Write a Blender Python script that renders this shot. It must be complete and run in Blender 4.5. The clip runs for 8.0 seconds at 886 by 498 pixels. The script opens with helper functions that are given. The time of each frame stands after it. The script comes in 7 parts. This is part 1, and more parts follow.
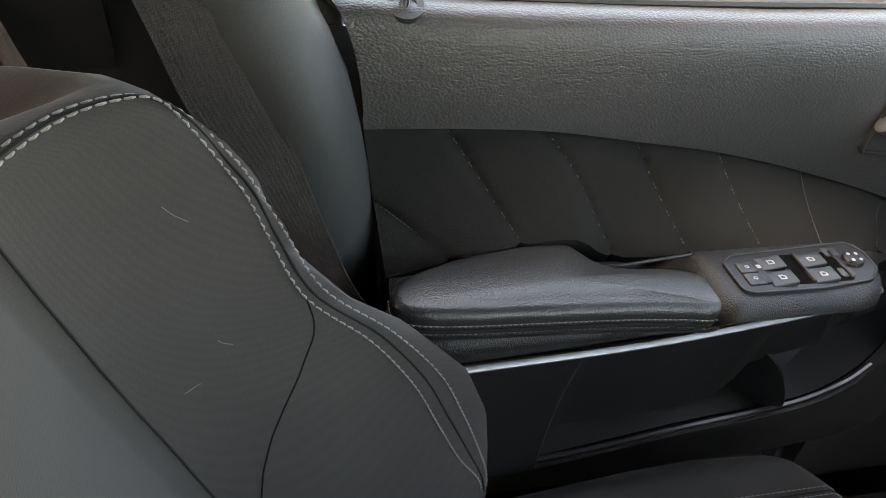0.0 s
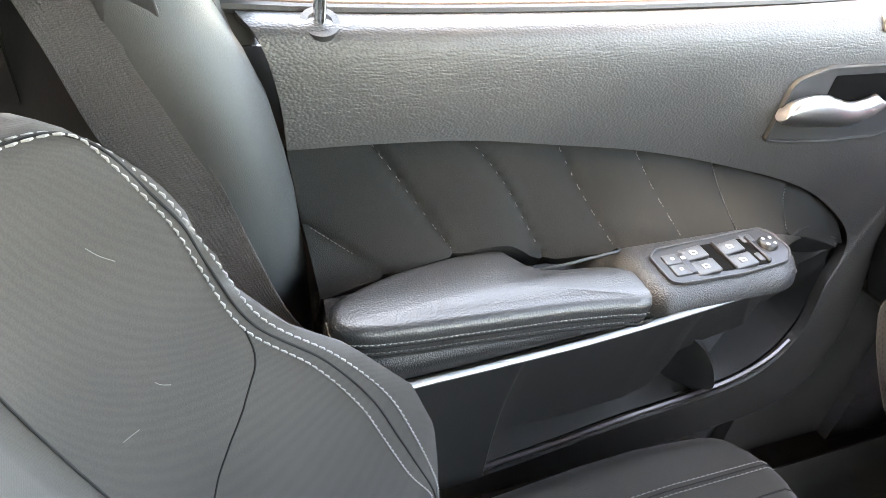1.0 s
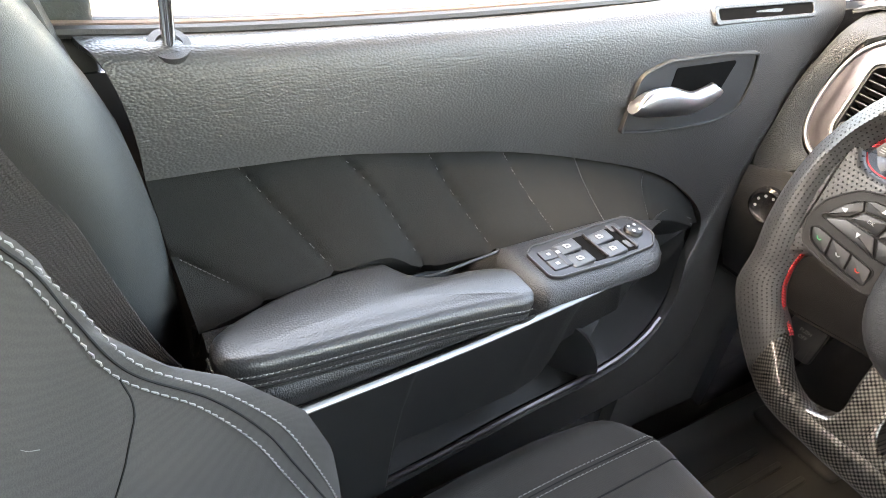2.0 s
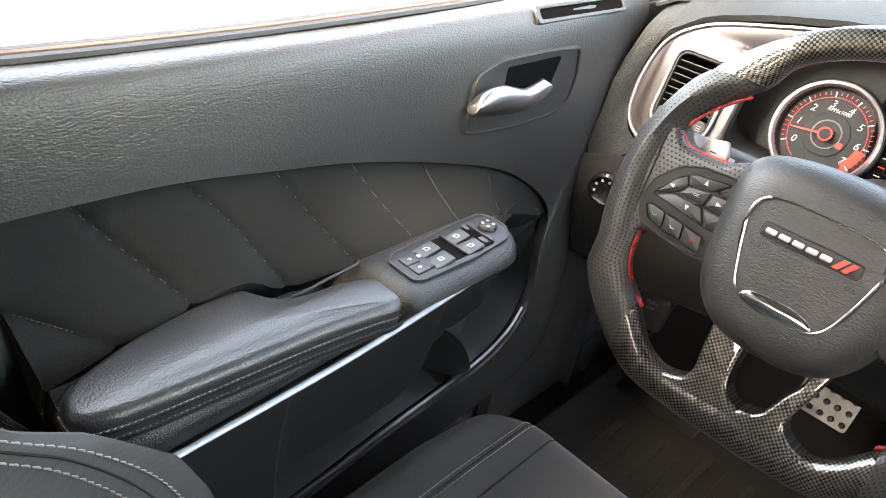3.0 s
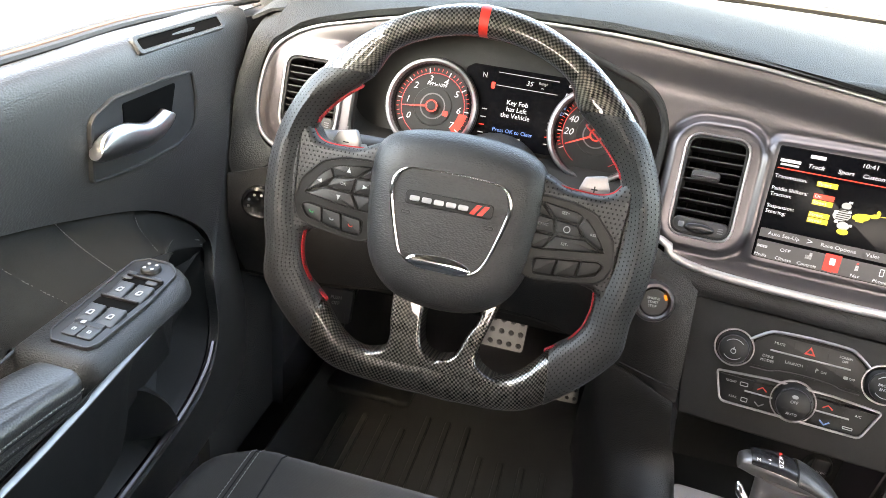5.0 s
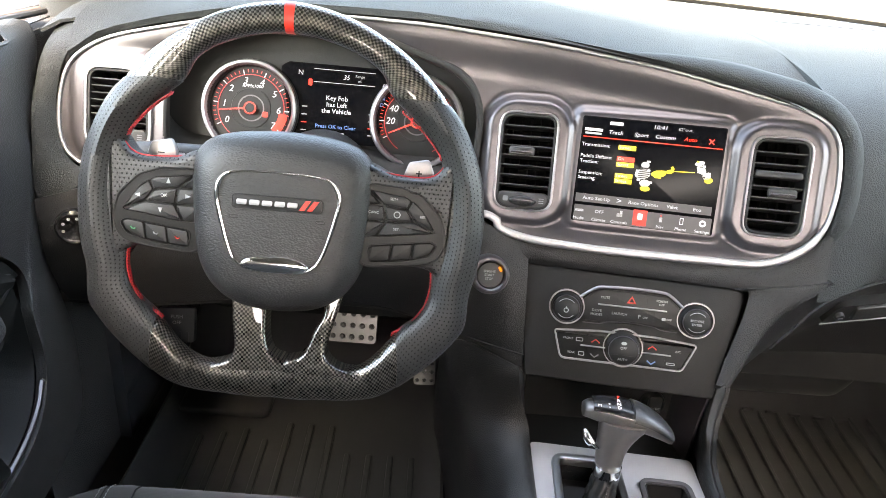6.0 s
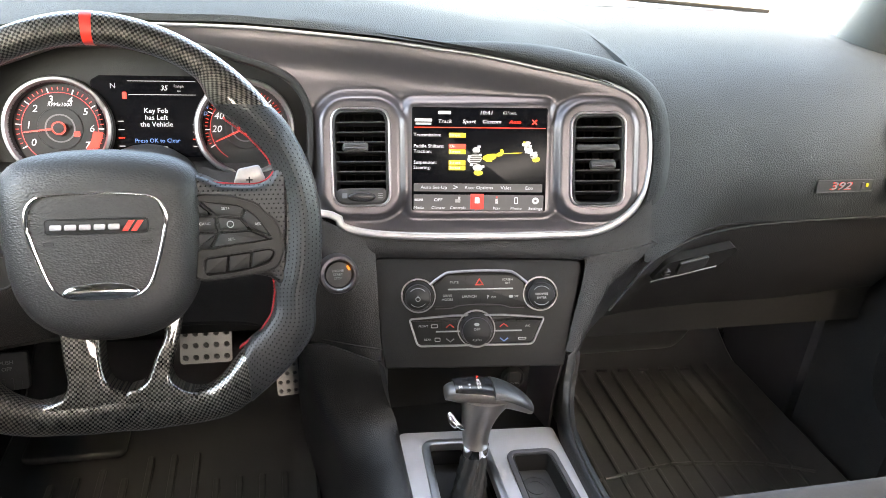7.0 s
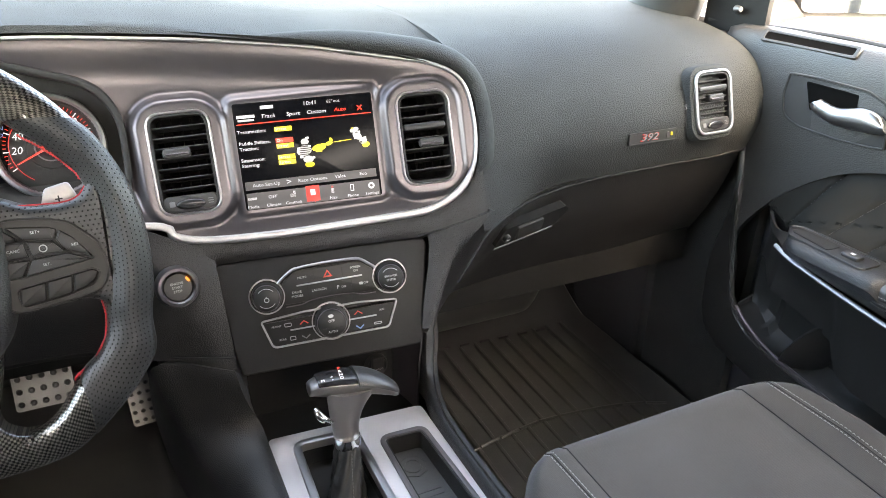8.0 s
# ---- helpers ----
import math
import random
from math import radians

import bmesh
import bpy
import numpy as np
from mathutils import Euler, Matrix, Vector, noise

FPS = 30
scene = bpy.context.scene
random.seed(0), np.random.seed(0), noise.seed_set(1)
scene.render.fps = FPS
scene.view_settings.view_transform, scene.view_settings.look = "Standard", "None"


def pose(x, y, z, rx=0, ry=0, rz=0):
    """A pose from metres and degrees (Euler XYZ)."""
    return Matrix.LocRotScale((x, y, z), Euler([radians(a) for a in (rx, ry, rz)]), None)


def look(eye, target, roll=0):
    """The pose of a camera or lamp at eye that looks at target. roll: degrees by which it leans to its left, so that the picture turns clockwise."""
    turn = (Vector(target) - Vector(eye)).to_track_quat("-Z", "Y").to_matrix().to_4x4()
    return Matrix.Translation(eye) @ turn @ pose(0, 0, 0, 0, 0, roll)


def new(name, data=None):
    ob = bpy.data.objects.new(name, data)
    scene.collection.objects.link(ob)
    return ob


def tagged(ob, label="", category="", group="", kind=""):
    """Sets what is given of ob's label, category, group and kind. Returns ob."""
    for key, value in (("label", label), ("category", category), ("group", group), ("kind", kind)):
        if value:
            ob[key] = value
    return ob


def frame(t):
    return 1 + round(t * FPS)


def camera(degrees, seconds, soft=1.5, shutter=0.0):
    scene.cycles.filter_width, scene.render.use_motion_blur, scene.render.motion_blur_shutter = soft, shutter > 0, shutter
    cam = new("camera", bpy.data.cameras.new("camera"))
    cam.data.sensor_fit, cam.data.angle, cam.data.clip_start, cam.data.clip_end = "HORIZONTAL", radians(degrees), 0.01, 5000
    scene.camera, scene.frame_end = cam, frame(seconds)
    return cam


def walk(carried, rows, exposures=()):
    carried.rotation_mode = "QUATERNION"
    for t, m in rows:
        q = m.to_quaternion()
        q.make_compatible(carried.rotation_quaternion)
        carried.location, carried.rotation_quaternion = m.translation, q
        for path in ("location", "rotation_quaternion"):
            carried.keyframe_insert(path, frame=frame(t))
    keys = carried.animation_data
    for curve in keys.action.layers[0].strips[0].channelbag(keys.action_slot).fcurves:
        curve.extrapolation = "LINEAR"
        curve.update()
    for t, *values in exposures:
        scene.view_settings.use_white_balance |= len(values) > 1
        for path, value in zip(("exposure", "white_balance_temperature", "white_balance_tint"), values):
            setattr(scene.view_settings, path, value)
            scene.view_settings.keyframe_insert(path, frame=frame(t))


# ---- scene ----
# ---------------------------------------------------------------- camera
cam = camera(62.47, 8.0, soft=0.85)
PATH = [
    (0, (-0.2616, -0.5726, 0.9043), (-1.0022, -0.3454, 0.2718), 7.29),
    (0.5, (-0.2635, -0.5762, 0.9053), (-0.9984, -0.3060, 0.2832), 7.34),
    (1, (-0.2685, -0.5809, 0.9040), (-0.9868, -0.2488, 0.2928), 7.52),
    (2.5, (-0.2762, -0.5812, 0.9043), (-0.8783, -0.0185, 0.3380), 9.30),
    (3, (-0.2763, -0.5826, 0.9016), (-0.8177, 0.0569, 0.3559), 9.22),
    (3.5, (-0.2781, -0.5834, 0.9011), (-0.7392, 0.1332, 0.3778), 8.77),
    (4, (-0.2772, -0.5864, 0.9021), (-0.6473, 0.1947, 0.3993), 8.16),
    (4.5, (-0.2737, -0.5915, 0.9006), (-0.5470, 0.2393, 0.4156), 7.41),
    (6, (-0.2561, -0.6085, 0.9013), (-0.2249, 0.2804, 0.4442), 5.54),
    (6.5, (-0.2457, -0.6136, 0.8992), (-0.1146, 0.2715, 0.4526), 5.12),
    (7, (-0.2383, -0.6131, 0.8995), (-0.0196, 0.2562, 0.4562), 4.20),
    (7.5, (-0.2315, -0.6149, 0.8965), (0.0743, 0.2259, 0.4498), 2.89),
    (8, (-0.2249, -0.6243, 0.8910), (0.1759, 0.1787, 0.4501), 1.50),
]
walk(cam, [(t, look(e, g, r)) for t, e, g, r in PATH],
     exposures=[(0.0, 4.5, 9800, 17), (0.3, 5.5, 9800, 17), (0.7, 6.25, 9700, 17), (1.2, 6.2, 9500, 17), (2.5, 5.7, 9400, 16), (4.5, 5.25, 9100, 13), (6.0, 5.4, 8500, 12), (8.0, 5.3, 8600, 12)])

# ---------------------------------------------------------------- light
world = bpy.data.worlds.new("sky")
scene.world = world
world.use_nodes = True
wn = world.node_tree
sky = wn.nodes.new("ShaderNodeTexSky")
sky.sky_type, sky.sun_disc = "NISHITA", False
SUN_ELEV, SUN_ROT = 54, 177
sky.sun_elevation, sky.sun_rotation = radians(SUN_ELEV), radians(SUN_ROT)
sky.dust_density, sky.air_density, sky.ozone_density = 4.0, 1.0, 1.0
wn.links.new(sky.outputs[0], wn.nodes["Background"].inputs[0])
wn.nodes["Background"].inputs[1].default_value = 0.15
sun_data = bpy.data.lights.new("sun", "SUN")
sun_data.energy, sun_data.angle, sun_data.color = 0.6, radians(14), (1.0, 0.97, 0.92)
sun = new("sun", sun_data)
sun_way = Vector((math.sin(radians(SUN_ROT)) * math.cos(radians(SUN_ELEV)), math.cos(radians(SUN_ROT)) * math.cos(radians(SUN_ELEV)), math.sin(radians(SUN_ELEV))))
sun.matrix_world = look(sun_way * 20, (0, 0, 0))
tagged(sun, "soft hazy daylight sun", "sun", kind="structure")


# ---------------------------------------------------------------- geometry helpers
class Geo:
    """Plain vertices, faces and optional uv coordinates of one mesh."""

    def __init__(self):
        self.v, self.f, self.uv = [], [], {}

    def add(self, other):
        n = len(self.v)
        self.v += other.v
        self.f += [[i + n for i in f] for f in other.f]
        self.uv.update({i + n: c for i, c in other.uv.items()})
        return self

    def grid(self, rows, close_u=False, close_v=False, cap=False, uv=None):
        n, nu, nv = len(self.v), len(rows), len(rows[0])
        for i, r in enumerate(rows):
            for j, p in enumerate(r):
                if uv:
                    self.uv[len(self.v)] = uv(i, j)
                self.v.append(Vector(p))
        for i in range(nu if close_u else nu - 1):
            for j in range(nv if close_v else nv - 1):
                a, b = i, (i + 1) % nu
                c, d = j, (j + 1) % nv
                self.f.append([n + a * nv + c, n + b * nv + c, n + b * nv + d, n + a * nv + d])
        if cap:
            self.f.append([n + j for j in range(nv)])
            self.f.append([n + (nu - 1) * nv + j for j in reversed(range(nv))])
        return self

    def weld(self):
        """Join vertices that lie on one another."""
        seen, to, keep = {}, [], []
        for p in self.v:
            k = (round(p.x, 6), round(p.y, 6), round(p.z, 6))
            if k not in seen:
                seen[k] = len(keep)
                keep.append(p)
            to.append(seen[k])
        self.v = keep
        faces = [list(dict.fromkeys(to[i] for i in f)) for f in self.f]
        self.f = [f for f in faces if len(f) > 2]
        self.uv = {}
        return self

    def move(self, m):
        self.v = [m @ p for p in self.v]
        if m.to_3x3().determinant() < 0:
            self.f = [f[::-1] for f in self.f]
        return self

    def side(self, s):
        """Mirror from the positive side to the side s."""
        return self.move(Matrix.Diagonal((s, 1, 1, 1))) if s < 0 else self


def sheet(rows, thick, uv=None):
    """A grid of points with real thickness away from its front."""
    nu, nv = len(rows), len(rows[0])
    pts = [[Vector(p) for p in r] for r in rows]
    back = []
    for i in range(nu):
        line = []
        for j in range(nv):
            du = pts[min(i + 1, nu - 1)][j] - pts[max(i - 1, 0)][j]
            dv = pts[i][min(j + 1, nv - 1)] - pts[i][max(j - 1, 0)]
            n = du.cross(dv)
            line.append(pts[i][j] - (n.normalized() if n.length > 1e-12 else Vector((0, 0, 1))) * thick)
        back.append(line)
    g = Geo().grid(pts, uv=uv)
    m = len(g.v)
    g.grid([r for r in back])
    for k in range(len(g.f) // 2, len(g.f)):
        g.f[k] = g.f[k][::-1]
    for i in range(nu - 1):
        a, b = i * nv, (i + 1) * nv
        g.f += [[a, a + m, b + m, b], [b + nv - 1, b + nv - 1 + m, a + nv - 1 + m, a + nv - 1]]
    for j in range(nv - 1):
        a, b = j, j + (nu - 1) * nv
        g.f += [[a + 1, a + 1 + m, a + m, a], [b, b + m, b + 1 + m, b + 1]]
    return g


def smooth_curve(pts, n, closed=False):
    """A Catmull-Rom curve through pts, n points evenly spaced in its length."""
    pts = [np.array(p, float) for p in pts]
    k = len(pts)
    dense = []
    segs = k if closed else k - 1
    for i in range(segs):
        p1, p2 = pts[i], pts[(i + 1) % k]
        p0 = pts[i - 1] if (i > 0 or closed) else 2 * p1 - p2
        p3 = pts[(i + 2) % k] if (i + 2 < k or closed) else 2 * p2 - p1
        for q in range(24):
            t = q / 24
            dense.append(0.5 * (2 * p1 + (p2 - p0) * t + (2 * p0 - 5 * p1 + 4 * p2 - p3) * t * t + (3 * p1 - p0 - 3 * p2 + p3) * t ** 3))
    dense.append(pts[0] if closed else pts[-1])
    dense = np.array(dense)
    s = np.concatenate([[0], np.cumsum(np.linalg.norm(np.diff(dense, axis=0), axis=1))])
    want = np.linspace(0, s[-1], n + 1)[:-1] if closed else np.linspace(0, s[-1], n)
    return [tuple(np.interp(w, s, dense[:, c]) for c in range(dense.shape[1])) for w in want]


def stations(pts, per):
    """A Catmull-Rom curve through pts with the same count of points on every span, so that several curves keep in step."""
    pts = [np.array(p, float) for p in pts]
    out = []
    for i in range(len(pts) - 1):
        p1, p2 = pts[i], pts[i + 1]
        p0 = pts[i - 1] if i > 0 else 2 * p1 - p2
        p3 = pts[i + 2] if i + 2 < len(pts) else 2 * p2 - p1
        for q in range(per):
            t = q / per
            out.append(0.5 * (2 * p1 + (p2 - p0) * t + (2 * p0 - 5 * p1 + 4 * p2 - p3) * t * t + (3 * p1 - p0 - 3 * p2 + p3) * t ** 3))
    out.append(pts[-1])
    return out


def round_poly(pts, r, seg=6):
    """An outline with rounded corners. pts: (x, y) or (x, y, own radius)."""
    out, n = [], len(pts)
    for i in range(n):
        p = Vector(pts[i][:2])
        a, b = Vector(pts[i - 1][:2]) - p, Vector(pts[(i + 1) % n][:2]) - p
        rad = pts[i][2] if len(pts[i]) > 2 else r
        la, lb = a.length, b.length
        ang = a.angle(b)
        cut = min(rad / max(math.tan(ang / 2), 1e-3), la * 0.49, lb * 0.49)
        s, e = p + a.normalized() * cut, p + b.normalized() * cut
        for k in range(seg + 1):
            t = k / seg
            out.append(tuple(s * (1 - t) ** 2 + p * 2 * t * (1 - t) + e * t * t))
    return out


def rect(w, h, r=0.0, seg=5, cx=0.0, cy=0.0):
    return round_poly([(cx - w / 2, cy - h / 2), (cx + w / 2, cy - h / 2), (cx + w / 2, cy + h / 2), (cx - w / 2, cy + h / 2)], max(r, 1e-5), seg)


def disc(r, n=32, cx=0.0, cy=0.0, ry=None):
    return [(cx + r * math.cos(2 * math.pi * i / n), cy + (ry or r) * math.sin(2 * math.pi * i / n)) for i in range(n)]


def area2(pts):
    return sum(a[0] * b[1] - b[0] * a[1] for a, b in zip(pts, pts[1:] + pts[:1])) / 2


def inset(pts, d):
    """The outline moved inwards by d."""
    if area2(pts) < 0:
        pts = pts[::-1]
    n, out = len(pts), []
    for i in range(n):
        p = Vector(pts[i])
        e1 = p - Vector(pts[i - 1])
        e2 = Vector(pts[(i + 1) % n]) - p
        e1 = e1.normalized() if e1.length > 1e-9 else e2.normalized()
        e2 = e2.normalized() if e2.length > 1e-9 else e1
        n1, n2 = Vector((-e1.y, e1.x)), Vector((-e2.y, e2.x))
        m = n1 + n2
        m = m.normalized() if m.length > 1e-6 else n1
        out.append(tuple(p + m * (d / max(m.dot(n1), 0.4))))
    return out


def prism(pts, z0, z1, bevel=0.0, nb=3, dome=0.0, nd=4):
    """A solid of the outline from z0 to z1 with a rounded front edge; dome lifts the middle of the front."""
    if area2(pts) < 0:
        pts = pts[::-1]
    rows = [[(x, y, z0) for x, y in pts]]
    for k in range(nb + 1):
        a = math.pi / 2 * k / nb
        ring = inset(pts, bevel * (1 - math.cos(a))) if bevel else pts
        rows.append([(x, y, z1 - bevel * (1 - math.sin(a))) for x, y in ring])
        if not bevel:
            break
    g = Geo()
    if dome:
        last = [Vector(p) for p in rows[-1]]
        c = sum(last, Vector()) / len(last)
        for k in range(1, nd):
            t = k / nd
            rows.append([p.lerp(c, t) + Vector((0, 0, dome * (1 - (1 - t) ** 2))) for p in last])
        g.grid(rows, close_v=True)
        n = len(pts)
        g.v.append(c + Vector((0, 0, dome)))
        top = (len(rows) - 1) * n
        g.f += [[top + j, top + (j + 1) % n, len(g.v) - 1][::-1] for j in range(n)]
        g.f = [f[::-1] for f in g.f]
        g.f.append([j for j in reversed(range(n))])
        return g
    g.grid(rows, close_v=True)
    g.f = [f[::-1] for f in g.f]
    n = len(pts)
    g.f.append([j for j in reversed(range(n))])
    g.f.append([(len(rows) - 1) * n + j for j in range(n)])
    return g


def frame_ring(outer, inner, z0, z1, bevel=0.0):
    """A frame between two outlines of equal point count."""
    if area2(outer) < 0:
        outer = outer[::-1]
    if area2(inner) < 0:
        inner = inner[::-1]
    b = bevel
    rows = [[(x, y, z0) for x, y in outer], [(x, y, z1 - b) for x, y in outer]]
    if b:
        rows += [[(x, y, z1 - b * 0.3) for x, y in inset(outer, b * 0.3)], [(x, y, z1) for x, y in inset(outer, b)],
                 [(x, y, z1) for x, y in inset(inner, -b)], [(x, y, z1 - b * 0.3) for x, y in inset(inner, -b * 0.3)]]
    else:
        rows += [[(x, y, z1) for x, y in outer], [(x, y, z1) for x, y in inner]]
    rows += [[(x, y, z1 - b) for x, y in inner], [(x, y, z0) for x, y in inner]]
    g = Geo().grid(rows, close_u=True, close_v=True)
    g.f = [f[::-1] for f in g.f]
    return g


def plate(outer, holes, z0, z1):
    """A flat plate with holes through it."""
    bm = bmesh.new()
    edges = []
    for loop in [outer] + holes:
        vs = [bm.verts.new((x, y, z1)) for x, y in loop]
        edges += [bm.edges.new((a, b)) for a, b in zip(vs, vs[1:] + vs[:1])]
    bmesh.ops.triangle_fill(bm, use_beauty=True, use_dissolve=False, edges=edges, normal=(0, 0, 1))
    bm.verts.index_update()
    g = Geo()
    g.v = [v.co.copy() for v in bm.verts]
    g.f = [[v.index for v in f.verts] if f.normal.z > 0 else [v.index for v in f.verts][::-1] for f in bm.faces]
    bm.free()
    for k, loop in enumerate([outer] + holes):
        ccw = area2(loop) > 0
        ring = loop if ccw == (k == 0) else loop[::-1]
        w = Geo().grid([[(x, y, z1) for x, y in ring], [(x, y, z0) for x, y in ring]], close_v=True)
        g.add(w)
    return g


def tube(pts, r, n=8, closed=False, flat=1.0, up=None):
    """A round bar along pts; r may be a list. flat squashes it across 'up'."""
    pts = [Vector(p) for p in pts]
    k = len(pts)
    rows, side = [], None
    for i, p in enumerate(pts):
        a = pts[i - 1] if (i or closed) else p
        b = pts[(i + 1) % k] if (i < k - 1 or closed) else p
        d = (b - a).normalized()
        if up is not None:
            side = d.cross(Vector(up)).normalized()
        elif side is None:
            side = d.orthogonal().normalized()
        else:
            side = (side - d * side.dot(d)).normalized()
        nrm = d.cross(side)
        rr = r[i] if isinstance(r, (list, tuple)) else r
        rows.append([p + side * math.cos(2 * math.pi * j / n) * rr + nrm * math.sin(2 * math.pi * j / n) * rr * flat for j in range(n)])
    return Geo().grid(rows, close_u=closed, close_v=True, cap=not closed)


def lathe(profile, n=32, a0=0.0, a1=2 * math.pi):
    """A turned solid round z from (radius, height) pairs."""
    full = abs(a1 - a0 - 2 * math.pi) < 1e-6
    k = n if full else n + 1
    rows = [[(r * math.cos(a0 + (a1 - a0) * i / n), r * math.sin(a0 + (a1 - a0) * i / n), h) for r, h in profile] for i in range(k)]
    return Geo().grid(rows, close_u=full)


def box(x0, x1, y0, y1, z0, z1, b=0.0):
    m = Matrix.Translation((0, 0, 0))
    g = prism(rect(x1 - x0, y1 - y0, b * 1.2, 3, (x0 + x1) / 2, (y0 + y1) / 2), z0, z1, b, 2)
    return g.move(m)


def stitch_run(pts, up, step=0.0046, length=0.0032, r=0.00045, lift=0.0004):
    """Separate thread stitches along a curve, each a short slim bar."""
    pts = [Vector(p) for p in pts]
    d = [0.0]
    for a, b in zip(pts, pts[1:]):
        d.append(d[-1] + (b - a).length)

    def at(s):
        s = min(max(s, 0), d[-1])
        for i in range(len(d) - 1):
            if s <= d[i + 1]:
                t = (s - d[i]) / max(d[i + 1] - d[i], 1e-9)
                return pts[i].lerp(pts[i + 1], t)
        return pts[-1]
    g, s = Geo(), 0.0
    u = Vector(up).normalized() if not callable(up) else None
    while s < d[-1] - length:
        a, b = at(s), at(s + length)
        w = up(s / d[-1]) if u is None else u
        m = a.lerp(b, 0.5) + w * (lift + r)
        g.add(tube([a + w * lift * 0.2, m, b + w * lift * 0.2], [r * 0.7, r, r * 0.7], 5))
        s += step
    return g


def axes(o, ex, ey):
    """A pose with its origin at o and its x and y along the given directions."""
    ex = Vector(ex).normalized()
    ey = Vector(ey)
    ez = ex.cross(ey).normalized()
    ey = ez.cross(ex)
    return Matrix(((ex.x, ey.x, ez.x, o[0]), (ex.y, ey.y, ez.y, o[1]), (ex.z, ey.z, ez.z, o[2]), (0, 0, 0, 1)))


def thing(name, loc, label, category, group="", kind=""):
    ob = new(name)
    ob.location = loc
    ob.empty_display_size = 0.05
    return tagged(ob, label, category, group, kind)


def base_of(ob):
    while ob.parent:
        ob = ob.parent
    return ob


def part(name, geo, material, parent=None, label="", angle=40, s=1):
    """One mesh object of world coordinates, under a thing or a part."""
    if s < 0:
        geo.side(s)
    off = base_of(parent).location if parent and base_of(parent).type == "EMPTY" else Vector()
    me = bpy.data.meshes.new(name)
    me.from_pydata([tuple(p - off) for p in geo.v], [], geo.f)
    if geo.uv:
        layer = me.uv_layers.new(name="UVMap")
        flat = [geo.uv.get(l.vertex_index, (0, 0)) for l in me.loops]
        layer.data.foreach_set("uv", [c for p in flat for c in p])
    me.materials.append(material)
    me.polygons.foreach_set("use_smooth", [True] * len(me.polygons))
    me.set_sharp_from_angle(angle=radians(angle))
    me.update()
    ob = new(name, me)
    if parent:
        ob.parent = parent
    return tagged(ob, label)


def lettering(name, body, size, m, material, parent, align="CENTER", depth=0.0002, slant=0.0, width=1.0):
    """Words in the built-in font as a mesh; m: the pose whose x runs along the line and z out of the surface."""
    cu = bpy.data.curves.new(name, "FONT")
    cu.body, cu.size, cu.extrude, cu.align_x, cu.align_y, cu.shear, cu.resolution_u = body, size, depth, align, "CENTER", slant, 2
    ob = bpy.data.objects.new(name, cu)
    me = bpy.data.meshes.new_from_object(ob)
    bpy.data.objects.remove(ob)
    bpy.data.curves.remove(cu)
    g = Geo()
    g.v = [Vector((v.co.x * width, v.co.y, v.co.z)) for v in me.vertices]
    g.f = [list(p.vertices) for p in me.polygons]
    bpy.data.meshes.remove(me)
    return part(name, g.move(m), material, parent, angle=30)


# ---------------------------------------------------------------- materials
def node_mat(name):
    m = bpy.data.materials.new(name)
    m.use_nodes = True
    t = m.node_tree
    return m, t, t.nodes["Principled BSDF"]


def mix_noise(t, src, scale, low, high, detail=4.0):
    n = t.nodes.new("ShaderNodeTexNoise")
    n.inputs["Scale"].default_value, n.inputs["Detail"].default_value = scale, detail
    t.links.new(src, n.inputs["Vector"])
    r = t.nodes.new("ShaderNodeMapRange")
    r.inputs["From Min"].default_value, r.inputs["From Max"].default_value = 0.3, 0.7
    r.inputs["To Min"].default_value, r.inputs["To Max"].default_value = low, high
    t.links.new(n.outputs["Fac"], r.inputs["Value"])
    return r.outputs["Result"]


def tint(t, colour, factor):
    c = t.nodes.new("ShaderNodeMix")
    c.data_type, c.blend_type = "RGBA", "MULTIPLY"
    c.inputs["Factor"].default_value = 1.0
    c.inputs[6].default_value = (*colour, 1)
    t.links.new(factor, c.inputs[7])
    return c.outputs[2]


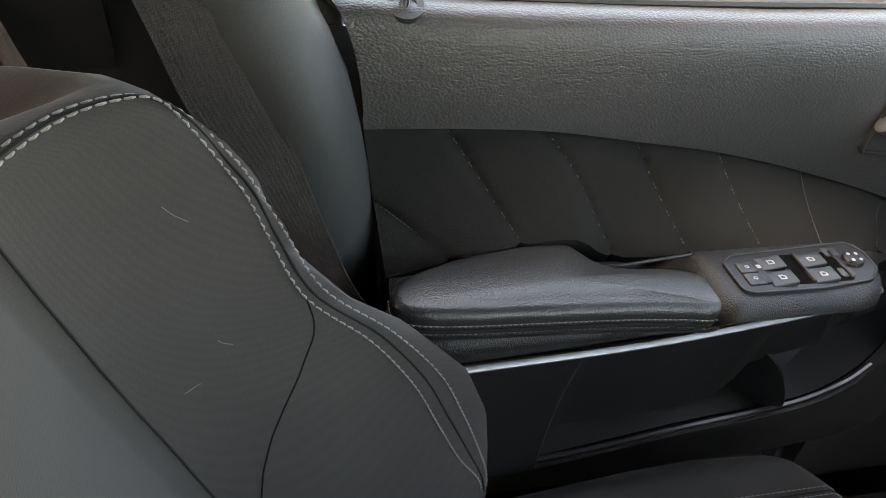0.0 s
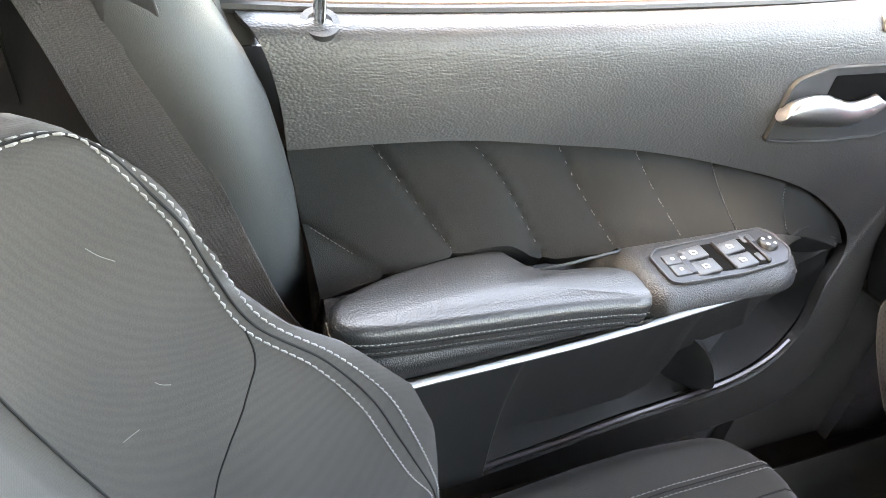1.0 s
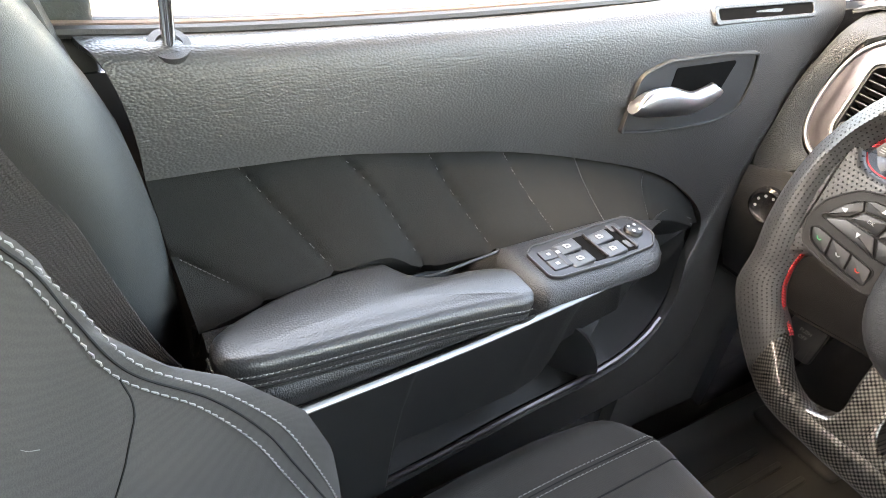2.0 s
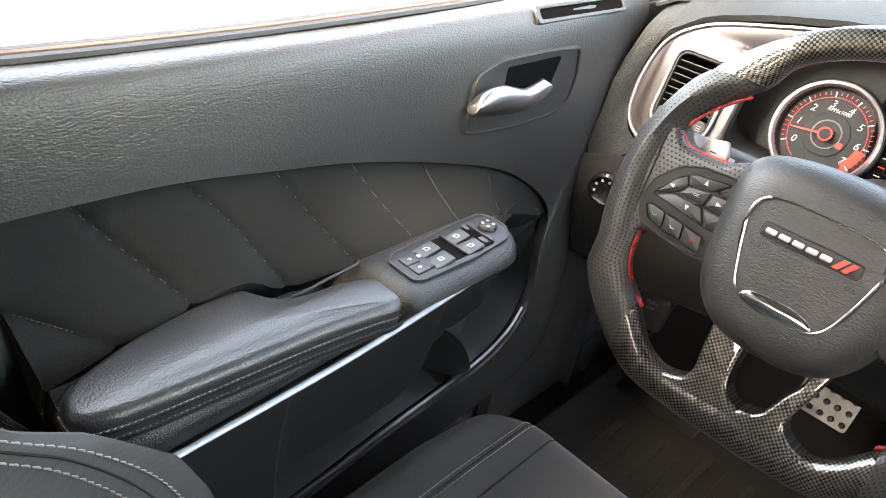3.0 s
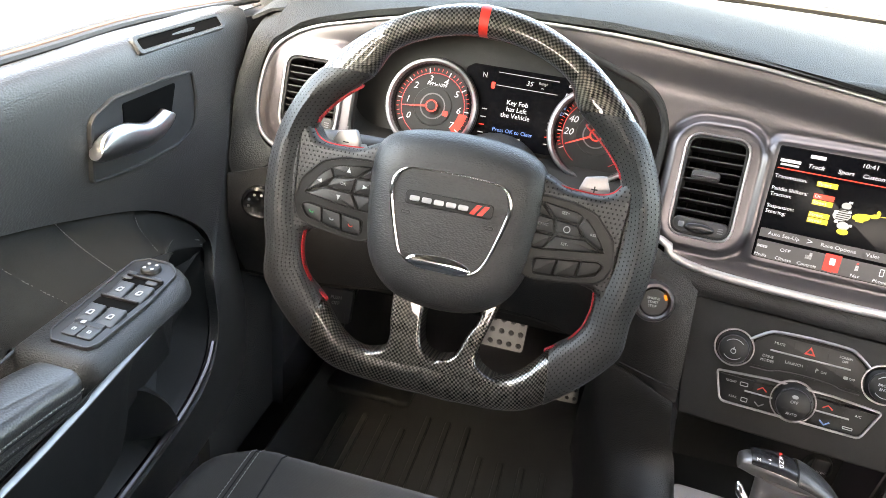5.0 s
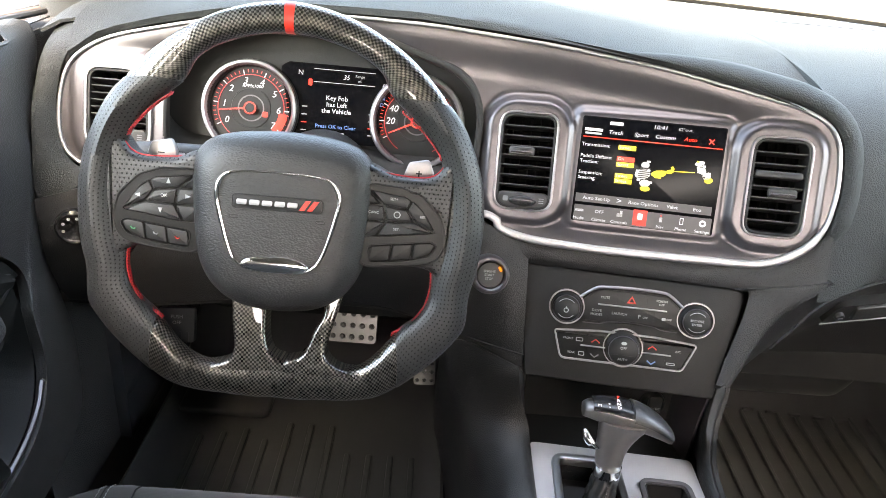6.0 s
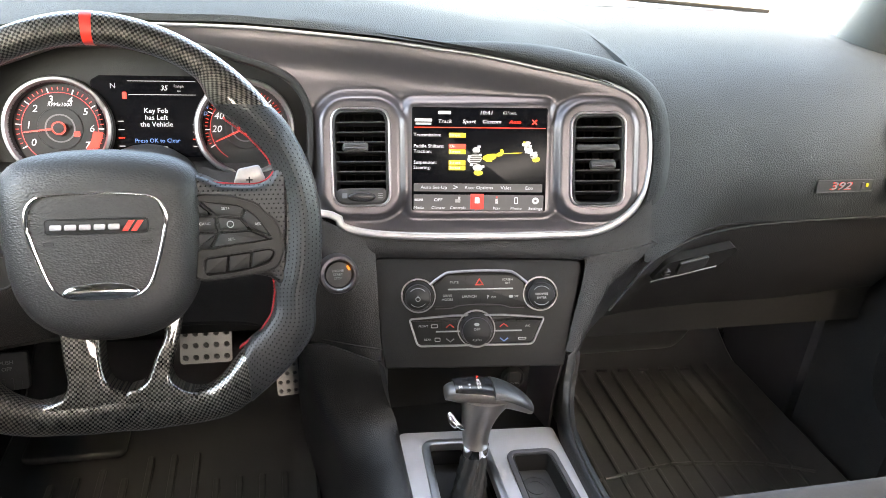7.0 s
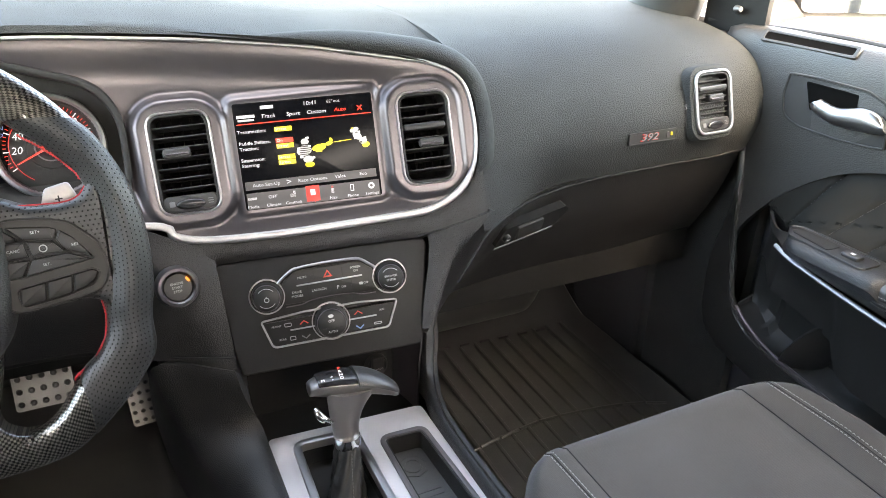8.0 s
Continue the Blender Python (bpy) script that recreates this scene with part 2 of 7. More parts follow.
def surface(name, colour, rough=0.5, metal=0.0, grain=0.0, grain_scale=500.0, kind="noise", spread=0.15, dirt=6.0, coat=0.0, spec=0.5, sheen=0.0, fine=0.0, stretch=(1, 1, 1)):
    """A surface with two scales of colour variation, gloss variation and a fine relief."""
    m, t, b = node_mat(name)
    co = t.nodes.new("ShaderNodeTexCoord")
    mp = t.nodes.new("ShaderNodeMapping")
    mp.inputs["Scale"].default_value = stretch
    t.links.new(co.outputs["Object"], mp.inputs["Vector"])
    big = mix_noise(t, co.outputs["Object"], dirt, 1 - spread, 1 + spread)
    small = mix_noise(t, mp.outputs["Vector"], grain_scale * 0.6, 1 - spread * 0.6, 1 + spread * 0.6, 2.0)
    mul = t.nodes.new("ShaderNodeMath")
    mul.operation = "MULTIPLY"
    t.links.new(big, mul.inputs[0])
    t.links.new(small, mul.inputs[1])
    t.links.new(tint(t, colour, mul.outputs[0]), b.inputs["Base Color"])
    ro = mix_noise(t, co.outputs["Object"], dirt * 3, max(rough - 0.02, 0.02), min(rough + 0.02, 1))
    t.links.new(ro, b.inputs["Roughness"])
    b.inputs["Metallic"].default_value = metal
    b.inputs["Specular IOR Level"].default_value = spec
    b.inputs["Coat Weight"].default_value = coat
    b.inputs["Coat Roughness"].default_value = 0.04
    b.inputs["Sheen Weight"].default_value = sheen
    b.inputs["Sheen Roughness"].default_value = 0.5
    if grain:
        if kind == "leather":
            x = t.nodes.new("ShaderNodeTexVoronoi")
            x.feature = "SMOOTH_F1"
            x.inputs["Smoothness"].default_value = 0.35
            x.inputs["Scale"].default_value = grain_scale
            warp = t.nodes.new("ShaderNodeTexNoise")
            warp.inputs["Scale"].default_value = grain_scale * 0.4
            t.links.new(mp.outputs["Vector"], warp.inputs["Vector"])
            addv = t.nodes.new("ShaderNodeMix")
            addv.data_type, addv.blend_type = "RGBA", "ADD"
            addv.inputs["Factor"].default_value = 0.5 / grain_scale
            t.links.new(mp.outputs["Vector"], addv.inputs[6])
            t.links.new(warp.outputs["Color"], addv.inputs[7])
            t.links.new(addv.outputs[2], x.inputs["Vector"])
            h = x.outputs["Distance"]
        else:
            x = t.nodes.new("ShaderNodeTexNoise")
            x.inputs["Scale"].default_value, x.inputs["Detail"].default_value = grain_scale, 3.0
            t.links.new(mp.outputs["Vector"], x.inputs["Vector"])
            h = x.outputs["Fac"]
        bp = t.nodes.new("ShaderNodeBump")
        bp.inputs["Strength"].default_value = 1.0
        bp.inputs["Distance"].default_value = grain
        bp.invert = kind == "leather"
        t.links.new(h, bp.inputs["Height"])
        t.links.new(bp.outputs["Normal"], b.inputs["Normal"])
    return m


def cloth(name, colour, pitch=0.0022, axis=2, depth=0.0003, strength=0.10):
    """Ribbed seat cloth: fine rows of thread with fuzz."""
    m, t, b = node_mat(name)
    co = t.nodes.new("ShaderNodeTexCoord")
    sep = t.nodes.new("ShaderNodeSeparateXYZ")
    t.links.new(co.outputs["UV"], sep.inputs[0])

    def wave(sock, period):
        a = t.nodes.new("ShaderNodeMath")
        a.operation = "MULTIPLY"
        a.inputs[1].default_value = 2 * math.pi / period
        t.links.new(sock, a.inputs[0])
        s = t.nodes.new("ShaderNodeMath")
        s.operation = "SINE"
        t.links.new(a.outputs[0], s.inputs[0])
        return s.outputs[0]
    w1, w2 = wave(sep.outputs[axis], pitch), wave(sep.outputs[1 - axis], pitch * 0.8)
    add = t.nodes.new("ShaderNodeMath")
    add.operation = "MULTIPLY_ADD"
    add.inputs[1].default_value = 0.35
    t.links.new(w2, add.inputs[0])
    t.links.new(w1, add.inputs[2])
    fuzz = mix_noise(t, co.outputs["Object"], 1100, -2.2, 2.2, 3.0)
    ad2 = t.nodes.new("ShaderNodeMath")
    t.links.new(add.outputs[0], ad2.inputs[0])
    t.links.new(fuzz, ad2.inputs[1])
    bp = t.nodes.new("ShaderNodeBump")
    bp.inputs["Distance"].default_value = depth
    bp.inputs["Strength"].default_value = strength
    t.links.new(ad2.outputs[0], bp.inputs["Height"])
    t.links.new(bp.outputs["Normal"], b.inputs["Normal"])
    big = mix_noise(t, co.outputs["Object"], 9, 0.88, 1.12)
    rib = t.nodes.new("ShaderNodeMapRange")
    rib.inputs["From Min"].default_value, rib.inputs["From Max"].default_value = -1.4, 1.4
    rib.inputs["To Min"].default_value, rib.inputs["To Max"].default_value = 0.93, 1.07
    t.links.new(ad2.outputs[0], rib.inputs["Value"])
    mu = t.nodes.new("ShaderNodeMath")
    mu.operation = "MULTIPLY"
    t.links.new(big, mu.inputs[0])
    t.links.new(rib.outputs[0], mu.inputs[1])
    t.links.new(tint(t, colour, mu.outputs[0]), b.inputs["Base Color"])
    b.inputs["Roughness"].default_value = 0.95
    b.inputs["Specular IOR Level"].default_value = 0.2
    b.inputs["Sheen Weight"].default_value = 0.12
    return m


def carbon(name):
    """Twill-woven carbon fibre under clear lacquer, laid out in the part's own uv metres."""
    m, t, b = node_mat(name)
    co = t.nodes.new("ShaderNodeTexCoord")
    sep = t.nodes.new("ShaderNodeSeparateXYZ")
    t.links.new(co.outputs["UV"], sep.inputs[0])

    def op(kind, a, c=None):
        n = t.nodes.new("ShaderNodeMath")
        n.operation = kind
        for i, x in enumerate((a, c)):
            if x is None:
                continue
            if isinstance(x, (int, float)):
                n.inputs[i].default_value = x
            else:
                t.links.new(x, n.inputs[i])
        return n.outputs[0]
    cell = 0.0021
    u, v = op("DIVIDE", sep.outputs[0], cell), op("DIVIDE", sep.outputs[1], cell)
    fu, fv = op("FLOOR", u), op("FLOOR", v)
    over = op("LESS_THAN", op("FLOORED_MODULO", op("ADD", fu, fv), 2.0), 0.5)
    lu = op("ABSOLUTE", op("SUBTRACT", op("FRACT", u), 0.5))
    lv = op("ABSOLUTE", op("SUBTRACT", op("FRACT", v), 0.5))
    edge = op("ADD", op("MULTIPLY", over, lv), op("MULTIPLY", op("SUBTRACT", 1.0, over), lu))
    rnd = mix_noise(t, co.outputs["UV"], 120, -0.10, 0.10, 1.0)
    val = op("ADD", op("ADD", op("MULTIPLY", over, 0.75), op("MULTIPLY", op("SUBTRACT", 0.5, edge), 0.35)), rnd)
    mr = t.nodes.new("ShaderNodeMix")
    mr.data_type = "RGBA"
    mr.inputs[6].default_value, mr.inputs[7].default_value = (0.0006, 0.0006, 0.0006, 1), (0.135, 0.124, 0.108, 1)
    mr.clamp_factor = True
    t.links.new(val, mr.inputs["Factor"])
    t.links.new(mr.outputs[2], b.inputs["Base Color"])
    b.inputs["Roughness"].default_value = 0.35
    b.inputs["Metallic"].default_value = 0.8
    b.inputs["Coat Weight"].default_value = 1.0
    b.inputs["Coat Roughness"].default_value = 0.02
    bp = t.nodes.new("ShaderNodeBump")
    bp.inputs["Distance"].default_value = 0.0002
    t.links.new(edge, bp.inputs["Height"])
    t.links.new(bp.outputs["Normal"], b.inputs["Normal"])
    return m


def perforated(name, colour):
    """Leather with rows of small punched holes, laid out in the part's own uv metres."""
    m, t, b = node_mat(name)
    co = t.nodes.new("ShaderNodeTexCoord")
    sep = t.nodes.new("ShaderNodeSeparateXYZ")
    t.links.new(co.outputs["UV"], sep.inputs[0])

    def op(kind, a, c=None):
        n = t.nodes.new("ShaderNodeMath")
        n.operation = kind
        for i, x in enumerate((a, c)):
            if x is None:
                continue
            if isinstance(x, (int, float)):
                n.inputs[i].default_value = x
            else:
                t.links.new(x, n.inputs[i])
        return n.outputs[0]
    cell = 0.0041
    u, v = op("DIVIDE", sep.outputs[0], cell), op("DIVIDE", sep.outputs[1], cell)
    row = op("FLOORED_MODULO", op("FLOOR", v), 2.0)
    fu = op("SUBTRACT", op("FRACT", op("ADD", u, op("MULTIPLY", row, 0.5))), 0.5)
    fv = op("SUBTRACT", op("FRACT", v), 0.5)
    d = op("SQRT", op("ADD", op("MULTIPLY", fu, fu), op("MULTIPLY", fv, fv)))
    hole = t.nodes.new("ShaderNodeMapRange")
    hole.interpolation_type = "SMOOTHSTEP"
    hole.inputs["From Min"].default_value, hole.inputs["From Max"].default_value = 0.13, 0.23
    t.links.new(d, hole.inputs["Value"])
    mx = t.nodes.new("ShaderNodeMix")
    mx.data_type = "RGBA"
    mx.inputs[6].default_value, mx.inputs[7].default_value = (0.002, 0.002, 0.002, 1), (*colour, 1)
    t.links.new(hole.outputs[0], mx.inputs["Factor"])
    t.links.new(mx.outputs[2], b.inputs["Base Color"])
    grain = mix_noise(t, co.outputs["Object"], 700, -0.15, 0.15, 3.0)
    h = op("ADD", hole.outputs[0], grain)
    bp = t.nodes.new("ShaderNodeBump")
    bp.inputs["Distance"].default_value = 0.0006
    bp.inputs["Strength"].default_value = 0.8
    t.links.new(h, bp.inputs["Height"])
    t.links.new(bp.outputs["Normal"], b.inputs["Normal"])
    b.inputs["Roughness"].default_value = 0.40
    sp = t.nodes.new("ShaderNodeMapRange")
    sp.inputs["To Min"].default_value, sp.inputs["To Max"].default_value = 0.12, 0.5
    t.links.new(hole.outputs[0], sp.inputs["Value"])
    t.links.new(sp.outputs[0], b.inputs["Specular IOR Level"])
    return m


def glow(name, colour, strength):
    m, t, b = node_mat(name)
    b.inputs["Base Color"].default_value = (*[c * 0.3 for c in colour], 1)
    b.inputs["Emission Color"].default_value = (*colour, 1)
    b.inputs["Emission Strength"].default_value = strength
    b.inputs["Roughness"].default_value = 0.4
    return m


def clear_glass(name, colour=(0.93, 0.97, 0.96)):
    m, t, b = node_mat(name)
    t.nodes.remove(b)
    tr, gl, mx, fr = (t.nodes.new(n) for n in ("ShaderNodeBsdfTransparent", "ShaderNodeBsdfGlossy", "ShaderNodeMixShader", "ShaderNodeLayerWeight"))
    tr.inputs[0].default_value = (*colour, 1)
    gl.inputs["Roughness"].default_value = 0.01
    pw, am = t.nodes.new("ShaderNodeMath"), t.nodes.new("ShaderNodeMath")
    pw.operation, am.operation = "POWER", "MULTIPLY_ADD"
    pw.inputs[1].default_value, am.inputs[1].default_value, am.inputs[2].default_value = 5.0, 0.8, 0.03
    t.links.new(fr.outputs["Facing"], pw.inputs[0])
    t.links.new(pw.outputs[0], am.inputs[0])
    t.links.new(am.outputs[0], mx.inputs[0])
    t.links.new(tr.outputs[0], mx.inputs[1])
    t.links.new(gl.outputs[0], mx.inputs[2])
    t.links.new(mx.outputs[0], t.nodes["Material Output"].inputs[0])
    return m


M_PANEL = surface("grained black vinyl", (0.034, 0.034, 0.0335), 0.40, grain=0.0004, grain_scale=680, spec=0.7, kind="leather", stretch=(1, 0.6, 1))
M_DASH = surface("grained soft dash skin", (0.027, 0.0295, 0.0295), 0.72, grain=0.0008, grain_scale=640, spec=0.26, kind="leather")
M_PLASTIC = surface("matt black plastic", (0.022, 0.022, 0.022), 0.44, grain=0.0002, grain_scale=1500)
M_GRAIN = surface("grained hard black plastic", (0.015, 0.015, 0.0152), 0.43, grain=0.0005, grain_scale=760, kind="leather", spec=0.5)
M_DARK = surface("deep black plastic", (0.010, 0.010, 0.010), 0.55, spec=0.35, grain=0.0002, grain_scale=900)
# near-black that puts the shade of deep recesses into the colour
M_PITSHADE = surface("painted recess shade", (0.004, 0.004, 0.004), 1.0, spec=0.05)
M_SWITCH = surface("satin black switch plate", (0.013, 0.013, 0.014), 0.42, spread=0.05, spec=0.4)
M_CUP = surface("smooth dark grey handle cup", (0.030, 0.031, 0.032), 0.42, spread=0.06, grain=0.0001, grain_scale=1500)
M_POCKET = surface("smooth black door plastic", (0.014, 0.0145, 0.0145), 0.46, spec=0.5, grain=0.0003, grain_scale=1100)
M_SUEDE = surface("charcoal suede cloth", (0.021, 0.0212, 0.0198), 0.95, spread=0.22, grain=0.0007, grain_scale=1600, spec=0.15)
M_PAD = surface("smooth black leather", (0.026, 0.026, 0.026), 0.37, spec=0.8, grain=0.00024, grain_scale=620, kind="leather")
M_PIANO = surface("gloss black plastic", (0.012, 0.012, 0.013), 0.26, spread=0.05)
M_KEY = surface("smooth black button plastic", (0.012, 0.012, 0.012), 0.44, spec=0.38, spread=0.05)
M_SEAM = surface("dark sewn seam", (0.022, 0.022, 0.022), 0.9, spread=0.1, spec=0.2)
M_CHROME = surface("polished chrome", (0.86, 0.87, 0.88), 0.08, 1.0, spread=0.03)
M_STRIP = surface("dull silver strip", (0.32, 0.325, 0.335), 0.46, 1.0, spread=0.05, grain=0.00003, grain_scale=2500)
M_SATIN = surface("satin silver trim", (0.36, 0.362, 0.37), 0.40, 1.0, spread=0.04, grain=0.00003, grain_scale=2500)
M_LEVER = surface("brushed satin chrome lever", (0.50, 0.515, 0.54), 0.30, 1.0, spread=0.04)
M_GRAPH = surface("graphite metallic paint", (0.090, 0.082, 0.088), 0.31, 0.7, spread=0.06, grain=0.00003, grain_scale=3000)
M_GRAPHDARK = surface("dark graphite paint", (0.085, 0.080, 0.084), 0.42, 0.35, spread=0.06, grain=0.00004, grain_scale=2500)
M_VENTRIM = surface("pale graphite satin rim", (0.30, 0.285, 0.29), 0.30, 0.8, spread=0.04, grain=0.00003, grain_scale=3000)
M_PADDLE = surface("satin aluminium paddle", (0.34, 0.32, 0.31), 0.42, 0.8, spread=0.05)
M_SHIFT = surface("satin warm grey shifter paint", (0.21, 0.20, 0.198), 0.33, 0.7, spread=0.04, grain=0.00003, grain_scale=2600)
M_LINT = surface("pale lint", (0.14, 0.137, 0.13), 0.9, spread=0.05)
M_SILVERPLATE = surface("satin silver painted plate", (0.50, 0.485, 0.50), 0.34, 0.35, spread=0.05, grain=0.00003, grain_scale=2600)
M_THREAD = surface("grey thread", (0.28, 0.27, 0.255), 0.8, spread=0.1)
M_THREADDARK = surface("dark grey thread", (0.12, 0.119, 0.114), 0.8, spread=0.1)
M_REDTHREAD = surface("red thread", (0.42, 0.02, 0.025), 0.7, spread=0.1)
M_CARPET = surface("black carpet", (0.060, 0.060, 0.061), 1.0, grain=0.002, grain_scale=700, spec=0.1)
M_RUBBER = surface("black rubber mat", (0.050, 0.050, 0.050), 0.36, spec=0.7, grain=0.0003, grain_scale=1200)
M_SEAL = surface("window seal rubber", (0.020, 0.019, 0.019), 0.5, grain=0.0003, grain_scale=600)
M_SEALTAN = surface("weathered felt seal lip", (0.12, 0.085, 0.07), 0.8, grain=0.0003, grain_scale=900)
M_PILLAR = surface("smooth grey-black pillar trim", (0.036, 0.039, 0.039), 0.55, grain=0.0003, grain_scale=1400)
M_HEAD = surface("dark grey headliner cloth", (0.11, 0.11, 0.11), 0.95, grain=0.0004, grain_scale=1500, spec=0.1)
M_STEEL = surface("brushed stainless steel", (0.27, 0.265, 0.255), 0.32, 1.0, spread=0.06, grain=0.0001, grain_scale=900, stretch=(1, 8, 1))
M_SCREEN = surface("black glass display", (0.004, 0.004, 0.005), 0.18, spread=0.02, spec=0.08)
M_PAINT = surface("grey body paint", (0.10, 0.10, 0.11), 0.25, 0.4, coat=1.0, spread=0.03)
M_RED = surface("red insert", (0.55, 0.03, 0.02), 0.35)
M_CLOTH = cloth("ribbed dark grey seat cloth", (0.055, 0.0505, 0.047), 0.0019, 1)
M_CLOTHIN = cloth("smooth grey seat insert cloth", (0.058, 0.054, 0.0505), 0.0017, 0, 0.0002)
M_BELT = cloth("woven grey belt webbing", (0.055, 0.053, 0.053), 0.0028, 1, 0.0012, 0.9)
M_CARBON = carbon("lacquered carbon fibre")
M_PERF = perforated("perforated black leather", (0.020, 0.020, 0.020))
M_HUB = surface("grained airbag cover skin", (0.022, 0.022, 0.022), 0.44, grain=0.00032, grain_scale=760, spec=0.5, kind="leather", stretch=(0.55, 1, 1))
M_POD = surface("satin black pod plastic", (0.009, 0.0085, 0.008), 0.40, spec=0.25, spread=0.06, grain=0.00005, grain_scale=2500)
M_GLASS = clear_glass("window glass")
M_SHIELD = clear_glass("tinted windscreen glass", (0.84, 0.88, 0.87))
G_WHITE = glow("lit white marking", (0.85, 0.9, 1.0), 0.0300)
G_GREY = glow("lit grey marking", (0.55, 0.58, 0.62), 0.0270)
G_RED = glow("lit red marking", (1.0, 0.05, 0.03), 0.0420)
G_REDDIM = glow("lit dim red marking", (0.8, 0.03, 0.03), 0.0240)
G_ORANGE = glow("lit orange marking", (1.0, 0.28, 0.02), 0.0540)
G_YELLOW = glow("lit yellow marking", (0.9, 0.72, 0.03), 0.0300)
G_BLUE = glow("lit blue marking", (0.2, 0.4, 0.9), 0.0300)
M_PRINT = surface("pale printed symbol", (0.38, 0.38, 0.38), 0.6, spread=0.03)
M_PRINTRED = surface("red printed symbol", (0.7, 0.06, 0.04), 0.6, spread=0.03)
M_PRINTDIM = surface("dim printed symbol", (0.16, 0.16, 0.165), 0.6, spread=0.03)
M_CONCRETE = surface("pale concrete paving", (0.34, 0.32, 0.275), 0.9, grain=0.003, grain_scale=60, spread=0.08, dirt=0.6)


# ---------------------------------------------------------------- setting: ground and car shell
def build_shell():
    g = Geo().grid([[(-400 + 80 * i, -400 + 80 * j, -0.32) for j in range(11)] for i in range(11)])
    g.f = [f[::-1] for f in g.f]
    ground = part("ground", g, M_CONCRETE)
    tagged(ground, "pale sunlit concrete paving with thin joints", "ground", kind="structure")
    for k in range(-6, 7):
        for along in (0, 1):
            a = k * 3.0 + 1.1
            j = box(-18, 18, a - 0.006, a + 0.006, -0.3195, -0.316) if along else box(a - 0.006, a + 0.006, -18, 18, -0.3195, -0.316)
            part("paving_joint", j, M_SEAL, ground)
    # floor pan
    fl = part("floor", box(-0.80, 0.80, -1.5, 0.95, -0.06, 0.0), M_CARPET)
    tagged(fl, "black carpeted car floor", "floor", kind="structure")
    # firewall, sloping foot board
    rows = [[(x, 0.62 + 0.26 * t, 0.0 + 0.40 * t ** 1.3) for t in (0, 0.25, 0.5, 0.75, 1)] for x in (-0.8, -0.4, 0, 0.4, 0.8)]
    fw = part("wall_front", sheet(rows, 0.03), M_CARPET)
    tagged(fw, "black carpeted sloping foot board", "wall", kind="structure")
    part("wall_cowl", box(-0.8, 0.8, 0.86, 0.90, 0.3, 0.70), M_DARK, fw)
    # added wall in place of rear seats and parcel shelf, cuts rear light
    rear = part("wall_rear", box(-0.82, 0.82, -1.56, -1.5, -0.06, 0.99), M_CARPET)
    tagged(rear, "dark trimmed bulkhead behind the front seats", "wall", kind="structure")
    # hidden dark boxes, added to keep stray light out of the footwells
    part("cowl_top", box(-0.80, 0.80, 0.58, 0.95, 0.685, 0.699), M_DARK, fw)
    part("dash_beam", box(-0.70, -0.16, 0.27, 0.30, 0.335, 0.52).add(box(0.16, 0.70, 0.25, 0.28, 0.30, 0.52)), M_DARK, fw)
    for s in (-1, 1):
        part("kick_panel", sheet([[(.740, y, z) for z in (0, .2, .4, .55, .69)] for y in (.14, .4, .7, .95)], -.02), M_CARPET, fw, s=s)
    # roof
    rows = []
    for i in range(13):
        x = -0.73 + 1.46 * i / 12
        rows.append([(x, -1.50 + 1.62 * j / 12, 1.20 - 0.10 * (x / 0.73) ** 4 - 0.16 * ((j - 6.5) / 6.5) ** 4 * 0.5) for j in range(13)])
    roof = sheet(rows, -0.03)
    ceil = part("ceiling", roof, M_HEAD)
    tagged(ceil, "dark grey cloth car headliner", "ceiling", kind="structure")
    # pillars and roof rails
    for s in (-1, 1):
        tag = "left" if s < 0 else "right"
        curve = smooth_curve([(0.745, 0.480, 0.62), (0.715, 0.34, 0.88), (0.65, 0.13, 1.10), (0.63, 0.02, 1.16)], 16)
        p = part("pillar_front_" + tag, tube(curve, [0.042 + 0.058 * (1 - i / 15) for i in range(16)], 16, flat=0.7), M_PILLAR, s=s)
        tagged(p, "slanting grey windscreen pillar trim", "pillar", kind="structure")
        rail = smooth_curve([(0.64, 0.06, 1.14), (0.71, -0.2, 1.12), (0.72, -0.5, 1.11), (0.71, -1.0, 1.09), (0.72, -1.45, 0.85)], 22)
        p = part("roof_rail_" + tag, tube(rail, 0.04, 10), M_HEAD, s=s)
        tagged(p, "dark grey cloth roof rail", "rail", kind="structure")
        b = box(0.765, 0.80, -0.53, 0.62, -0.10, 0.690)
        p = part("body_side_" + tag, b.add(box(0.74, 0.80, -1.55, -0.64, -0.10, 0.70)).add(box(0.72, 0.83, 0.35, 0.95, -0.1, 0.66)), M_PAINT, s=s)
        tagged(p, "dark painted body side behind the door trim", "body", kind="structure")
        # added panels over the rear side windows hold back light from behind
        p = part("pillar_rear_" + tag, sheet([[(.72 - .10 * k / 4, y, .68 + .46 * k / 4) for k in range(5)] for y in (-1.52, -1.1, -.66)], -.03), M_DARK, s=s)
        tagged(p, "dark rear quarter trim", "pillar", kind="structure")
        p = part("door_rear_" + tag, sheet([[(.722 + .012 * math.sin(9 * z), y, z) for z in (.15, .3, .45, .6, .70, .80)] for y in (-1.5, -1.1, -.56)], -.03), M_DARK, s=s)
        tagged(p, "black rear door trim behind the pillar", "door", kind="structure")
    for s in (-1, 1):
        p = part("pillar_outer_" + ("left" if s < 0 else "right"), box(.768, .80, -.66, -.512, .40, 1.10, .006), M_SEAL, s=s)
        tagged(p, "black outer face of the centre pillar", "pillar", kind="structure")
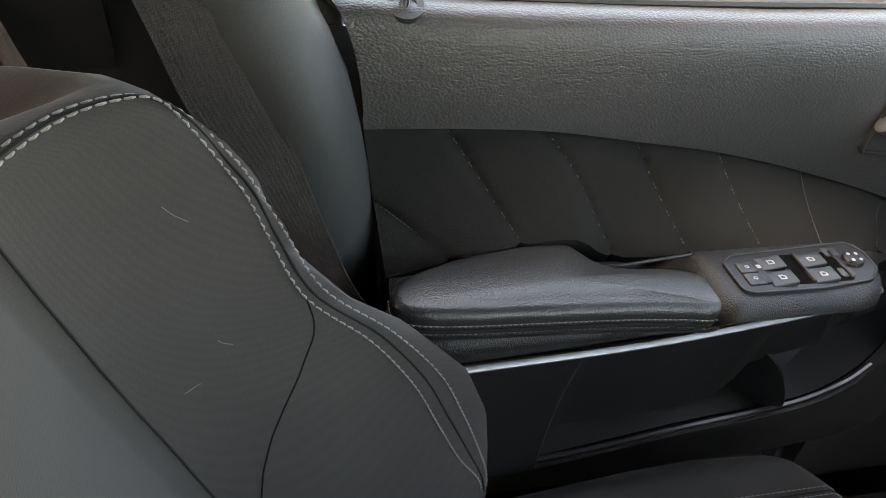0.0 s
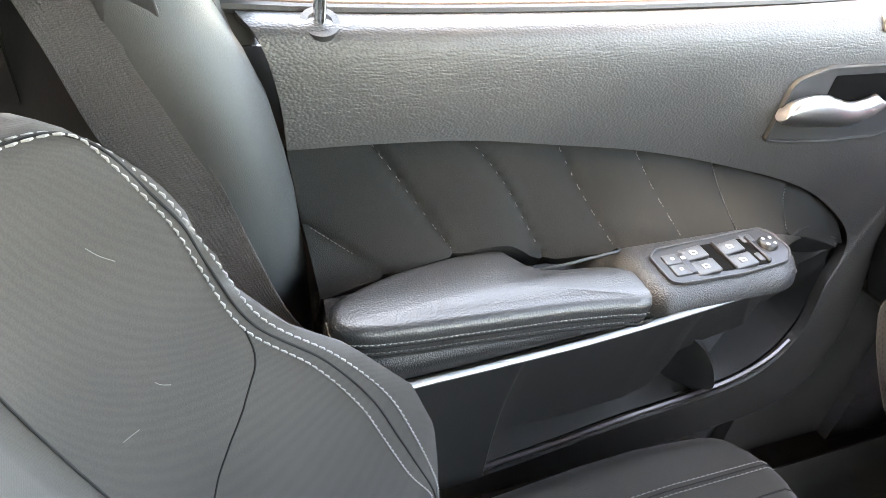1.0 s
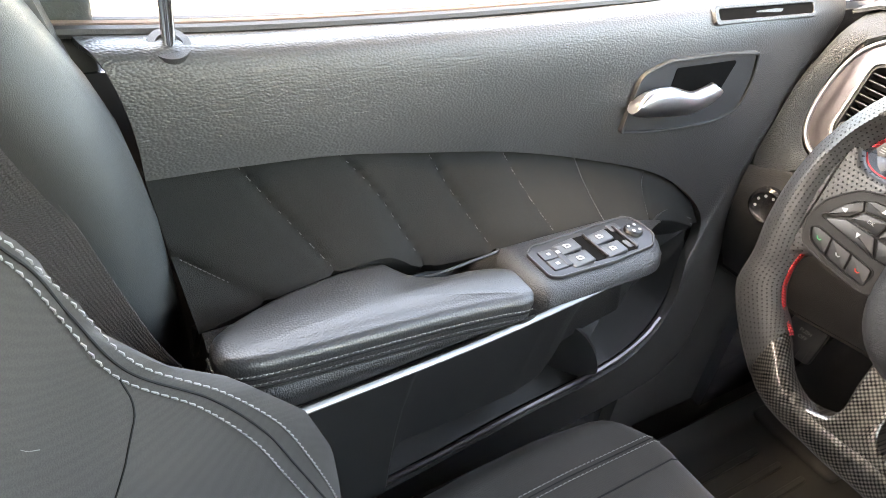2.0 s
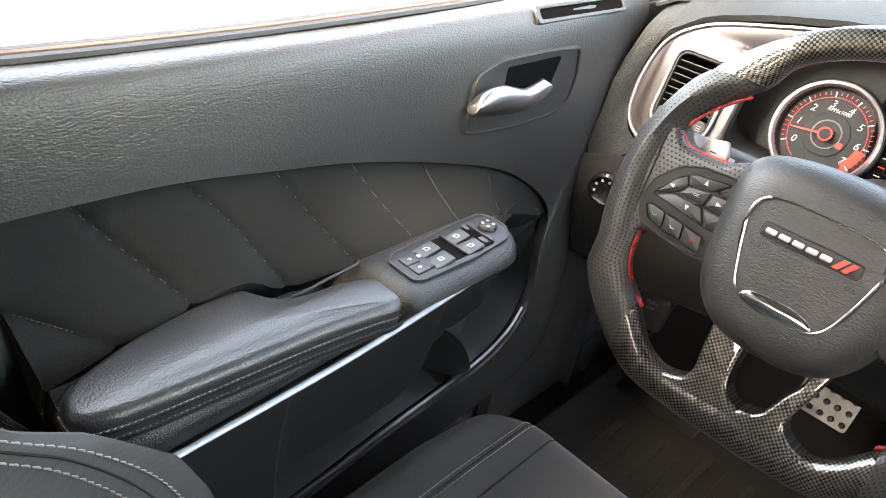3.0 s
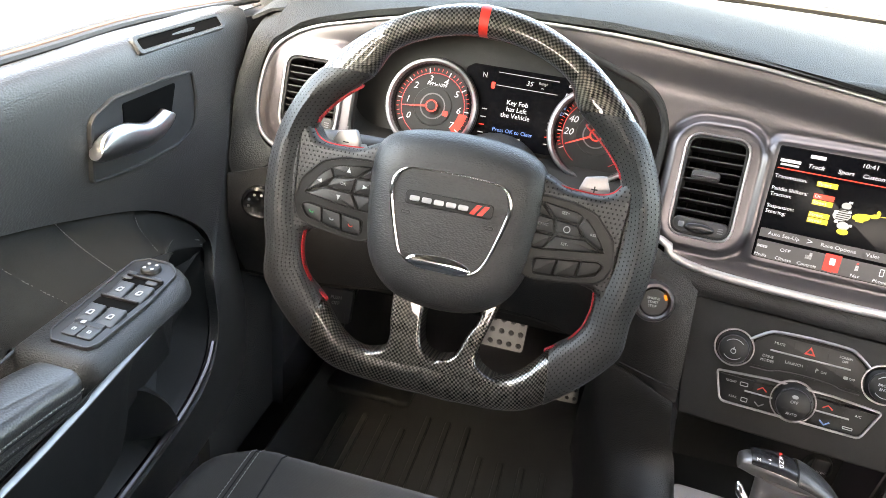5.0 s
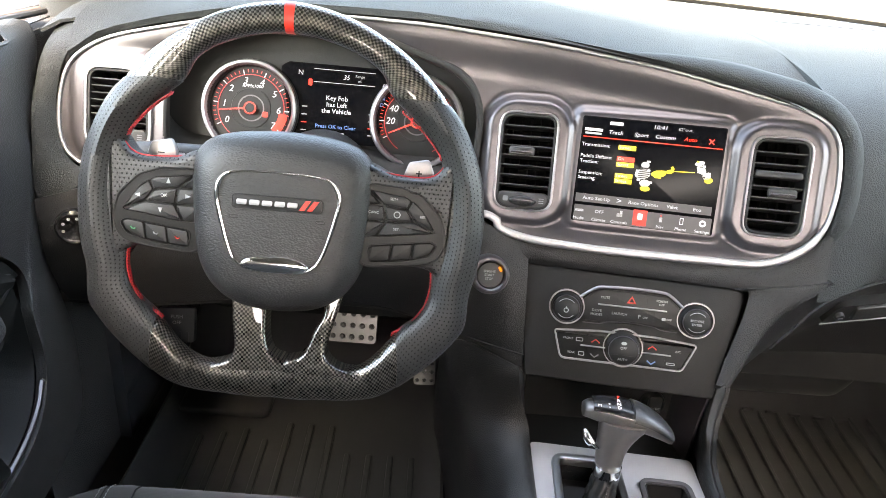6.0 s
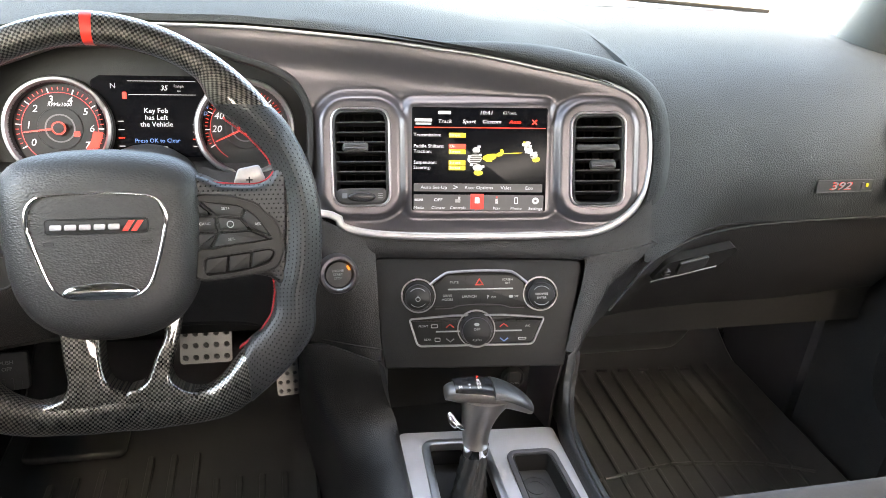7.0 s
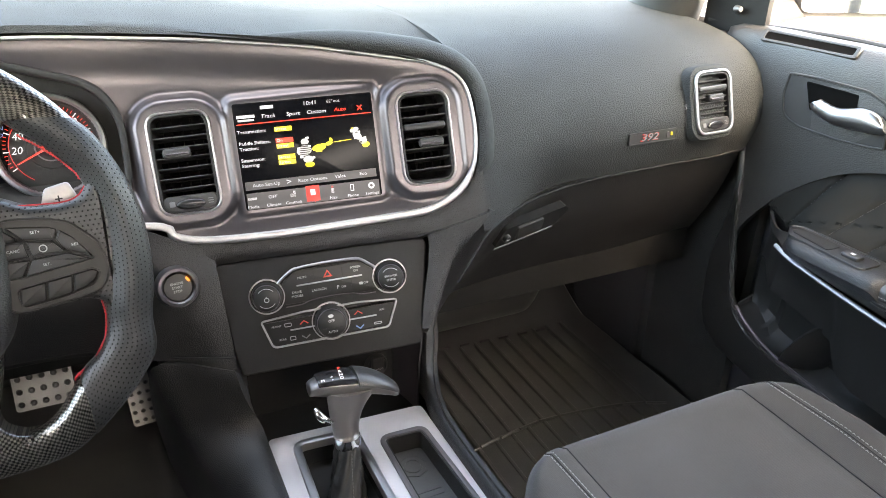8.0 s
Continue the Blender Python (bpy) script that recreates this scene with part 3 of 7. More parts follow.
    # windscreen and bonnet edge
    rows = [[(0.74 * (u - 0.5) * 2 * (1 - 0.16 * v), 0.88 - 0.12 * (2 * u - 1) ** 2 - 0.72 * v, 0.715 + 0.44 * v) for v in [k / 8 for k in range(9)]] for u in [k / 12 for k in range(13)]]
    ws = part("window_front", sheet(rows, 0.005), M_SHIELD)
    tagged(ws, "clear curved windscreen", "window", kind="structure")
    rows = [[(x, y, 0.70 - 0.05 * ((y - 0.93) / 0.9) ** 2 - 0.06 * abs(x / 0.8) ** 3) for y in (0.93, 1.2, 1.5, 1.9)] for x in (-0.8, -0.55, -0.25, 0, 0.25, 0.55, 0.8)]
    hood = part("bonnet", sheet(rows, 0.02), M_PAINT)
    tagged(hood, "dark painted bonnet in front of the windscreen", "bonnet", kind="structure")
    rub = part("windscreen_seal", tube(smooth_curve([(-0.74, 0.74, 0.722), (-0.4, 0.83, 0.726), (0, 0.86, 0.728), (0.4, 0.83, 0.726), (0.74, 0.74, 0.722)], 30), 0.008, 8), M_SEAL)
    tagged(rub, "black rubber seal at the windscreen foot", "seal", kind="structure")


build_shell()


# ---------------------------------------------------------------- doors
def sample_row(pts, per):
    return [Vector(p) for p in stations(pts, per)]


REC = [(.729, -.502, .628), (.727, -.44, .628), (.726, -.36, .624), (.725, -.277, .612), (.724, -.197, .599), (.721, -.106, .577), (.712, .000, .545), (.703, .066, .505),
       (.698, .098, .464), (.684, .078, .420), (.665, .052, .375), (.648, .002, .350), (.642, -.060, .333), (.640, -.184, .320), (.640, -.340, .293), (.640, -.515, .285)]
RIMO = [(.757, -.528, .719), (.757, -.44, .714), (.757, -.36, .712), (.757, -.27, .7105), (.757, -.17, .7095), (.756, -.06, .711), (.752, .08, .714), (.738, .275, .703),
        (.710, .194, .612), (.708, .172, .535), (.704, .168, .445), (.70, .19, .30), (.70, .14, .18), (.70, -.15, .15), (.70, -.34, .15), (.70, -.515, .15)]
SILL = [(.669, -.490, .531), (.666, -.42, .551), (.664, -.347, .562), (.664, -.307, .541), (.654, -.234, .546), (.648, -.18, .549), (.648, -.12, .546), (.662, -.05, .526),
        (.683, .02, .494), (.697, .085, .462)]
STRIP = [(.603, -.50, .489), (.603, -.44, .493), (.603, -.308, .500), (.603, -.215, .510), (.604, -.12, .524), (.612, -.083, .530)]


def build_door(s, name, label):
    d = thing(name, (s * 0.70, -0.15, 0.15), label, "car door", "front doors")
    per = 5
    low = Matrix.Translation((0, .085, -.078)) if s > 0 else Matrix.Identity(4)
    sill_pts = SILL if s < 0 else [(x, y + .085, z - .078) for x, y, z in SILL[:7]] + [(.690, .050, .452), (.697, .085, .462)]
    rec = REC if s < 0 else REC[:7] + [(.703, .085, .480)] + [(x, y + .045, z - .07) for x, y, z in REC[8:]]
    inner, outer = sample_row(rec, per), sample_row(RIMO, per)
    n = len(inner)
    rows = []
    for i in range(n):
        t = i / (n - 1)
        top = max(0.0, 1 - max(0, t - 0.42) / 0.12)
        bulge = 0.003 + 0.001 * min(top, 1) * min(1, max(0, 1 - (t - 0.30) / 0.14))
        line = []
        for k in range(21):
            v = k / 20
            tp = min(top, 1)
            fx = v * (1 - tp) + tp * (1 - max(math.cos(v * math.pi / 2), 0) ** .42)
            fz = v * (1 - tp) + tp * math.sin(v * math.pi / 2) ** .55
            a_, b_ = inner[i], outer[i]
            shape = (math.sin(math.pi * v ** 0.8)) ** 0.8 if 0 < v < 1 else 0
            p = Vector((a_.x + (b_.x - a_.x) * fx - bulge * .55 * shape - 0.004 * (1 - v) ** 6, a_.y + (b_.y - a_.y) * v, a_.z + (b_.z - a_.z) * fz))
            line.append(p)
        rows.append(line)
    back = [[p + Vector((0.012, 0, 0)) for p in (r[0],)] + r for r in rows]
    skin = part("upper_panel", sheet([r[::-1] for r in back], 0.004), M_PANEL, d, "grained black vinyl door skin", s=s)

    # cloth insert with sewn pleats
    m = 49
    tc = smooth_curve(REC[:9], m)
    bc = smooth_curve(sill_pts, m)
    seam_top = (-.440, -.360, -.277, -.197, -.106, -.005)
    seam_bot = (-.386, -.305, -.243, -.180, -.120, -.035)

    def u_at(curve, y):
        for a in range(m - 1):
            if curve[a][1] <= y <= curve[a + 1][1]:
                return (a + (y - curve[a][1]) / (curve[a + 1][1] - curve[a][1])) / (m - 1)
        return 1.0
    seams = [(u_at(tc, a), u_at(bc, b + (.085 if s > 0 else 0))) for a, b in zip(seam_top, seam_bot)]
    seams.insert(0, (u_at(tc, -.500) - 0.10, u_at(bc, -.440)))

    def on(u, v):
        u, over, v = min(max(u, 0), 1), max(v - 1, 0), min(v, 1)
        f = u * (m - 1)
        a = min(int(f), m - 2)
        f -= a
        top = Vector(tc[a]).lerp(Vector(tc[a + 1]), f) + Vector((.002, 0, -.001))
        bot = Vector(bc[a]).lerp(Vector(bc[a + 1]), f)
        p = top.lerp(bot, v)
        dist = min(abs(u - (x + (y - x) * v)) for x, y in seams)
        groove = 0.0046 * math.exp(-(dist / 0.0055) ** 2)
        puff = 0.004 * min(dist / 0.05, 1.0)
        return p + Vector((0.12, 0, -.25)) * over + Vector((0.006 * math.sin(math.pi * v) + groove - puff * math.sin(math.pi * v) ** 0.5, 0, 0))
    fine = sorted(set([k / 120 for k in range(121)]))
    rows = [[on(u + 0 * v, v) for v in [k / 24 for k in range(29)]] for u in fine]
    ins = part("insert", sheet([r[::-1] for r in rows][::-1], 0.004), M_SUEDE, d, "charcoal suede-like insert with stitched pleats", s=s)
    for x, y in seams:
        run = [on(x + (y - x) * v, v) + Vector((-.0005, 0, 0)) for v in [k / 40 for k in range(2, 40)] if x + (y - x) * v > 0.0]
        if len(run) > 3:
            part("stitching", stitch_run(run, (-1, 0, 0.3), 0.0036, 0.0028, 0.0005), M_THREADDARK, ins, s=s)

    # arm support body under pad and switches, ending in a rounded nose
    body_rows = []
    for k in range(80):
        y = -0.488 + 0.394 * (1 - (1 - k / 79) ** 1.35)
        nose = max(0.0, (y + 0.146) / 0.052)
        q = math.sqrt(max(0.0, 1 - min(nose, 1) ** 2))
        fwd = min(max((y + 0.278) / 0.030, 0), 1)
        fwd = fwd * fwd * (3 - 2 * fwd)
        zt = 0.528 + 0.035 * fwd - 0.020 * (1 - q) ** 1.5
        f = min(max((y + 0.50) / 0.42, 0), 1)
        zs = 0.492 + 0.034 * f ** 1.5
        xi = 0.640 - (0.640 - 0.600 + 0.027 * fwd) * q
        xo = 0.655 - 0.013 * fwd
        sec = [(0.700, 0.512), (0.668, 0.532), (xo + .003, zt - 0.006), (xo - .004, zt), (xi + 0.014, zt), (xi + 0.006, zt - 0.002), (xi + 0.0015, zt - 0.007), (xi, zt - 0.013), (xi * .55 + .606 * .45, (zt + zs) / 2 - .004), (max(.606, xi), zs + 0.004), (0.70, zs + 0.002)]
        body_rows.append([(min(max(p, xi), .705), y, r) for p, r in sec])
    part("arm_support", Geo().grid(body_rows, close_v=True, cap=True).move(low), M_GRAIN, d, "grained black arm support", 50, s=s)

    # padded leather rest with a sewn front edge
    pad_out = smooth_curve([(.612, -.493), (.603, -.476), (.5985, -.44), (.5960, -.40), (.5915, -.33), (.5865, -.285), (.583, -.264), (.5865, -.249), (.600, -.2425), (.615, -.2450), (.626, -.258), (.633, -.280), (.637, -.312), (.645, -.330), (.658, -.3395), (.669, -.347),
                            (.672, -.366), (.667, -.405), (.659, -.443), (.643, -.483), (.628, -.4945)], 140, closed=True)
    pad = part("armrest_pad", prism(pad_out, .531, .5570, .0085, 6, dome=.0035, nd=6).move(low), M_PAD, d, "padded black leather armrest with double stitching", 70, s=s)
    for dz, mat in ((0.5455, M_THREAD), (0.5375, M_THREADDARK)):
        run = smooth_curve([(.630, -.4955, dz), (.611, -.4940, dz), (.6022, -.476, dz), (.5977, -.44, dz), (.5952, -.40, dz), (.5907, -.33, dz), (.5857, -.285, dz), (.5822, -.264, dz), (.5850, -.2500, dz)], 110)
        part("stitching", stitch_run(run, (-1, 0, 0.2), 0.0040, 0.0030, 0.0005, 0.0008).move(low), mat, pad, s=s)
        part("piping", tube([(x + .0010, y, z - .0034) for x, y, z in run], 0.0011, 6).move(low), M_SEAM, pad, s=s)
    part("pull_edge", tube(smooth_curve([(.640, -.330, .5535), (.637, -.312, .5560), (.638, -.285, .5580), (.640, -.256, .5590), (.646, -.250, .556)], 20), .0013, 6).move(low), M_PLASTIC, d, "rounded edge of the pull cup", s=s)
    # bright strip below the rest
    strip = smooth_curve(STRIP, 40)
    part("trim_strip", tube(strip, 0.0034, 8, flat=0.8).move(low), M_STRIP, d, "satin silver strip along the armrest", s=s)

    # lower pocket wall between strip and lip
    low_top = smooth_curve([(.612, -.510, .487), (.612, -.44, .489), (.612, -.308, .496), (.613, -.215, .506), (.618, -.12, .520), (.650, -.060, .522), (.690, .02, .505), (.700, .085, .470)] if s < 0 else [(.612, -.510, .405), (.612, -.36, .411), (.612, -.22, .418), (.613, -.130, .428), (.618, -.035, .442), (.650, .025, .444), (.690, .070, .440), (.700, .088, .455)], 49)
    drop = Matrix.Translation((0, .045, -.07)) if s > 0 else Matrix.Identity(4)
    low_bot = smooth_curve([tuple(drop @ Vector(p)) for p in ((.650, -.510, .288), (.650, -.34, .295), (.650, -.184, .322), (.652, -.060, .335), (.658, .002, .352), (.675, .052, .377), (.692, .078, .422), (.702, .090, .455))], 49)
    bot_y, bot_x, bot_z = ([p[c] for p in low_bot] for c in (1, 0, 2))
    open_y = [-.52, -.336, -.331, -.320, -.252, -.188, -.159, -.147, -.140, -.115, -.06, .0, .06, .09]
    open_z = [.290, .300, .338, .350, .350, .356, .368, .390, .410, .418, .430, .440, .452, .462]
    fine_top = smooth_curve(low_top, 190)
    rows = []
    for a in fine_top:
        a = Vector(a)
        zl, xl = float(np.interp(a.y, bot_y, bot_z)), float(np.interp(a.y, bot_y, bot_x))
        zo = min(float(np.interp(a.y - (.045 if s > 0 else 0), open_y, open_z)) - (.07 if s > 0 else 0), a.z - .012)
        zo = max(zo, zl + .004)
        deep = min(max((zo - zl - .006) / .030, 0), 1) * min(max((.085 - a.y) / .05, 0), 1)
        xe = max(.645 - .010 * (1 - deep), a.x)
        e = Vector((min(xe, .700), a.y, zo))
        line = [a.lerp(e, k / 5) + Vector((.006 * math.sin(math.pi * k / 5), 0, 0)) for k in range(6)]
        for dx, z in ((.004, zo + .002), (.030, zo + .003), (.043, zo - .008), (.045, (zo + zl) / 2), (.043, zl + .014), (.028, zl + .002), (.008, zl)):
            line.append(Vector((min(e.x + dx * deep, .715), a.y, z if deep > 0 else zo + (zl - zo) * .9)))
        line.append(Vector((xl, a.y, zl - .002)))
        rows.append(line)
    part("pocket_wall", sheet([r[::-1] for r in rows][::-1], 0.002), M_POCKET, d, "smooth black lower door trim with a map pocket", 35, s=s)
    led_a = smooth_curve([(.650, -.20, .548), (.648, -.12, .546), (.662, -.05, .526), (.683, .02, .494), (.697, .085, .462)] if s < 0 else [(.650, -.115, .470), (.648, -.035, .468), (.662, .030, .452), (.683, .065, .450), (.697, .085, .458)], 24)
    led_b = smooth_curve([(.625, -.20, .512), (.618, -.12, .518), (.650, -.060, .519), (.688, .02, .498), (.699, .088, .464)] if s < 0 else [(.625, -.115, .434), (.618, -.035, .440), (.650, .025, .441), (.688, .070, .438), (.699, .088, .456)], 24)
    part("pocket_ledge", sheet([[Vector(p).lerp(Vector(q), k / 4) for k in range(5)] for p, q in zip(led_a, led_b)][::-1], .003), M_PLASTIC, d, s=s)
    lip = smooth_curve([(.643, -.335, .297), (.642, -.26, .308), (.642, -.184, .322), (.645, -.060, .336), (.650, .000, .353), (.660, .035, .366)], 40)
    part("pocket_lip", tube(lip, 0.0038, 8).move(drop), M_GRAPH, d, s=s)
    part("pocket_shelf", tube(smooth_curve([(.668, -.294, .292), (.672, -.287, .301), (.673, -.227, .312), (.673, -.125, .326), (.668, -.104, .320)], 20), .0030, 8), M_PLASTIC, d, s=s)
    fin = smooth_curve([(.690, -.155, .425), (.660, -.140, .428), (.640, -.120, .418), (.632, -.100, .390), (.634, -.082, .355), (.642, -.072, .335)], 24)
    rows = [[(x, y, z), (x + .012, y - .012, z - .012), (x + .05, y - .03, z - .03)] for x, y, z in fin]
    part("bottle_divider", sheet(rows, 0.006).move(drop), M_POCKET, d, s=s)
    part("crest_mark", tube(smooth_curve([(.676, -.060, .462), (.675, -.050, .466), (.674, -.046, .456), (.675, -.054, .448), (.675, -.060, .452)], 16), 0.0012, 6), M_DARK, d, s=s)

    # release handle in its recess
    out = round_poly([(-.089, -.034, .006), (-.078, .026, .02), (-.043, .0385, .04), (.030, .0405, .04), (.084, .038, .006), (.087, .008, .02), (.079, -.027, .03), (.044, -.0375, .03), (-.016, -.0395, .04), (-.060, -.0375, .03)], .012, 8)
    F2 = axes((0.7105, 0.019 if s < 0 else 0.037, 0.633 if s < 0 else 0.627), (-.06, 1, 0), (.07, 0, 1))
    F2 = F2 @ Matrix.Diagonal((.975, .975, -1, 1))
    bez = part("handle_bezel", frame_ring(out, inset(out, 0.0035), -0.006, 0.0040, 0.0012).move(F2), M_PLASTIC, d, "black handle surround", s=s)
    part("handle_cup", prism(inset(out, 0.0025), -0.010, 0.0012).move(F2), M_CUP, bez, s=s)
    # flat near-black patch, paints the shade of the finger pit onto the cup
    part("handle_pit", prism(round_poly([(-.034, .004), (-.031, .029), (.053, .031), (.036, -.008)], .003, 4), -0.002, 0.0020).move(F2), M_PITSHADE, bez, s=s)
    cl = smooth_curve([(-.084, -.002), (-.068, .000), (-.046, .000), (-.015, -.004), (.008, -.0005), (.026, .006)], 30)
    rows = []
    for i, (a, b) in enumerate(cl):
        t = i / 29
        h = float(np.interp(t, [0, .05, .18, .36, .62, .85, .97, 1], [.007, .0115, .0148, .0155, .0122, .0100, .0080, .004]))
        cx = 0.0090 + 0.005 * math.sin(math.pi * t)
        rows.append([(a + (.0045 - .010 * t) * math.sin(g), b + h * math.copysign(abs(math.sin(g)) ** .85, math.sin(g)), cx + 0.0075 * math.cos(g)) for g in [2 * math.pi * j / 18 for j in range(18)]])
    part("lever", Geo().grid(rows, close_v=True, cap=True).move(F2), M_LEVER, d, "satin chrome door release lever", 60, s=s)

    # demister slot along the sill
    F3 = axes((0.7235, 0.112, 0.7045), (0.0, 1, -0.012), (0.58, 0.0, 0.81))
    if F3.to_3x3().col[2].x > 0:
        F3 = F3 @ Matrix.Diagonal((1, 1, -1, 1))
    so = rect(0.164, 0.019, 0.005, 4)
    sl = part("demister_slot", frame_ring(so, rect(0.152, 0.0110, 0.003, 4), -0.006, 0.0030, 0.001).move(F3), M_PANEL, d, s=s)
    # solid near-black plate instead of a cut slot, its shade is colour
    part("slot_opening", prism(rect(0.160, 0.016, 0.003, 4), -0.005, 0.0020).move(F3), M_PITSHADE, sl, s=s)

    # lock knob
    lx, ly, lz = 0.744, -0.474, 0.7125
    col = part("lock_collar", lathe([(0.0, 0.0015), (0.0075, 0.0015), (0.0085, 0.003), (0.0135, 0.0028), (0.0145, 0.0), (0.0145, -0.006)], 28).move(Matrix.Translation((lx, ly, lz)) @ Matrix.Rotation(radians(-25), 4, "Y")), M_PLASTIC, d, s=s)
    part("lock_pin", lathe([(0.0, 0.040), (0.0035, 0.040), (0.0052, 0.0375), (0.0054, 0.034), (0.0045, 0.020), (0.0044, -0.002)], 20).move(Matrix.Translation((lx, ly, lz + .002))), M_CHROME, col, "chrome lock pin", s=s)

    rear_seal = smooth_curve([(.735, -.508, .42), (.742, -.520, .56), (.752, -.536, .68), (.758, -.550, .73), (.745, -.60, .90), (.72, -.65, 1.07)], 30)
    part("door_seal", tube(rear_seal, .011, 8), M_SEAL, d, "black rubber door seal", s=s)

    # window seal lips and glass
    for x, z, r, mat in ((.761, .000, .0042, M_SEAL), (.768, .0015, .0036, M_SEALTAN), (.775, .001, .0040, M_SEAL), (.782, -.001, .0038, M_SEALTAN)):
        part("window_seal", tube(smooth_curve([(x, -.56, z + .722), (x, -.44, z + .715), (x, -.27, z + .7115), (x, -.06, z + .712), (x - .003, .10, z + .715), (x - .016, .33, z + .706)], 24), r, 8), mat, d, s=s)
    part("outer_skin", box(.785, .83, -.56, .45, 0.05, .702, .01), M_PAINT, d, s=s)
    rows = [[(.772 - .06 * v ** 1.4, y - .02 * v, .712 + .38 * v) for v in [k / 8 for k in range(9)]] for y in (-.55, -.3, -.05, .1 + .0)]
    pane = part("window_pane", sheet(rows, 0.004), M_GLASS, d, "clear door window glass", s=s)
    pane.visible_shadow = False
    return d, F2


driver_door, HANDLE_F = build_door(-1, "front_door", "black driver's door trim with stitched cloth insert, closed")
passenger_door, _ = build_door(1, "front_door", "black passenger's door trim with chrome lever, closed")


# ---------------------------------------------------------------- dashboard
FACE = axes((0, .205, .602), (1, 0, 0), (0, math.sin(radians(18.7)), math.cos(radians(18.7))))


def zf(z):
    """Height on the tilted fascia for a world height."""
    return (z - .602) / math.cos(radians(18.7))


# the middle of the fascia turns towards the driver, right of a soft fold
FOLD, HINGE = radians(12), -.17
TRACK = [(-.1843, .5405), (-.168, .5276), (-.141, .519), (-.101, .515), (-.0335, .513), (.075, .514), (.136, .517), (.176, .535), (.195, .560), (.2023, .592), (.2025, .623), (.197, .654), (.1815, .674), (.151, .688), (.116, .696), (.013, .717), (-.062, .728), (-.120, .7356),
         (-.190, .742), (-.280, .747), (-.400, .746), (-.500, .734), (-.570, .720), (-.635, .702), (-.674, .674), (-.687, .630), (-.683, .586), (-.662, .563), (-.620, .553), (-.500, .546), (-.300, .548)]


def fold(u, v, w=0.0):
    """A point of the folded fascia: u along it, v up its slope, w out of it."""
    s_ = u - HINGE
    root = math.sqrt(s_ * s_ + .0006)
    k, far = .5 * (1 + s_ / root), .5 * (s_ + root)
    return FACE @ Vector((u - far * (1 - math.cos(FOLD)) - w * math.sin(FOLD) * k, v, far * math.sin(FOLD) + w * (1 - (1 - math.cos(FOLD)) * k)))


def bent(g):
    g.v = [fold(*p) for p in g.v]
    return g


def along(x):
    """The fascia's own u for a world x."""
    return x if x < HINGE else HINGE + (x - HINGE) / math.cos(FOLD)


CENTRE = FACE @ Matrix.Translation((HINGE, 0, 0)) @ Matrix.Rotation(-FOLD, 4, "Y") @ Matrix.Translation((-HINGE, 0, 0))
track = smooth_curve([(x, zf(z)) for x, z in TRACK], 300, closed=True)
CLUSTER_HOLE = round_poly([(-.566, zf(.566), .05), (-.200, zf(.566), .05), (-.196, zf(.690), .07), (-.31, zf(.724), .06), (-.46, zf(.726), .06), (-.566, zf(.690), .07)], .05, 8)


VENT_L = FACE @ Matrix.Translation((-.6165, zf(.628), 0))
dash = thing("dashboard", (0, 0.45, 0.30), "black grained dashboard with graphite fascia and silver outline trim", "dashboard")


def steep(t):
    t = min(max(t, 0.0), 1.0)
    return t * t * (3 - 2 * t)


def off_rect(u, v, cu, cv, hw, hh, r):
    """Signed distance to a rounded rectangle."""
    a, b = abs(u - cu) - hw + r, abs(v - cv) - hh + r
    return math.hypot(max(a, 0), max(b, 0)) + min(max(a, b), 0) - r


def inside(u, v, loop):
    hit = False
    for (a, b), (c, d) in zip(loop, loop[1:] + loop[:1]):
        if (b > v) != (d > v) and u < (c - a) * (v - b) / (d - b) + a:
            hit = not hit
    return hit


VENT_A, VENT_B, VENT_C = (-.1398, .0052, .0325, .0555), (.1384, .0010, .0300, .0535), (-.6165, .0275, .0350, .0430)
SCREEN_AT = (-.0008, .0018)
ring_np = np.array(track)


def relief(u, v):
    """How far the fascia stands out: dished in from the trim ring, raised round the vents and the screen."""
    d = float(np.min(np.hypot(ring_np[:, 0] - u, ring_np[:, 1] - v)))
    w = -.003 - .013 * steep((d - .004) / .050)
    for (cu, cv, hw, hh), grow, h, fall in ((VENT_A, .012, .000, .014), (VENT_B, .012, .000, .018), (VENT_C, .016, -.002, .020), ((SCREEN_AT[0], SCREEN_AT[1], .080, .0615), .002, -.0055, .022)):
        e = off_rect(u, v, cu, cv, hw + grow, hh + grow, .030 if grow > .01 else .006)
        b = h - .017 * steep(e / fall)
        w = .5 * (w + b + math.sqrt((w - b) ** 2 + .00001))
    return w


def fascia_sheet():
    step = .0028
    u0, v0 = -.692, -.102
    nu, nv = int(.90 / step), int(.262 / step)
    edge = inset(track, .0022)
    gaps = [CLUSTER_HOLE] + [rect(2 * hw, 2 * hh, .014, 5, cu, cv) for cu, cv, hw, hh in (VENT_A, VENT_B, VENT_C)] + [rect(.154, .116, .002, 2, *SCREEN_AT)]
    g, index = Geo(), {}

    def at(i, j):
        if (i, j) not in index:
            u, v = u0 + step * i, v0 + step * j
            index[i, j] = len(g.v)
            g.v.append(Vector((u, v, relief(u, v))))
        return index[i, j]
    for i in range(nu):
        for j in range(nv):
            u, v = u0 + step * (i + .5), v0 + step * (j + .5)
            if inside(u, v, edge) and not any(inside(u, v, q) for q in gaps):
                g.f.append([at(i, j), at(i + 1, j), at(i + 1, j + 1), at(i, j + 1)])
    return g


part("fascia", bent(fascia_sheet()), M_GRAPH, dash, "graphite painted fascia, raised round screen and vents", 60)
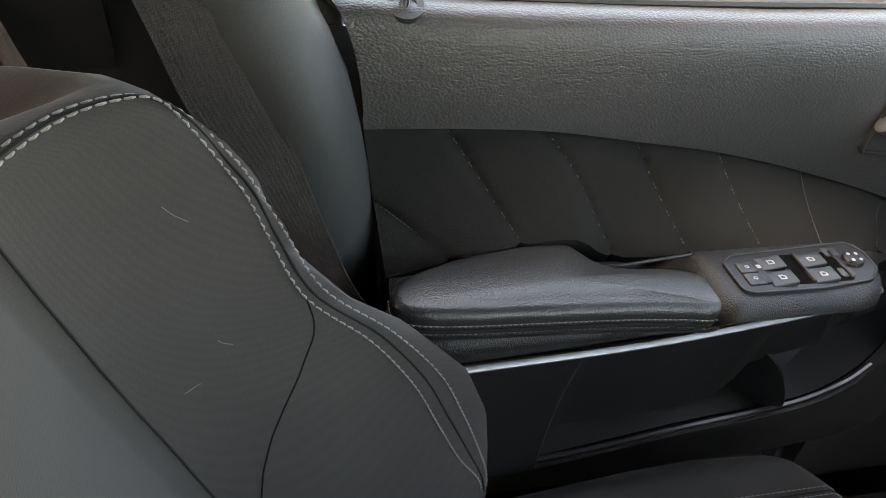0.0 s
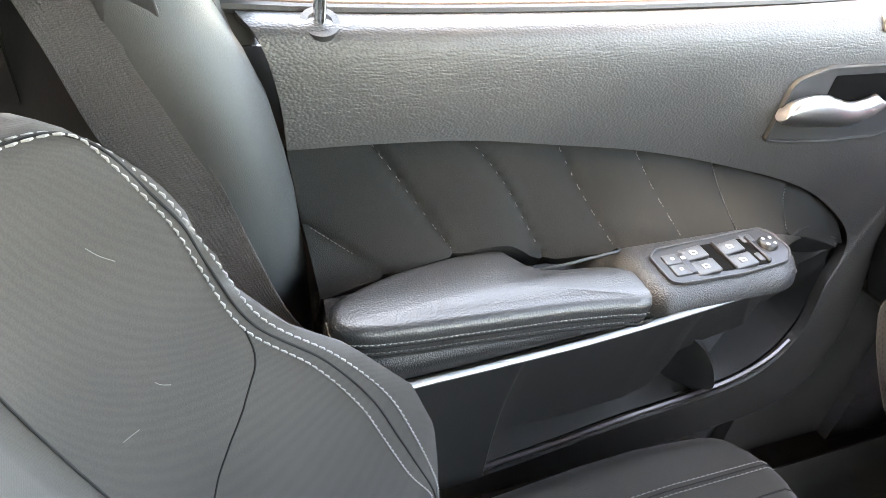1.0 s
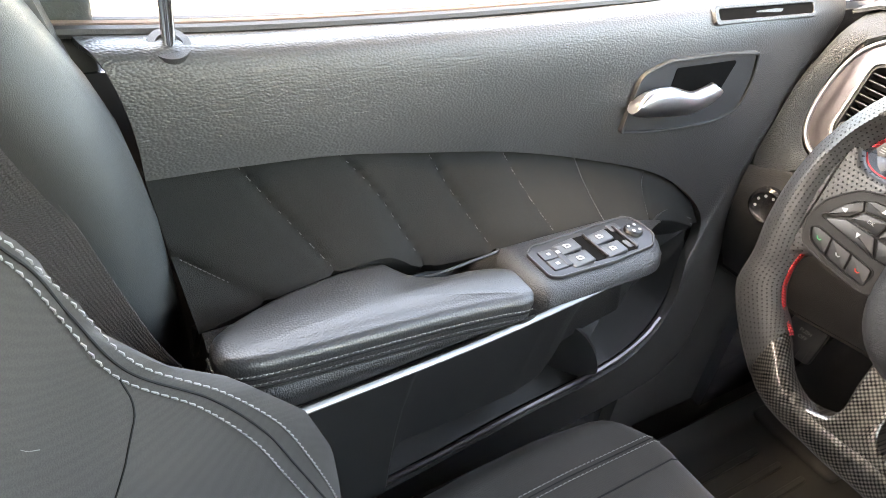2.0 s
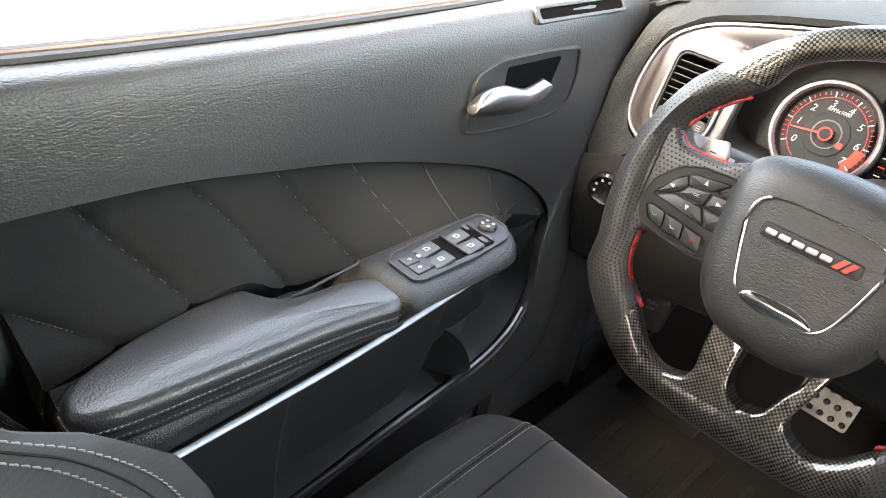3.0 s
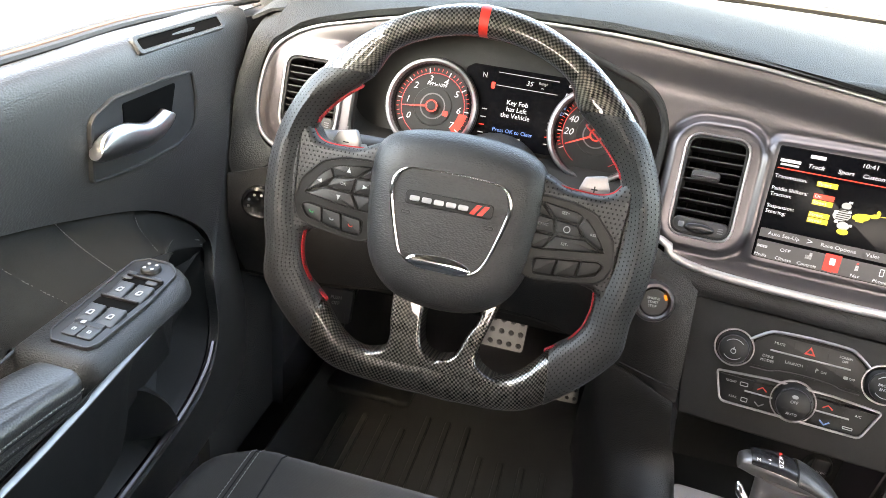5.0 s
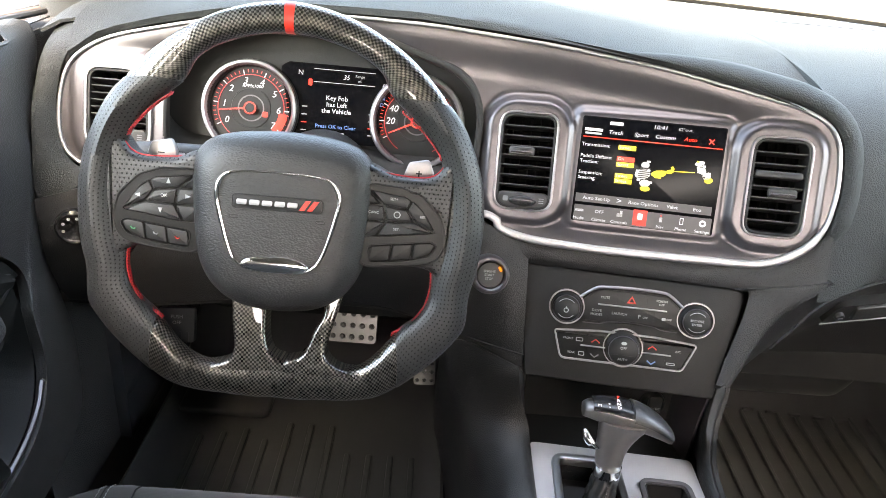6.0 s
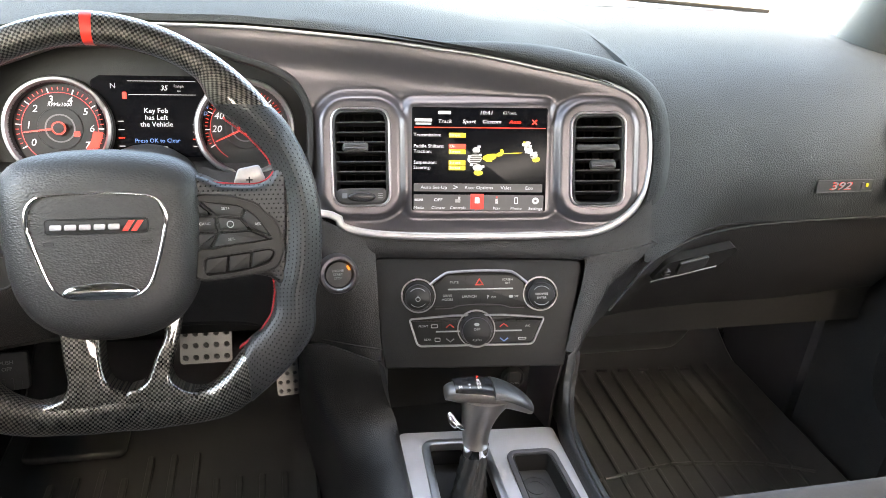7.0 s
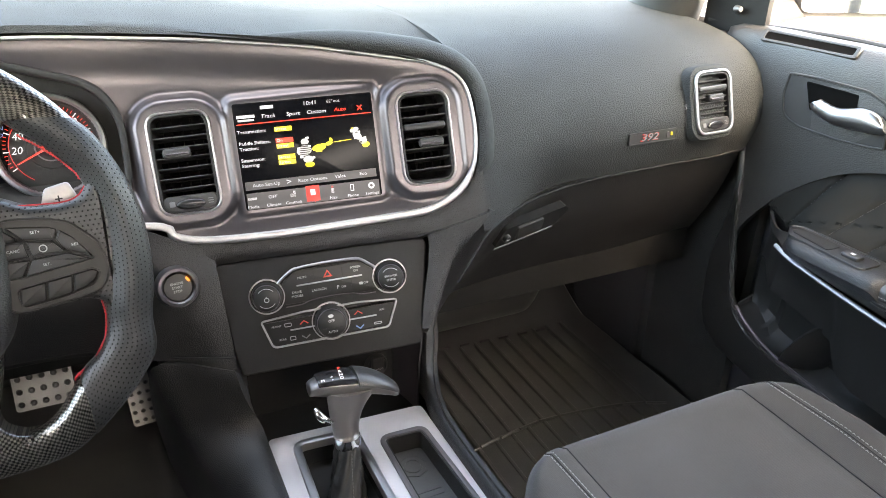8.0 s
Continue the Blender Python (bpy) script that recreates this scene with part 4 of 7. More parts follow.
# the trim ring is broad below the screen and slim above
ring_in = []
for p, q in zip(track if area2(track) > 0 else track[::-1], inset(track, .001)):
    wide = .0046 + .0046 * steep((-.03 - p[1]) / .04) * steep((p[0] + .32) / .06)
    ring_in.append((p[0] + (q[0] - p[0]) * wide * 1000, p[1] + (q[1] - p[1]) * wide * 1000))
part("trim_ring", bent(frame_ring(track, ring_in, -.014, .002, .0016)), M_SATIN, dash, "satin silver outline trim", 70)
# fascia wall behind, closes the openings
part("fascia_back", bent(prism(inset(track, .004), -.085, -.075)), M_DARK, dash)


def bez(z_, x_):
    return fold(along(x_), zf(z_))


# top skin, as sections across the car
def hood_section(x):
    """Points from the windscreen foot to the edge over the trim ring, or down the passenger face."""
    ws = .80 - .16 * abs(x / .74) ** 2.2
    if x <= .194:
        order = [(a if a < HINGE else HINGE + (a - HINGE) * math.cos(FOLD), b) for a, b in TRACK[10:25]]
        if x < -.684:
            zt = .66
        else:
            zt = None
            for (a, b), (c, d) in zip(order, order[1:]):
                if c <= x <= a:
                    zt = b + (d - b) * (x - a) / (c - a) if abs(c - a) > 1e-6 else b
            if zt is None:
                zt = .58
        e = bez(zt, x)
        hump = .700 + ((zt - .700) + math.sqrt((zt - .700) ** 2 + .0003)) / 2
        lip = Vector((x, e.y - .004, zt + .009))
        b_ = min(max((x - .05) / .144, 0), 1)
        b_ = b_ * b_ * (3 - 2 * b_)
        lip.z += .016 * b_
        lip.y += .012 * b_
        crest = Vector((x, e.y + .030 + .018 * b_, (1 - b_) * max(hump + .014, zt + .014) + b_ * .690))
        c2 = Vector((x, .40, .730 + max(0, hump - .70) * .85))
        c3 = Vector((x, .55, .728 + max(0, hump - .70) * .45))
        return [Vector((x, ws, .712)), Vector((x, (ws + .55) / 2, .724)), c3, c2, (c2 + crest) / 2 + Vector((0, 0, .004 + .004 * b_)), crest, lip, e + Vector((0, -.001, .003)), e + Vector((0, .012, -.001))]
    f = min((x - .194) / .10, 1) ** .7
    fr = .138 + .007 * f
    k = min(max((x - .60) / .12, 0), 1)
    fr += .012 * k
    near = 1 - min((x - .194) / .13, 1)
    near = near * near * (3 - 2 * near)
    low = .507 + .022 * min(max((x - .20) / .16, 0), 1)
    return [Vector((x, ws, .712)), Vector((x, (ws + .55) / 2, .724)), Vector((x, .55, .7285 - .012 * k)), Vector((x, .40, .7305 - .003 * f - .016 * k)), Vector((x, fr + .100 + .020 * f, .716 - .004 * f - .014 * k)), Vector((x, fr + .044 + .008 * f, .690 - .006 * f - .008 * k)), Vector((x, fr + .012, .640)),
            Vector((x, fr - .004 - .010 * near, .585)), Vector((x, fr + .014 - .052 * near, low))]


xs = [-.673] + [-.66 + .02 * k for k in range(41)] + [.155, .168, .178, .186, .191, .1938, .1942, .203, .215, .23, .25, .275] + [.30 + .02 * k for k in range(20)] + [.70, .715]
rows = []
for x in xs:
    sec = hood_section(x)
    rows.append([Vector(p) for p in smooth_curve([tuple(p) for p in sec], 40)])
top = part("top_pad", sheet(rows, -.004), M_DASH, dash, "grained soft-touch dash top", 50)

# soft lip of the dash skin round the end of the silver outline
sgn_t = 1 if area2(track) > 0 else -1
ring_rows = []
for i, (x, y) in enumerate(track):
    if x > -.10 and y > zf(.530):
        a, b = track[i - 1], track[(i + 1) % len(track)]
        n_ = Vector((b[1] - a[1], a[0] - b[0])).normalized() * sgn_t
        f = min(1, (x + .10) / .20) * min(1, (y - zf(.530)) / .05)
        f = f * f * (3 - 2 * f)
        ring_rows.append([fold(x + n_.x * (.002 + d * f), y + n_.y * (.002 + d * f), h * f - .010 * (1 - f)) for d, h in smooth_curve([(.000, -.020), (.001, -.003), (.0045, .0015), (.009, .001), (.015, -.004), (.021, -.013), (.025, -.028)], 18)])
part("dash_lip", sheet(ring_rows, .002), M_DASH, dash, "grained lip round the fascia end", 60)

# lower front: stack surround, knee panel, glove box side
STACK = axes((0, .1480, .4440), (1, 0, 0), (0, math.sin(radians(22)), math.cos(radians(22))))
STACK = STACK @ Matrix.Translation((-.13, 0, 0)) @ Matrix.Rotation(radians(-13), 4, "Y") @ Matrix.Translation((.13, 0, 0))


def stk(*pts):
    return [tuple(STACK @ Vector((p[0], p[1], p[2] if len(p) > 2 else 0.0))) for p in pts]


def under_ring(*pts):
    return [tuple(fold(a, b, -.006)) for a, b in pts]


def lower_skin(pts_top, pts_bot, mid, n=30, m=9, thick=-.004):
    a, b = smooth_curve(pts_top, n), smooth_curve(pts_bot, n)
    return sheet([[Vector(p).lerp(Vector(q), k / (m - 1)) + Vector(mid) * math.sin(math.pi * k / (m - 1)) for k in range(m)] for p, q in zip(a, b)], thick)


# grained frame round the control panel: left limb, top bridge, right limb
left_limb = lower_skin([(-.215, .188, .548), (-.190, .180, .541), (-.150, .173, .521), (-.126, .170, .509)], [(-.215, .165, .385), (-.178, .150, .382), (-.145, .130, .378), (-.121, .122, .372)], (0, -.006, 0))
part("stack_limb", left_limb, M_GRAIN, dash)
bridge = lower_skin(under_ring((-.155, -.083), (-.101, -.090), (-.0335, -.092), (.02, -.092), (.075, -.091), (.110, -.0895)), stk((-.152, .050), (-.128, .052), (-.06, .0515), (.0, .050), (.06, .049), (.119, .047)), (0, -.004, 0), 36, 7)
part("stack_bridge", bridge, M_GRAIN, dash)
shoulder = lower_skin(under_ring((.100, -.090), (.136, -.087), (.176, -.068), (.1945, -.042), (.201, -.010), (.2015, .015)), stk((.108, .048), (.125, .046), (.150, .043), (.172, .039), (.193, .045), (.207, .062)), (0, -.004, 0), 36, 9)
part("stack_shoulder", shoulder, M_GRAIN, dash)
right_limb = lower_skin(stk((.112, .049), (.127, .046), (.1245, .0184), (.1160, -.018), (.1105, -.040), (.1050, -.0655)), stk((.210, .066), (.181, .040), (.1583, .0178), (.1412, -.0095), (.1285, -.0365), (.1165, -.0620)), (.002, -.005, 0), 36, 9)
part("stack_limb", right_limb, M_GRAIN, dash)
part("limb_seam", tube(stk((.1045, -.0645, .002), (.111, -.0635, .004), (.1175, -.0610, .001)), .0010, 6), M_SEAM, dash)
part("limb_seam", tube(stk((-.1200, -.0590, .004), (-.150, -.0535, .006), (-.192, -.0450, .006)), .0010, 6), M_SEAM, dash)
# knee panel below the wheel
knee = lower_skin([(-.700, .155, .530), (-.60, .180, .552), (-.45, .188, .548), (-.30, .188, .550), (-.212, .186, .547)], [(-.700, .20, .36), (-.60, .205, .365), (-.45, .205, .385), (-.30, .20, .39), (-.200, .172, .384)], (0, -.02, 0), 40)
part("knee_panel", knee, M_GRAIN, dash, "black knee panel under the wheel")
under = lower_skin([(-.715, .19, .37), (-.60, .202, .367), (-.45, .202, .387), (-.30, .197, .392), (-.17, .17, .382)], [(-.715, .62, .36), (-.60, .62, .36), (-.45, .62, .36), (-.30, .62, .36), (-.17, .62, .36)], (0, 0, .02), 30)
part("under_cover", under, M_DARK, dash)
# left dash end next to the door
end_a = [bez(z, x) for x, z in ((-.640, .553), (-.668, .562), (-.686, .588), (-.6905, .630), (-.679, .674), (-.655, .696), (-.632, .706))]
end_b = [(-.690, .163, .515), (-.703, .168, .540), (-.7045, .180, .578), (-.705, .190, .615), (-.705, .214, .648), (-.705, .245, .680), (-.700, .300, .712)]
part("dash_end", lower_skin([tuple(p) for p in end_a], end_b, (0, -.005, .002), 30), M_DASH, dash, "grained end of the dash beside the door")
shelf_ = [hood_section(-.672)[:6], [p + Vector((-.020, 0, -.004)) for p in hood_section(-.672)[:6]], [p + Vector((-.046, 0, -.018)) for p in hood_section(-.672)[:6]]]
part("dash_top_end", sheet([[Vector(p) for p in smooth_curve([tuple(q) for q in r], 24)] for r in shelf_], .004), M_DASH, dash)
col = lathe([(0.0, .12), (.046, .12), (.052, .10), (.060, .0), (.066, -.12)], 28).move(axes((-.385, .075, .597), (1, 0, 0), (0, .30, .95)) @ Matrix.Translation((0, 0, -.06)))
part("column_shroud", col, M_PLASTIC, dash, "black steering column shroud")

fwall = bpy.data.objects["wall_front"]
glove = thing("glove_box", (.43, .19, .34), "closed black glove box lid with recessed latch below the dash", "glove box")
lid_top, lid_low = smooth_curve([(.203, .106, .514), (.222, .116, .511), (.25, .134, .513), (.28, .150, .517), (.36, .163, .524), (.50, .162, .528), (.64, .166, .528), (.705, .176, .527)], 60), smooth_curve([(.114, .084, .392), (.128, .130, .352), (.150, .200, .322), (.20, .268, .300), (.34, .292, .285), (.50, .297, .28), (.64, .297, .29), (.705, .297, .29)], 60)
lid_rows = [[Vector(p).lerp(Vector(q), k / 13) + Vector((0, -.020, .012)) * math.sin(math.pi * k / 13) for k in range(14)] for p, q in zip(lid_top, lid_low)]
# its inner edge follows the stack limb
pull = [Vector(e) + Vector((.0025, .003, -.001)) - c for e, c in zip(smooth_curve(stk((.210, .066), (.181, .040), (.1583, .0178), (.1412, -.0095), (.1285, -.0365), (.1165, -.0620)), 14), lid_rows[0])]
for k, row in enumerate(lid_rows):
    f = max(0.0, 1 - k / 16) ** 2
    lid_rows[k] = [p + d * f for p, d in zip(row, pull)]
lid = sheet(lid_rows, -.004)
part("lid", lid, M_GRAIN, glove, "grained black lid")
part("lid_gap", tube(smooth_curve([(.150, .083, .452), (.176, .090, .482), (.205, .104, .504), (.250, .126, .513), (.303, .146, .519), (.39, .155, .5265), (.513, .155, .531), (.623, .156, .532), (.70, .166, .532)], 50), .0018, 6), M_SEAM, glove)
bottom = lower_skin([(.164, .262, .302), (.34, .292, .287), (.50, .297, .282), (.705, .297, .292)], [(.164, .60, .36), (.34, .60, .36), (.50, .60, .36), (.705, .60, .36)], (0, 0, .01), 30)
part("lid_underside", bottom, M_DARK, glove)
# rounded heater housing that hangs below the glove box
prof = smooth_curve([(.300, .330), (.318, .290), (.345, .245), (.365, .205), (.382, .175), (.410, .152), (.450, .142), (.56, .140)], 26)
rows = []
for k in range(33):
    x = .150 + .345 * k / 32
    end = max(0.0, (x - .455) / .040)
    pull = .060 * (1 - math.sqrt(max(0.0, 1 - min(end, 1) ** 2)))
    rows.append([(x, y + pull, z + pull * .7) for y, z in prof])
housing = part("heater_housing", sheet(rows, -.004), M_CUP, fwall, "smooth black heater housing", 60)
LF = axes((.300, .152, .4770), (.985, .10, .105), (-.06, -.30, .95))
lo = round_poly([(-.064, -.019, .004), (.040, -.015, .012), (.064, .006, .008), (.056, .014, .006), (-.048, .010, .016)], .008, 5)
latch = part("latch_recess", prism(lo, -.012, .0022).move(LF), M_DARK, glove, "recessed latch well")
part("latch_handle", prism(round_poly([(-.030, -.013), (.014, -.010), (.016, .010), (-.028, .008)], .003, 3), .001, .0062, .0015).move(LF), M_PLASTIC, latch)
part("key_lock", lathe([(0, .0075), (.0048, .0075), (.0058, .006), (.0062, .0)], 20).move(LF @ Matrix.Translation((-.045, -.006, 0))), M_PLASTIC, latch)
part("key_slot", prism(rect(.006, .0012, .0004, 2, -.045, -.006), .007, .0081).move(LF), M_PRINT, latch)
part("latch_edge", tube([LF @ Vector(p) for p in ((-.064, -.0198, .003), (-.02, -.0182, .003), (.036, -.0160, .003))], .0012, 6), M_GRAPHDARK, latch)


# ---------------------------------------------------------------- air vents
def build_vent(name_label, m, w, h, chrome, knob_x, knob_z, upper, wheel=True):
    v = thing("air_vent", m.translation, name_label, "air vent", "dashboard air vents")
    out = rect(w, h, .015, 6)
    part("vent_frame", frame_ring(inset(out, -.0042 if chrome else -.0030), out, -.004, .0042 if chrome else .0030, .0014).move(m), M_SATIN if chrome else M_VENTRIM, v, "silver vent rim" if chrome else "pale graphite vent rim")
    part("vent_body", frame_ring(out, inset(out, .003), -.040, .0022, .0006).move(m), M_DARK, v)
    # vent depth is darkened by colour: back wall here, rear slats below
    part("vent_back", prism(inset(out, .001), -.042, -.036).move(m), M_PITSHADE, v)
    lowest = -h / 2 + (.022 if wheel else .010)
    count = 7
    for k in range(count):
        y = lowest + (h / 2 - .008 - lowest) * (k + .3) / count
        sl = prism(rect(w - .005, .0018, .0007, 2), -.010, .009, .0006).move(Matrix.Translation((0, y, -.010)) @ pose(0, 0, 0, 78 - 90, 0, 0))
        part("slat", sl.move(m), M_DARK, v)
        part("slat_edge", prism(rect(w - .007, .0009, .0003, 1, 0, y + .0022), -.0016, -.0008).move(m), M_PLASTIC, v)
    for k in range(5):
        x = -w / 2 + w * (k + 1) / 6
        # same shade colour as the back wall
        part("rear_slat", prism(rect(.0018, h - .02, .0005, 2, x, .006), -.032, -.022).move(m), M_PITSHADE, v)
    kb = part("slider", prism(rect(.030, .0105, .004, 4, knob_x, knob_z), -.004, .0045, .002).move(m), M_PLASTIC, v, "grey vent slider")
    part("slider_rib", prism(rect(.026, .0022, .001, 3, knob_x, knob_z - .001), .004, .0062, .0008).move(m), M_GRAPH, kb)
    if upper:
        part("fat_slat", prism(rect(w - .010, .008, .003, 3, 0, knob_z + upper), -.006, .0026, .002).move(m), M_PLASTIC, v)
    if wheel:
        base = part("lower_bar", prism(rect(w - .006, .017, .006, 4, 0, -h / 2 + .0105), -.012, .0012, .001).move(m), M_PLASTIC, v)
        part("thumb_wheel", prism(disc(.0165, 24, 0, -h / 2 + .009, .0062), -.004, .0042, .0026).move(m), M_PIANO, base)
        part("wheel_mark", prism(rect(.006, .006, .001, 2, -w / 2 + .012, -h / 2 + .0105), .001, .0016).move(m), M_PRINTDIM, base)
        for q in range(3):
            part("flow_mark", prism(rect(.006, .001, .0004, 1, w / 2 - .010, -h / 2 + .008 + .0025 * q), .001, .0016).move(m), M_PRINTDIM, base)
    return v


build_vent("black louvred vent in silver rim beside the driver's door", VENT_L, .070, .086, True, .0, -.002, 0)
build_vent("black louvred vent in graphite rim between wheel and screen", CENTRE @ Matrix.Translation((-.1398, .0052, .002)), .064, .110, False, -.006, .012, 0)
build_vent("black louvred vent with raised slats beside the screen", CENTRE @ Matrix.Translation((.1384, .0010, .002)), .060, .106, False, .006, -.006, .020, wheel=False)
VENT_R = axes((.590, .143, .624), (1, .06, 0), (0, .30, .95))
build_vent("black louvred vent in silver rim beside the passenger's door", VENT_R, .066, .084, True, .004, .006, .014)
part("vent_pod", frame_ring(inset(rect(.066, .084, .015, 6), -.012), rect(.066, .084, .015, 6), -.06, .000, .004).move(VENT_R), M_DASH, dash, "grained collar of the end vent")

# ---------------------------------------------------------------- touch screen
SCR = CENTRE @ Matrix.Translation((SCREEN_AT[0], SCREEN_AT[1], -.004)) @ Matrix.Rotation(radians(-.9), 4, "Z") @ Matrix.Diagonal((.920, .932, 1, 1))
screen = thing("touchscreen", SCR.translation, "lit touchscreen showing car settings in the dash fascia", "touchscreen")
part("glass", prism(rect(.1735, .1305, .003, 4), -.02, 0, .0008).move(SCR), M_SCREEN, screen, "black glass display face")


# ---------------------------------------------------------------- instrument cluster
CL = axes((-.3765, .268, .632), (1, 0, 0), (0, math.sin(radians(19)), math.cos(radians(19))))
cluster = thing("instrument_cluster", CL.translation, "lit instrument cluster with two red-ringed dials and a centre display", "instrument cluster")
cl_out = [(x + .3765, y) for x, y in CLUSTER_HOLE]
part("backing", prism(inset([(x * 1.10, y - .006) for x, y in cl_out], -.004), -.014, -.004).move(CL), M_DARK, cluster)
# shroud from the fascia opening back to the dials
front = [FACE @ Vector((x, y, -.006)) for x, y in inset(CLUSTER_HOLE, -.0005)]
backr = [CL @ Vector((x * 1.09, y - .006, -.006)) for x, y in (inset(cl_out, -.0005))]
part("shroud", Geo().grid([front, [p.lerp(q, .5) + Vector((0, 0, .002)) for p, q in zip(front, backr)], backr], close_v=True), M_DARK, cluster, "black dial shroud", 50)
part("hood_lip", frame_ring(inset(CLUSTER_HOLE, -.004), inset(CLUSTER_HOLE, .004), -.012, -.002, .003).move(FACE), M_DARK, cluster)


def dial(cx, cy, r, numbers, red_from, needle, label):
    m = CL @ Matrix.Translation((cx, cy, 0))
    rim = part("dial", lathe([(0, .0), (r - .004, .0), (r - .003, .010), (r, .0135), (r + .0035, .012), (r + .005, .0), (r + .005, -.008)], 56).move(m), M_DARK, cluster, label)
    part("dial_rim", lathe([(r - .0032, .0095), (r - .0006, .0142), (r + .0026, .0135), (r + .0042, .010), (r - .0005, .008), (r - .0032, .0095)], 64).move(m), M_SATIN, rim, "satin silver dial ring")
    part("red_ring", lathe([(r * .74, .0004), (r * .74, .0012), (r * .755, .0012), (r * .755, .0004)], 56, radians(-58), radians(238)).move(m), G_REDDIM, rim)
    if red_from is not None:
        part("red_zone", lathe([(r * .64, .0004), (r * .64, .0013), (r * .83, .0013), (r * .83, .0004)], 16, radians(red_from[0]), radians(red_from[1])).move(m), G_RED, rim)
    a0, a1 = numbers[0][1], numbers[-1][1]
    steps = (len(numbers) - 1) * 5
    for k in range(steps + 1):
        a = radians(a0 + (a1 - a0) * k / steps)
        major = k % 5 == 0
        ln = .006 if major else .0035
        t = prism(rect(ln, .0011 if major else .0007, .0002, 1, r * .86 - ln / 2), .0004, .0014).move(Matrix.Rotation(a, 4, "Z"))
        part("tick", t.move(m), G_RED if not major else G_WHITE, rim)
    for txt, a in numbers:
        p = (r * .615 * math.cos(radians(a)), r * .615 * math.sin(radians(a)), .0012)
        if txt:
            lettering("numeral", txt, r * .21, m @ Matrix.Translation(p), G_WHITE, rim, slant=.2)
    part("inner_ring", lathe([(r * .27, .0006), (r * .27, .0016), (r * .30, .0016), (r * .30, .0006)], 32).move(m), M_GRAPHDARK, rim)
    part("inner_disc", lathe([(0, .0012), (r * .44, .0012), (r * .45, .0004)], 36).move(m), M_DARK, rim)
    na = radians(needle)
    nd = prism([(-.004, -.0012), (r * .70, -.0005), (r * .70, .0005), (-.004, .0012)], .005, .0068).move(Matrix.Rotation(na, 4, "Z"))
    hb = part("needle", nd.move(m), G_RED, rim, "red dial needle")
    part("needle_hub", lathe([(0, .0085), (.0055, .0085), (.0068, .0070), (.0068, .003)], 24).move(m), M_DARK, hb)
    part("hub_ring", lathe([(.0060, .0072), (.0060, .0082), (.0076, .0082), (.0076, .0072), (.0060, .0072)], 28).move(m), G_RED, hb)
    return rim, m


T_NUM = [(str(k), 209 - 35 * k) for k in range(8)]
tacho, TM = dial(-.1000, -.008, .0540, T_NUM, (-42, -6), 187, "rev counter dial with numerals 0 to 7")
lettering("dial_text", "RPMx1000", .0058, TM @ Matrix.Translation((.001, .0265, .0014)), G_WHITE, tacho, slant=.2)
part("name_bar", prism([(-.016, -.0405), (.014, -.0405), (.016, -.0365), (-.014, -.0365)], .0005, .0015).move(TM), G_RED, tacho, "plain red bar")
part("warning_lamp", prism(rect(.0065, .0065, .002, 3, .0175, -.0065), .001, .0022).move(TM), G_RED, tacho)
S_NUM = [("" if k == 0 else str(20 * k), 209 - 27 * k) for k in range(10)]
speedo, SM = dial(.1040, -.008, .0540, S_NUM, None, 205, "speedometer dial with numerals to 180")

# centre display
DM = CL @ Matrix.Translation((.004, .006, .0))
disp = part("centre_display", prism(round_poly([(-.052, -.048), (.052, -.048), (.070, .040), (.060, .046), (-.060, .046), (-.070, .040)], .006, 4), -.003, .0008).move(DM), M_SCREEN, cluster, "black centre display")


def say(txt, x, y, size, mat, align="CENTER", slant=0.0):
    return lettering("display_text", txt, size, DM @ Matrix.Translation((x, y, .0012)), mat, disp, align, .0001, slant)


say("N", -.0455, .034, .0085, G_GREY)
say("35", .010, .032, .0080, G_WHITE, slant=.2)
say("Range", .0265, .0345, .0046, G_GREY)
say("mi", .0265, .029, .0040, G_GREY)
say("62°", .0620, .0375, .0075, G_WHITE, slant=.15)
for k, line in enumerate(("Key Fob", "has Left", "the Vehicle")):
    say(line, .000, .006 - .0078 * k, .0080, G_WHITE)
say("Press OK to Clear", .000, -.0285, .0066, G_BLUE)
part("odometer_bar", prism(rect(.022, .0030, .0005, 1, .0, -.0365), .001, .0014).move(DM), G_GREY, disp)
part("display_rule", prism(rect(.075, .0007, .0002, 1, .008, .0245), .001, .0014).move(DM), G_GREY, disp)
part("display_rule", prism(rect(.075, .0007, .0002, 1, .008, .0400), .001, .0014).move(DM), G_GREY, disp)
part("door_ajar_icon", prism(rect(.0045, .0080, .0012, 2, -.0335, .0235), .001, .0016).move(DM), G_RED, disp)
for k, t in enumerate(("P", "R", "N", "M-D")):
    say(t, .0560 - .0045 * (k == 3), .0255 - .0075 * k, .0072 if k == 0 else .0060, G_WHITE if k == 0 else G_BLUE, slant=.2)
for k in range(4):
    part("gauge_tick", prism(rect(.0065, .0012, .0003, 1, -.0390, -.006 - .0095 * k), .001, .0015).move(DM), G_RED if k == 2 else G_GREY, disp)
    part("gauge_tick", prism(rect(.0045, .0012, .0003, 1, .0420, -.010 - .0085 * k), .001, .0015).move(DM), G_RED if k == 2 else G_GREY, disp)


# ---------------------------------------------------------------- touch screen picture
ST = SCR @ Matrix.Translation((0, 0, .0006))
gl_ = screen.children[0]


def put(txt, x, y, size, mat, align="CENTER", slant=0.0, width=1.15):
    return lettering("screen_text", txt, size, ST @ Matrix.Translation((x, y, .0002)), mat, gl_, align, .00005, slant, width)


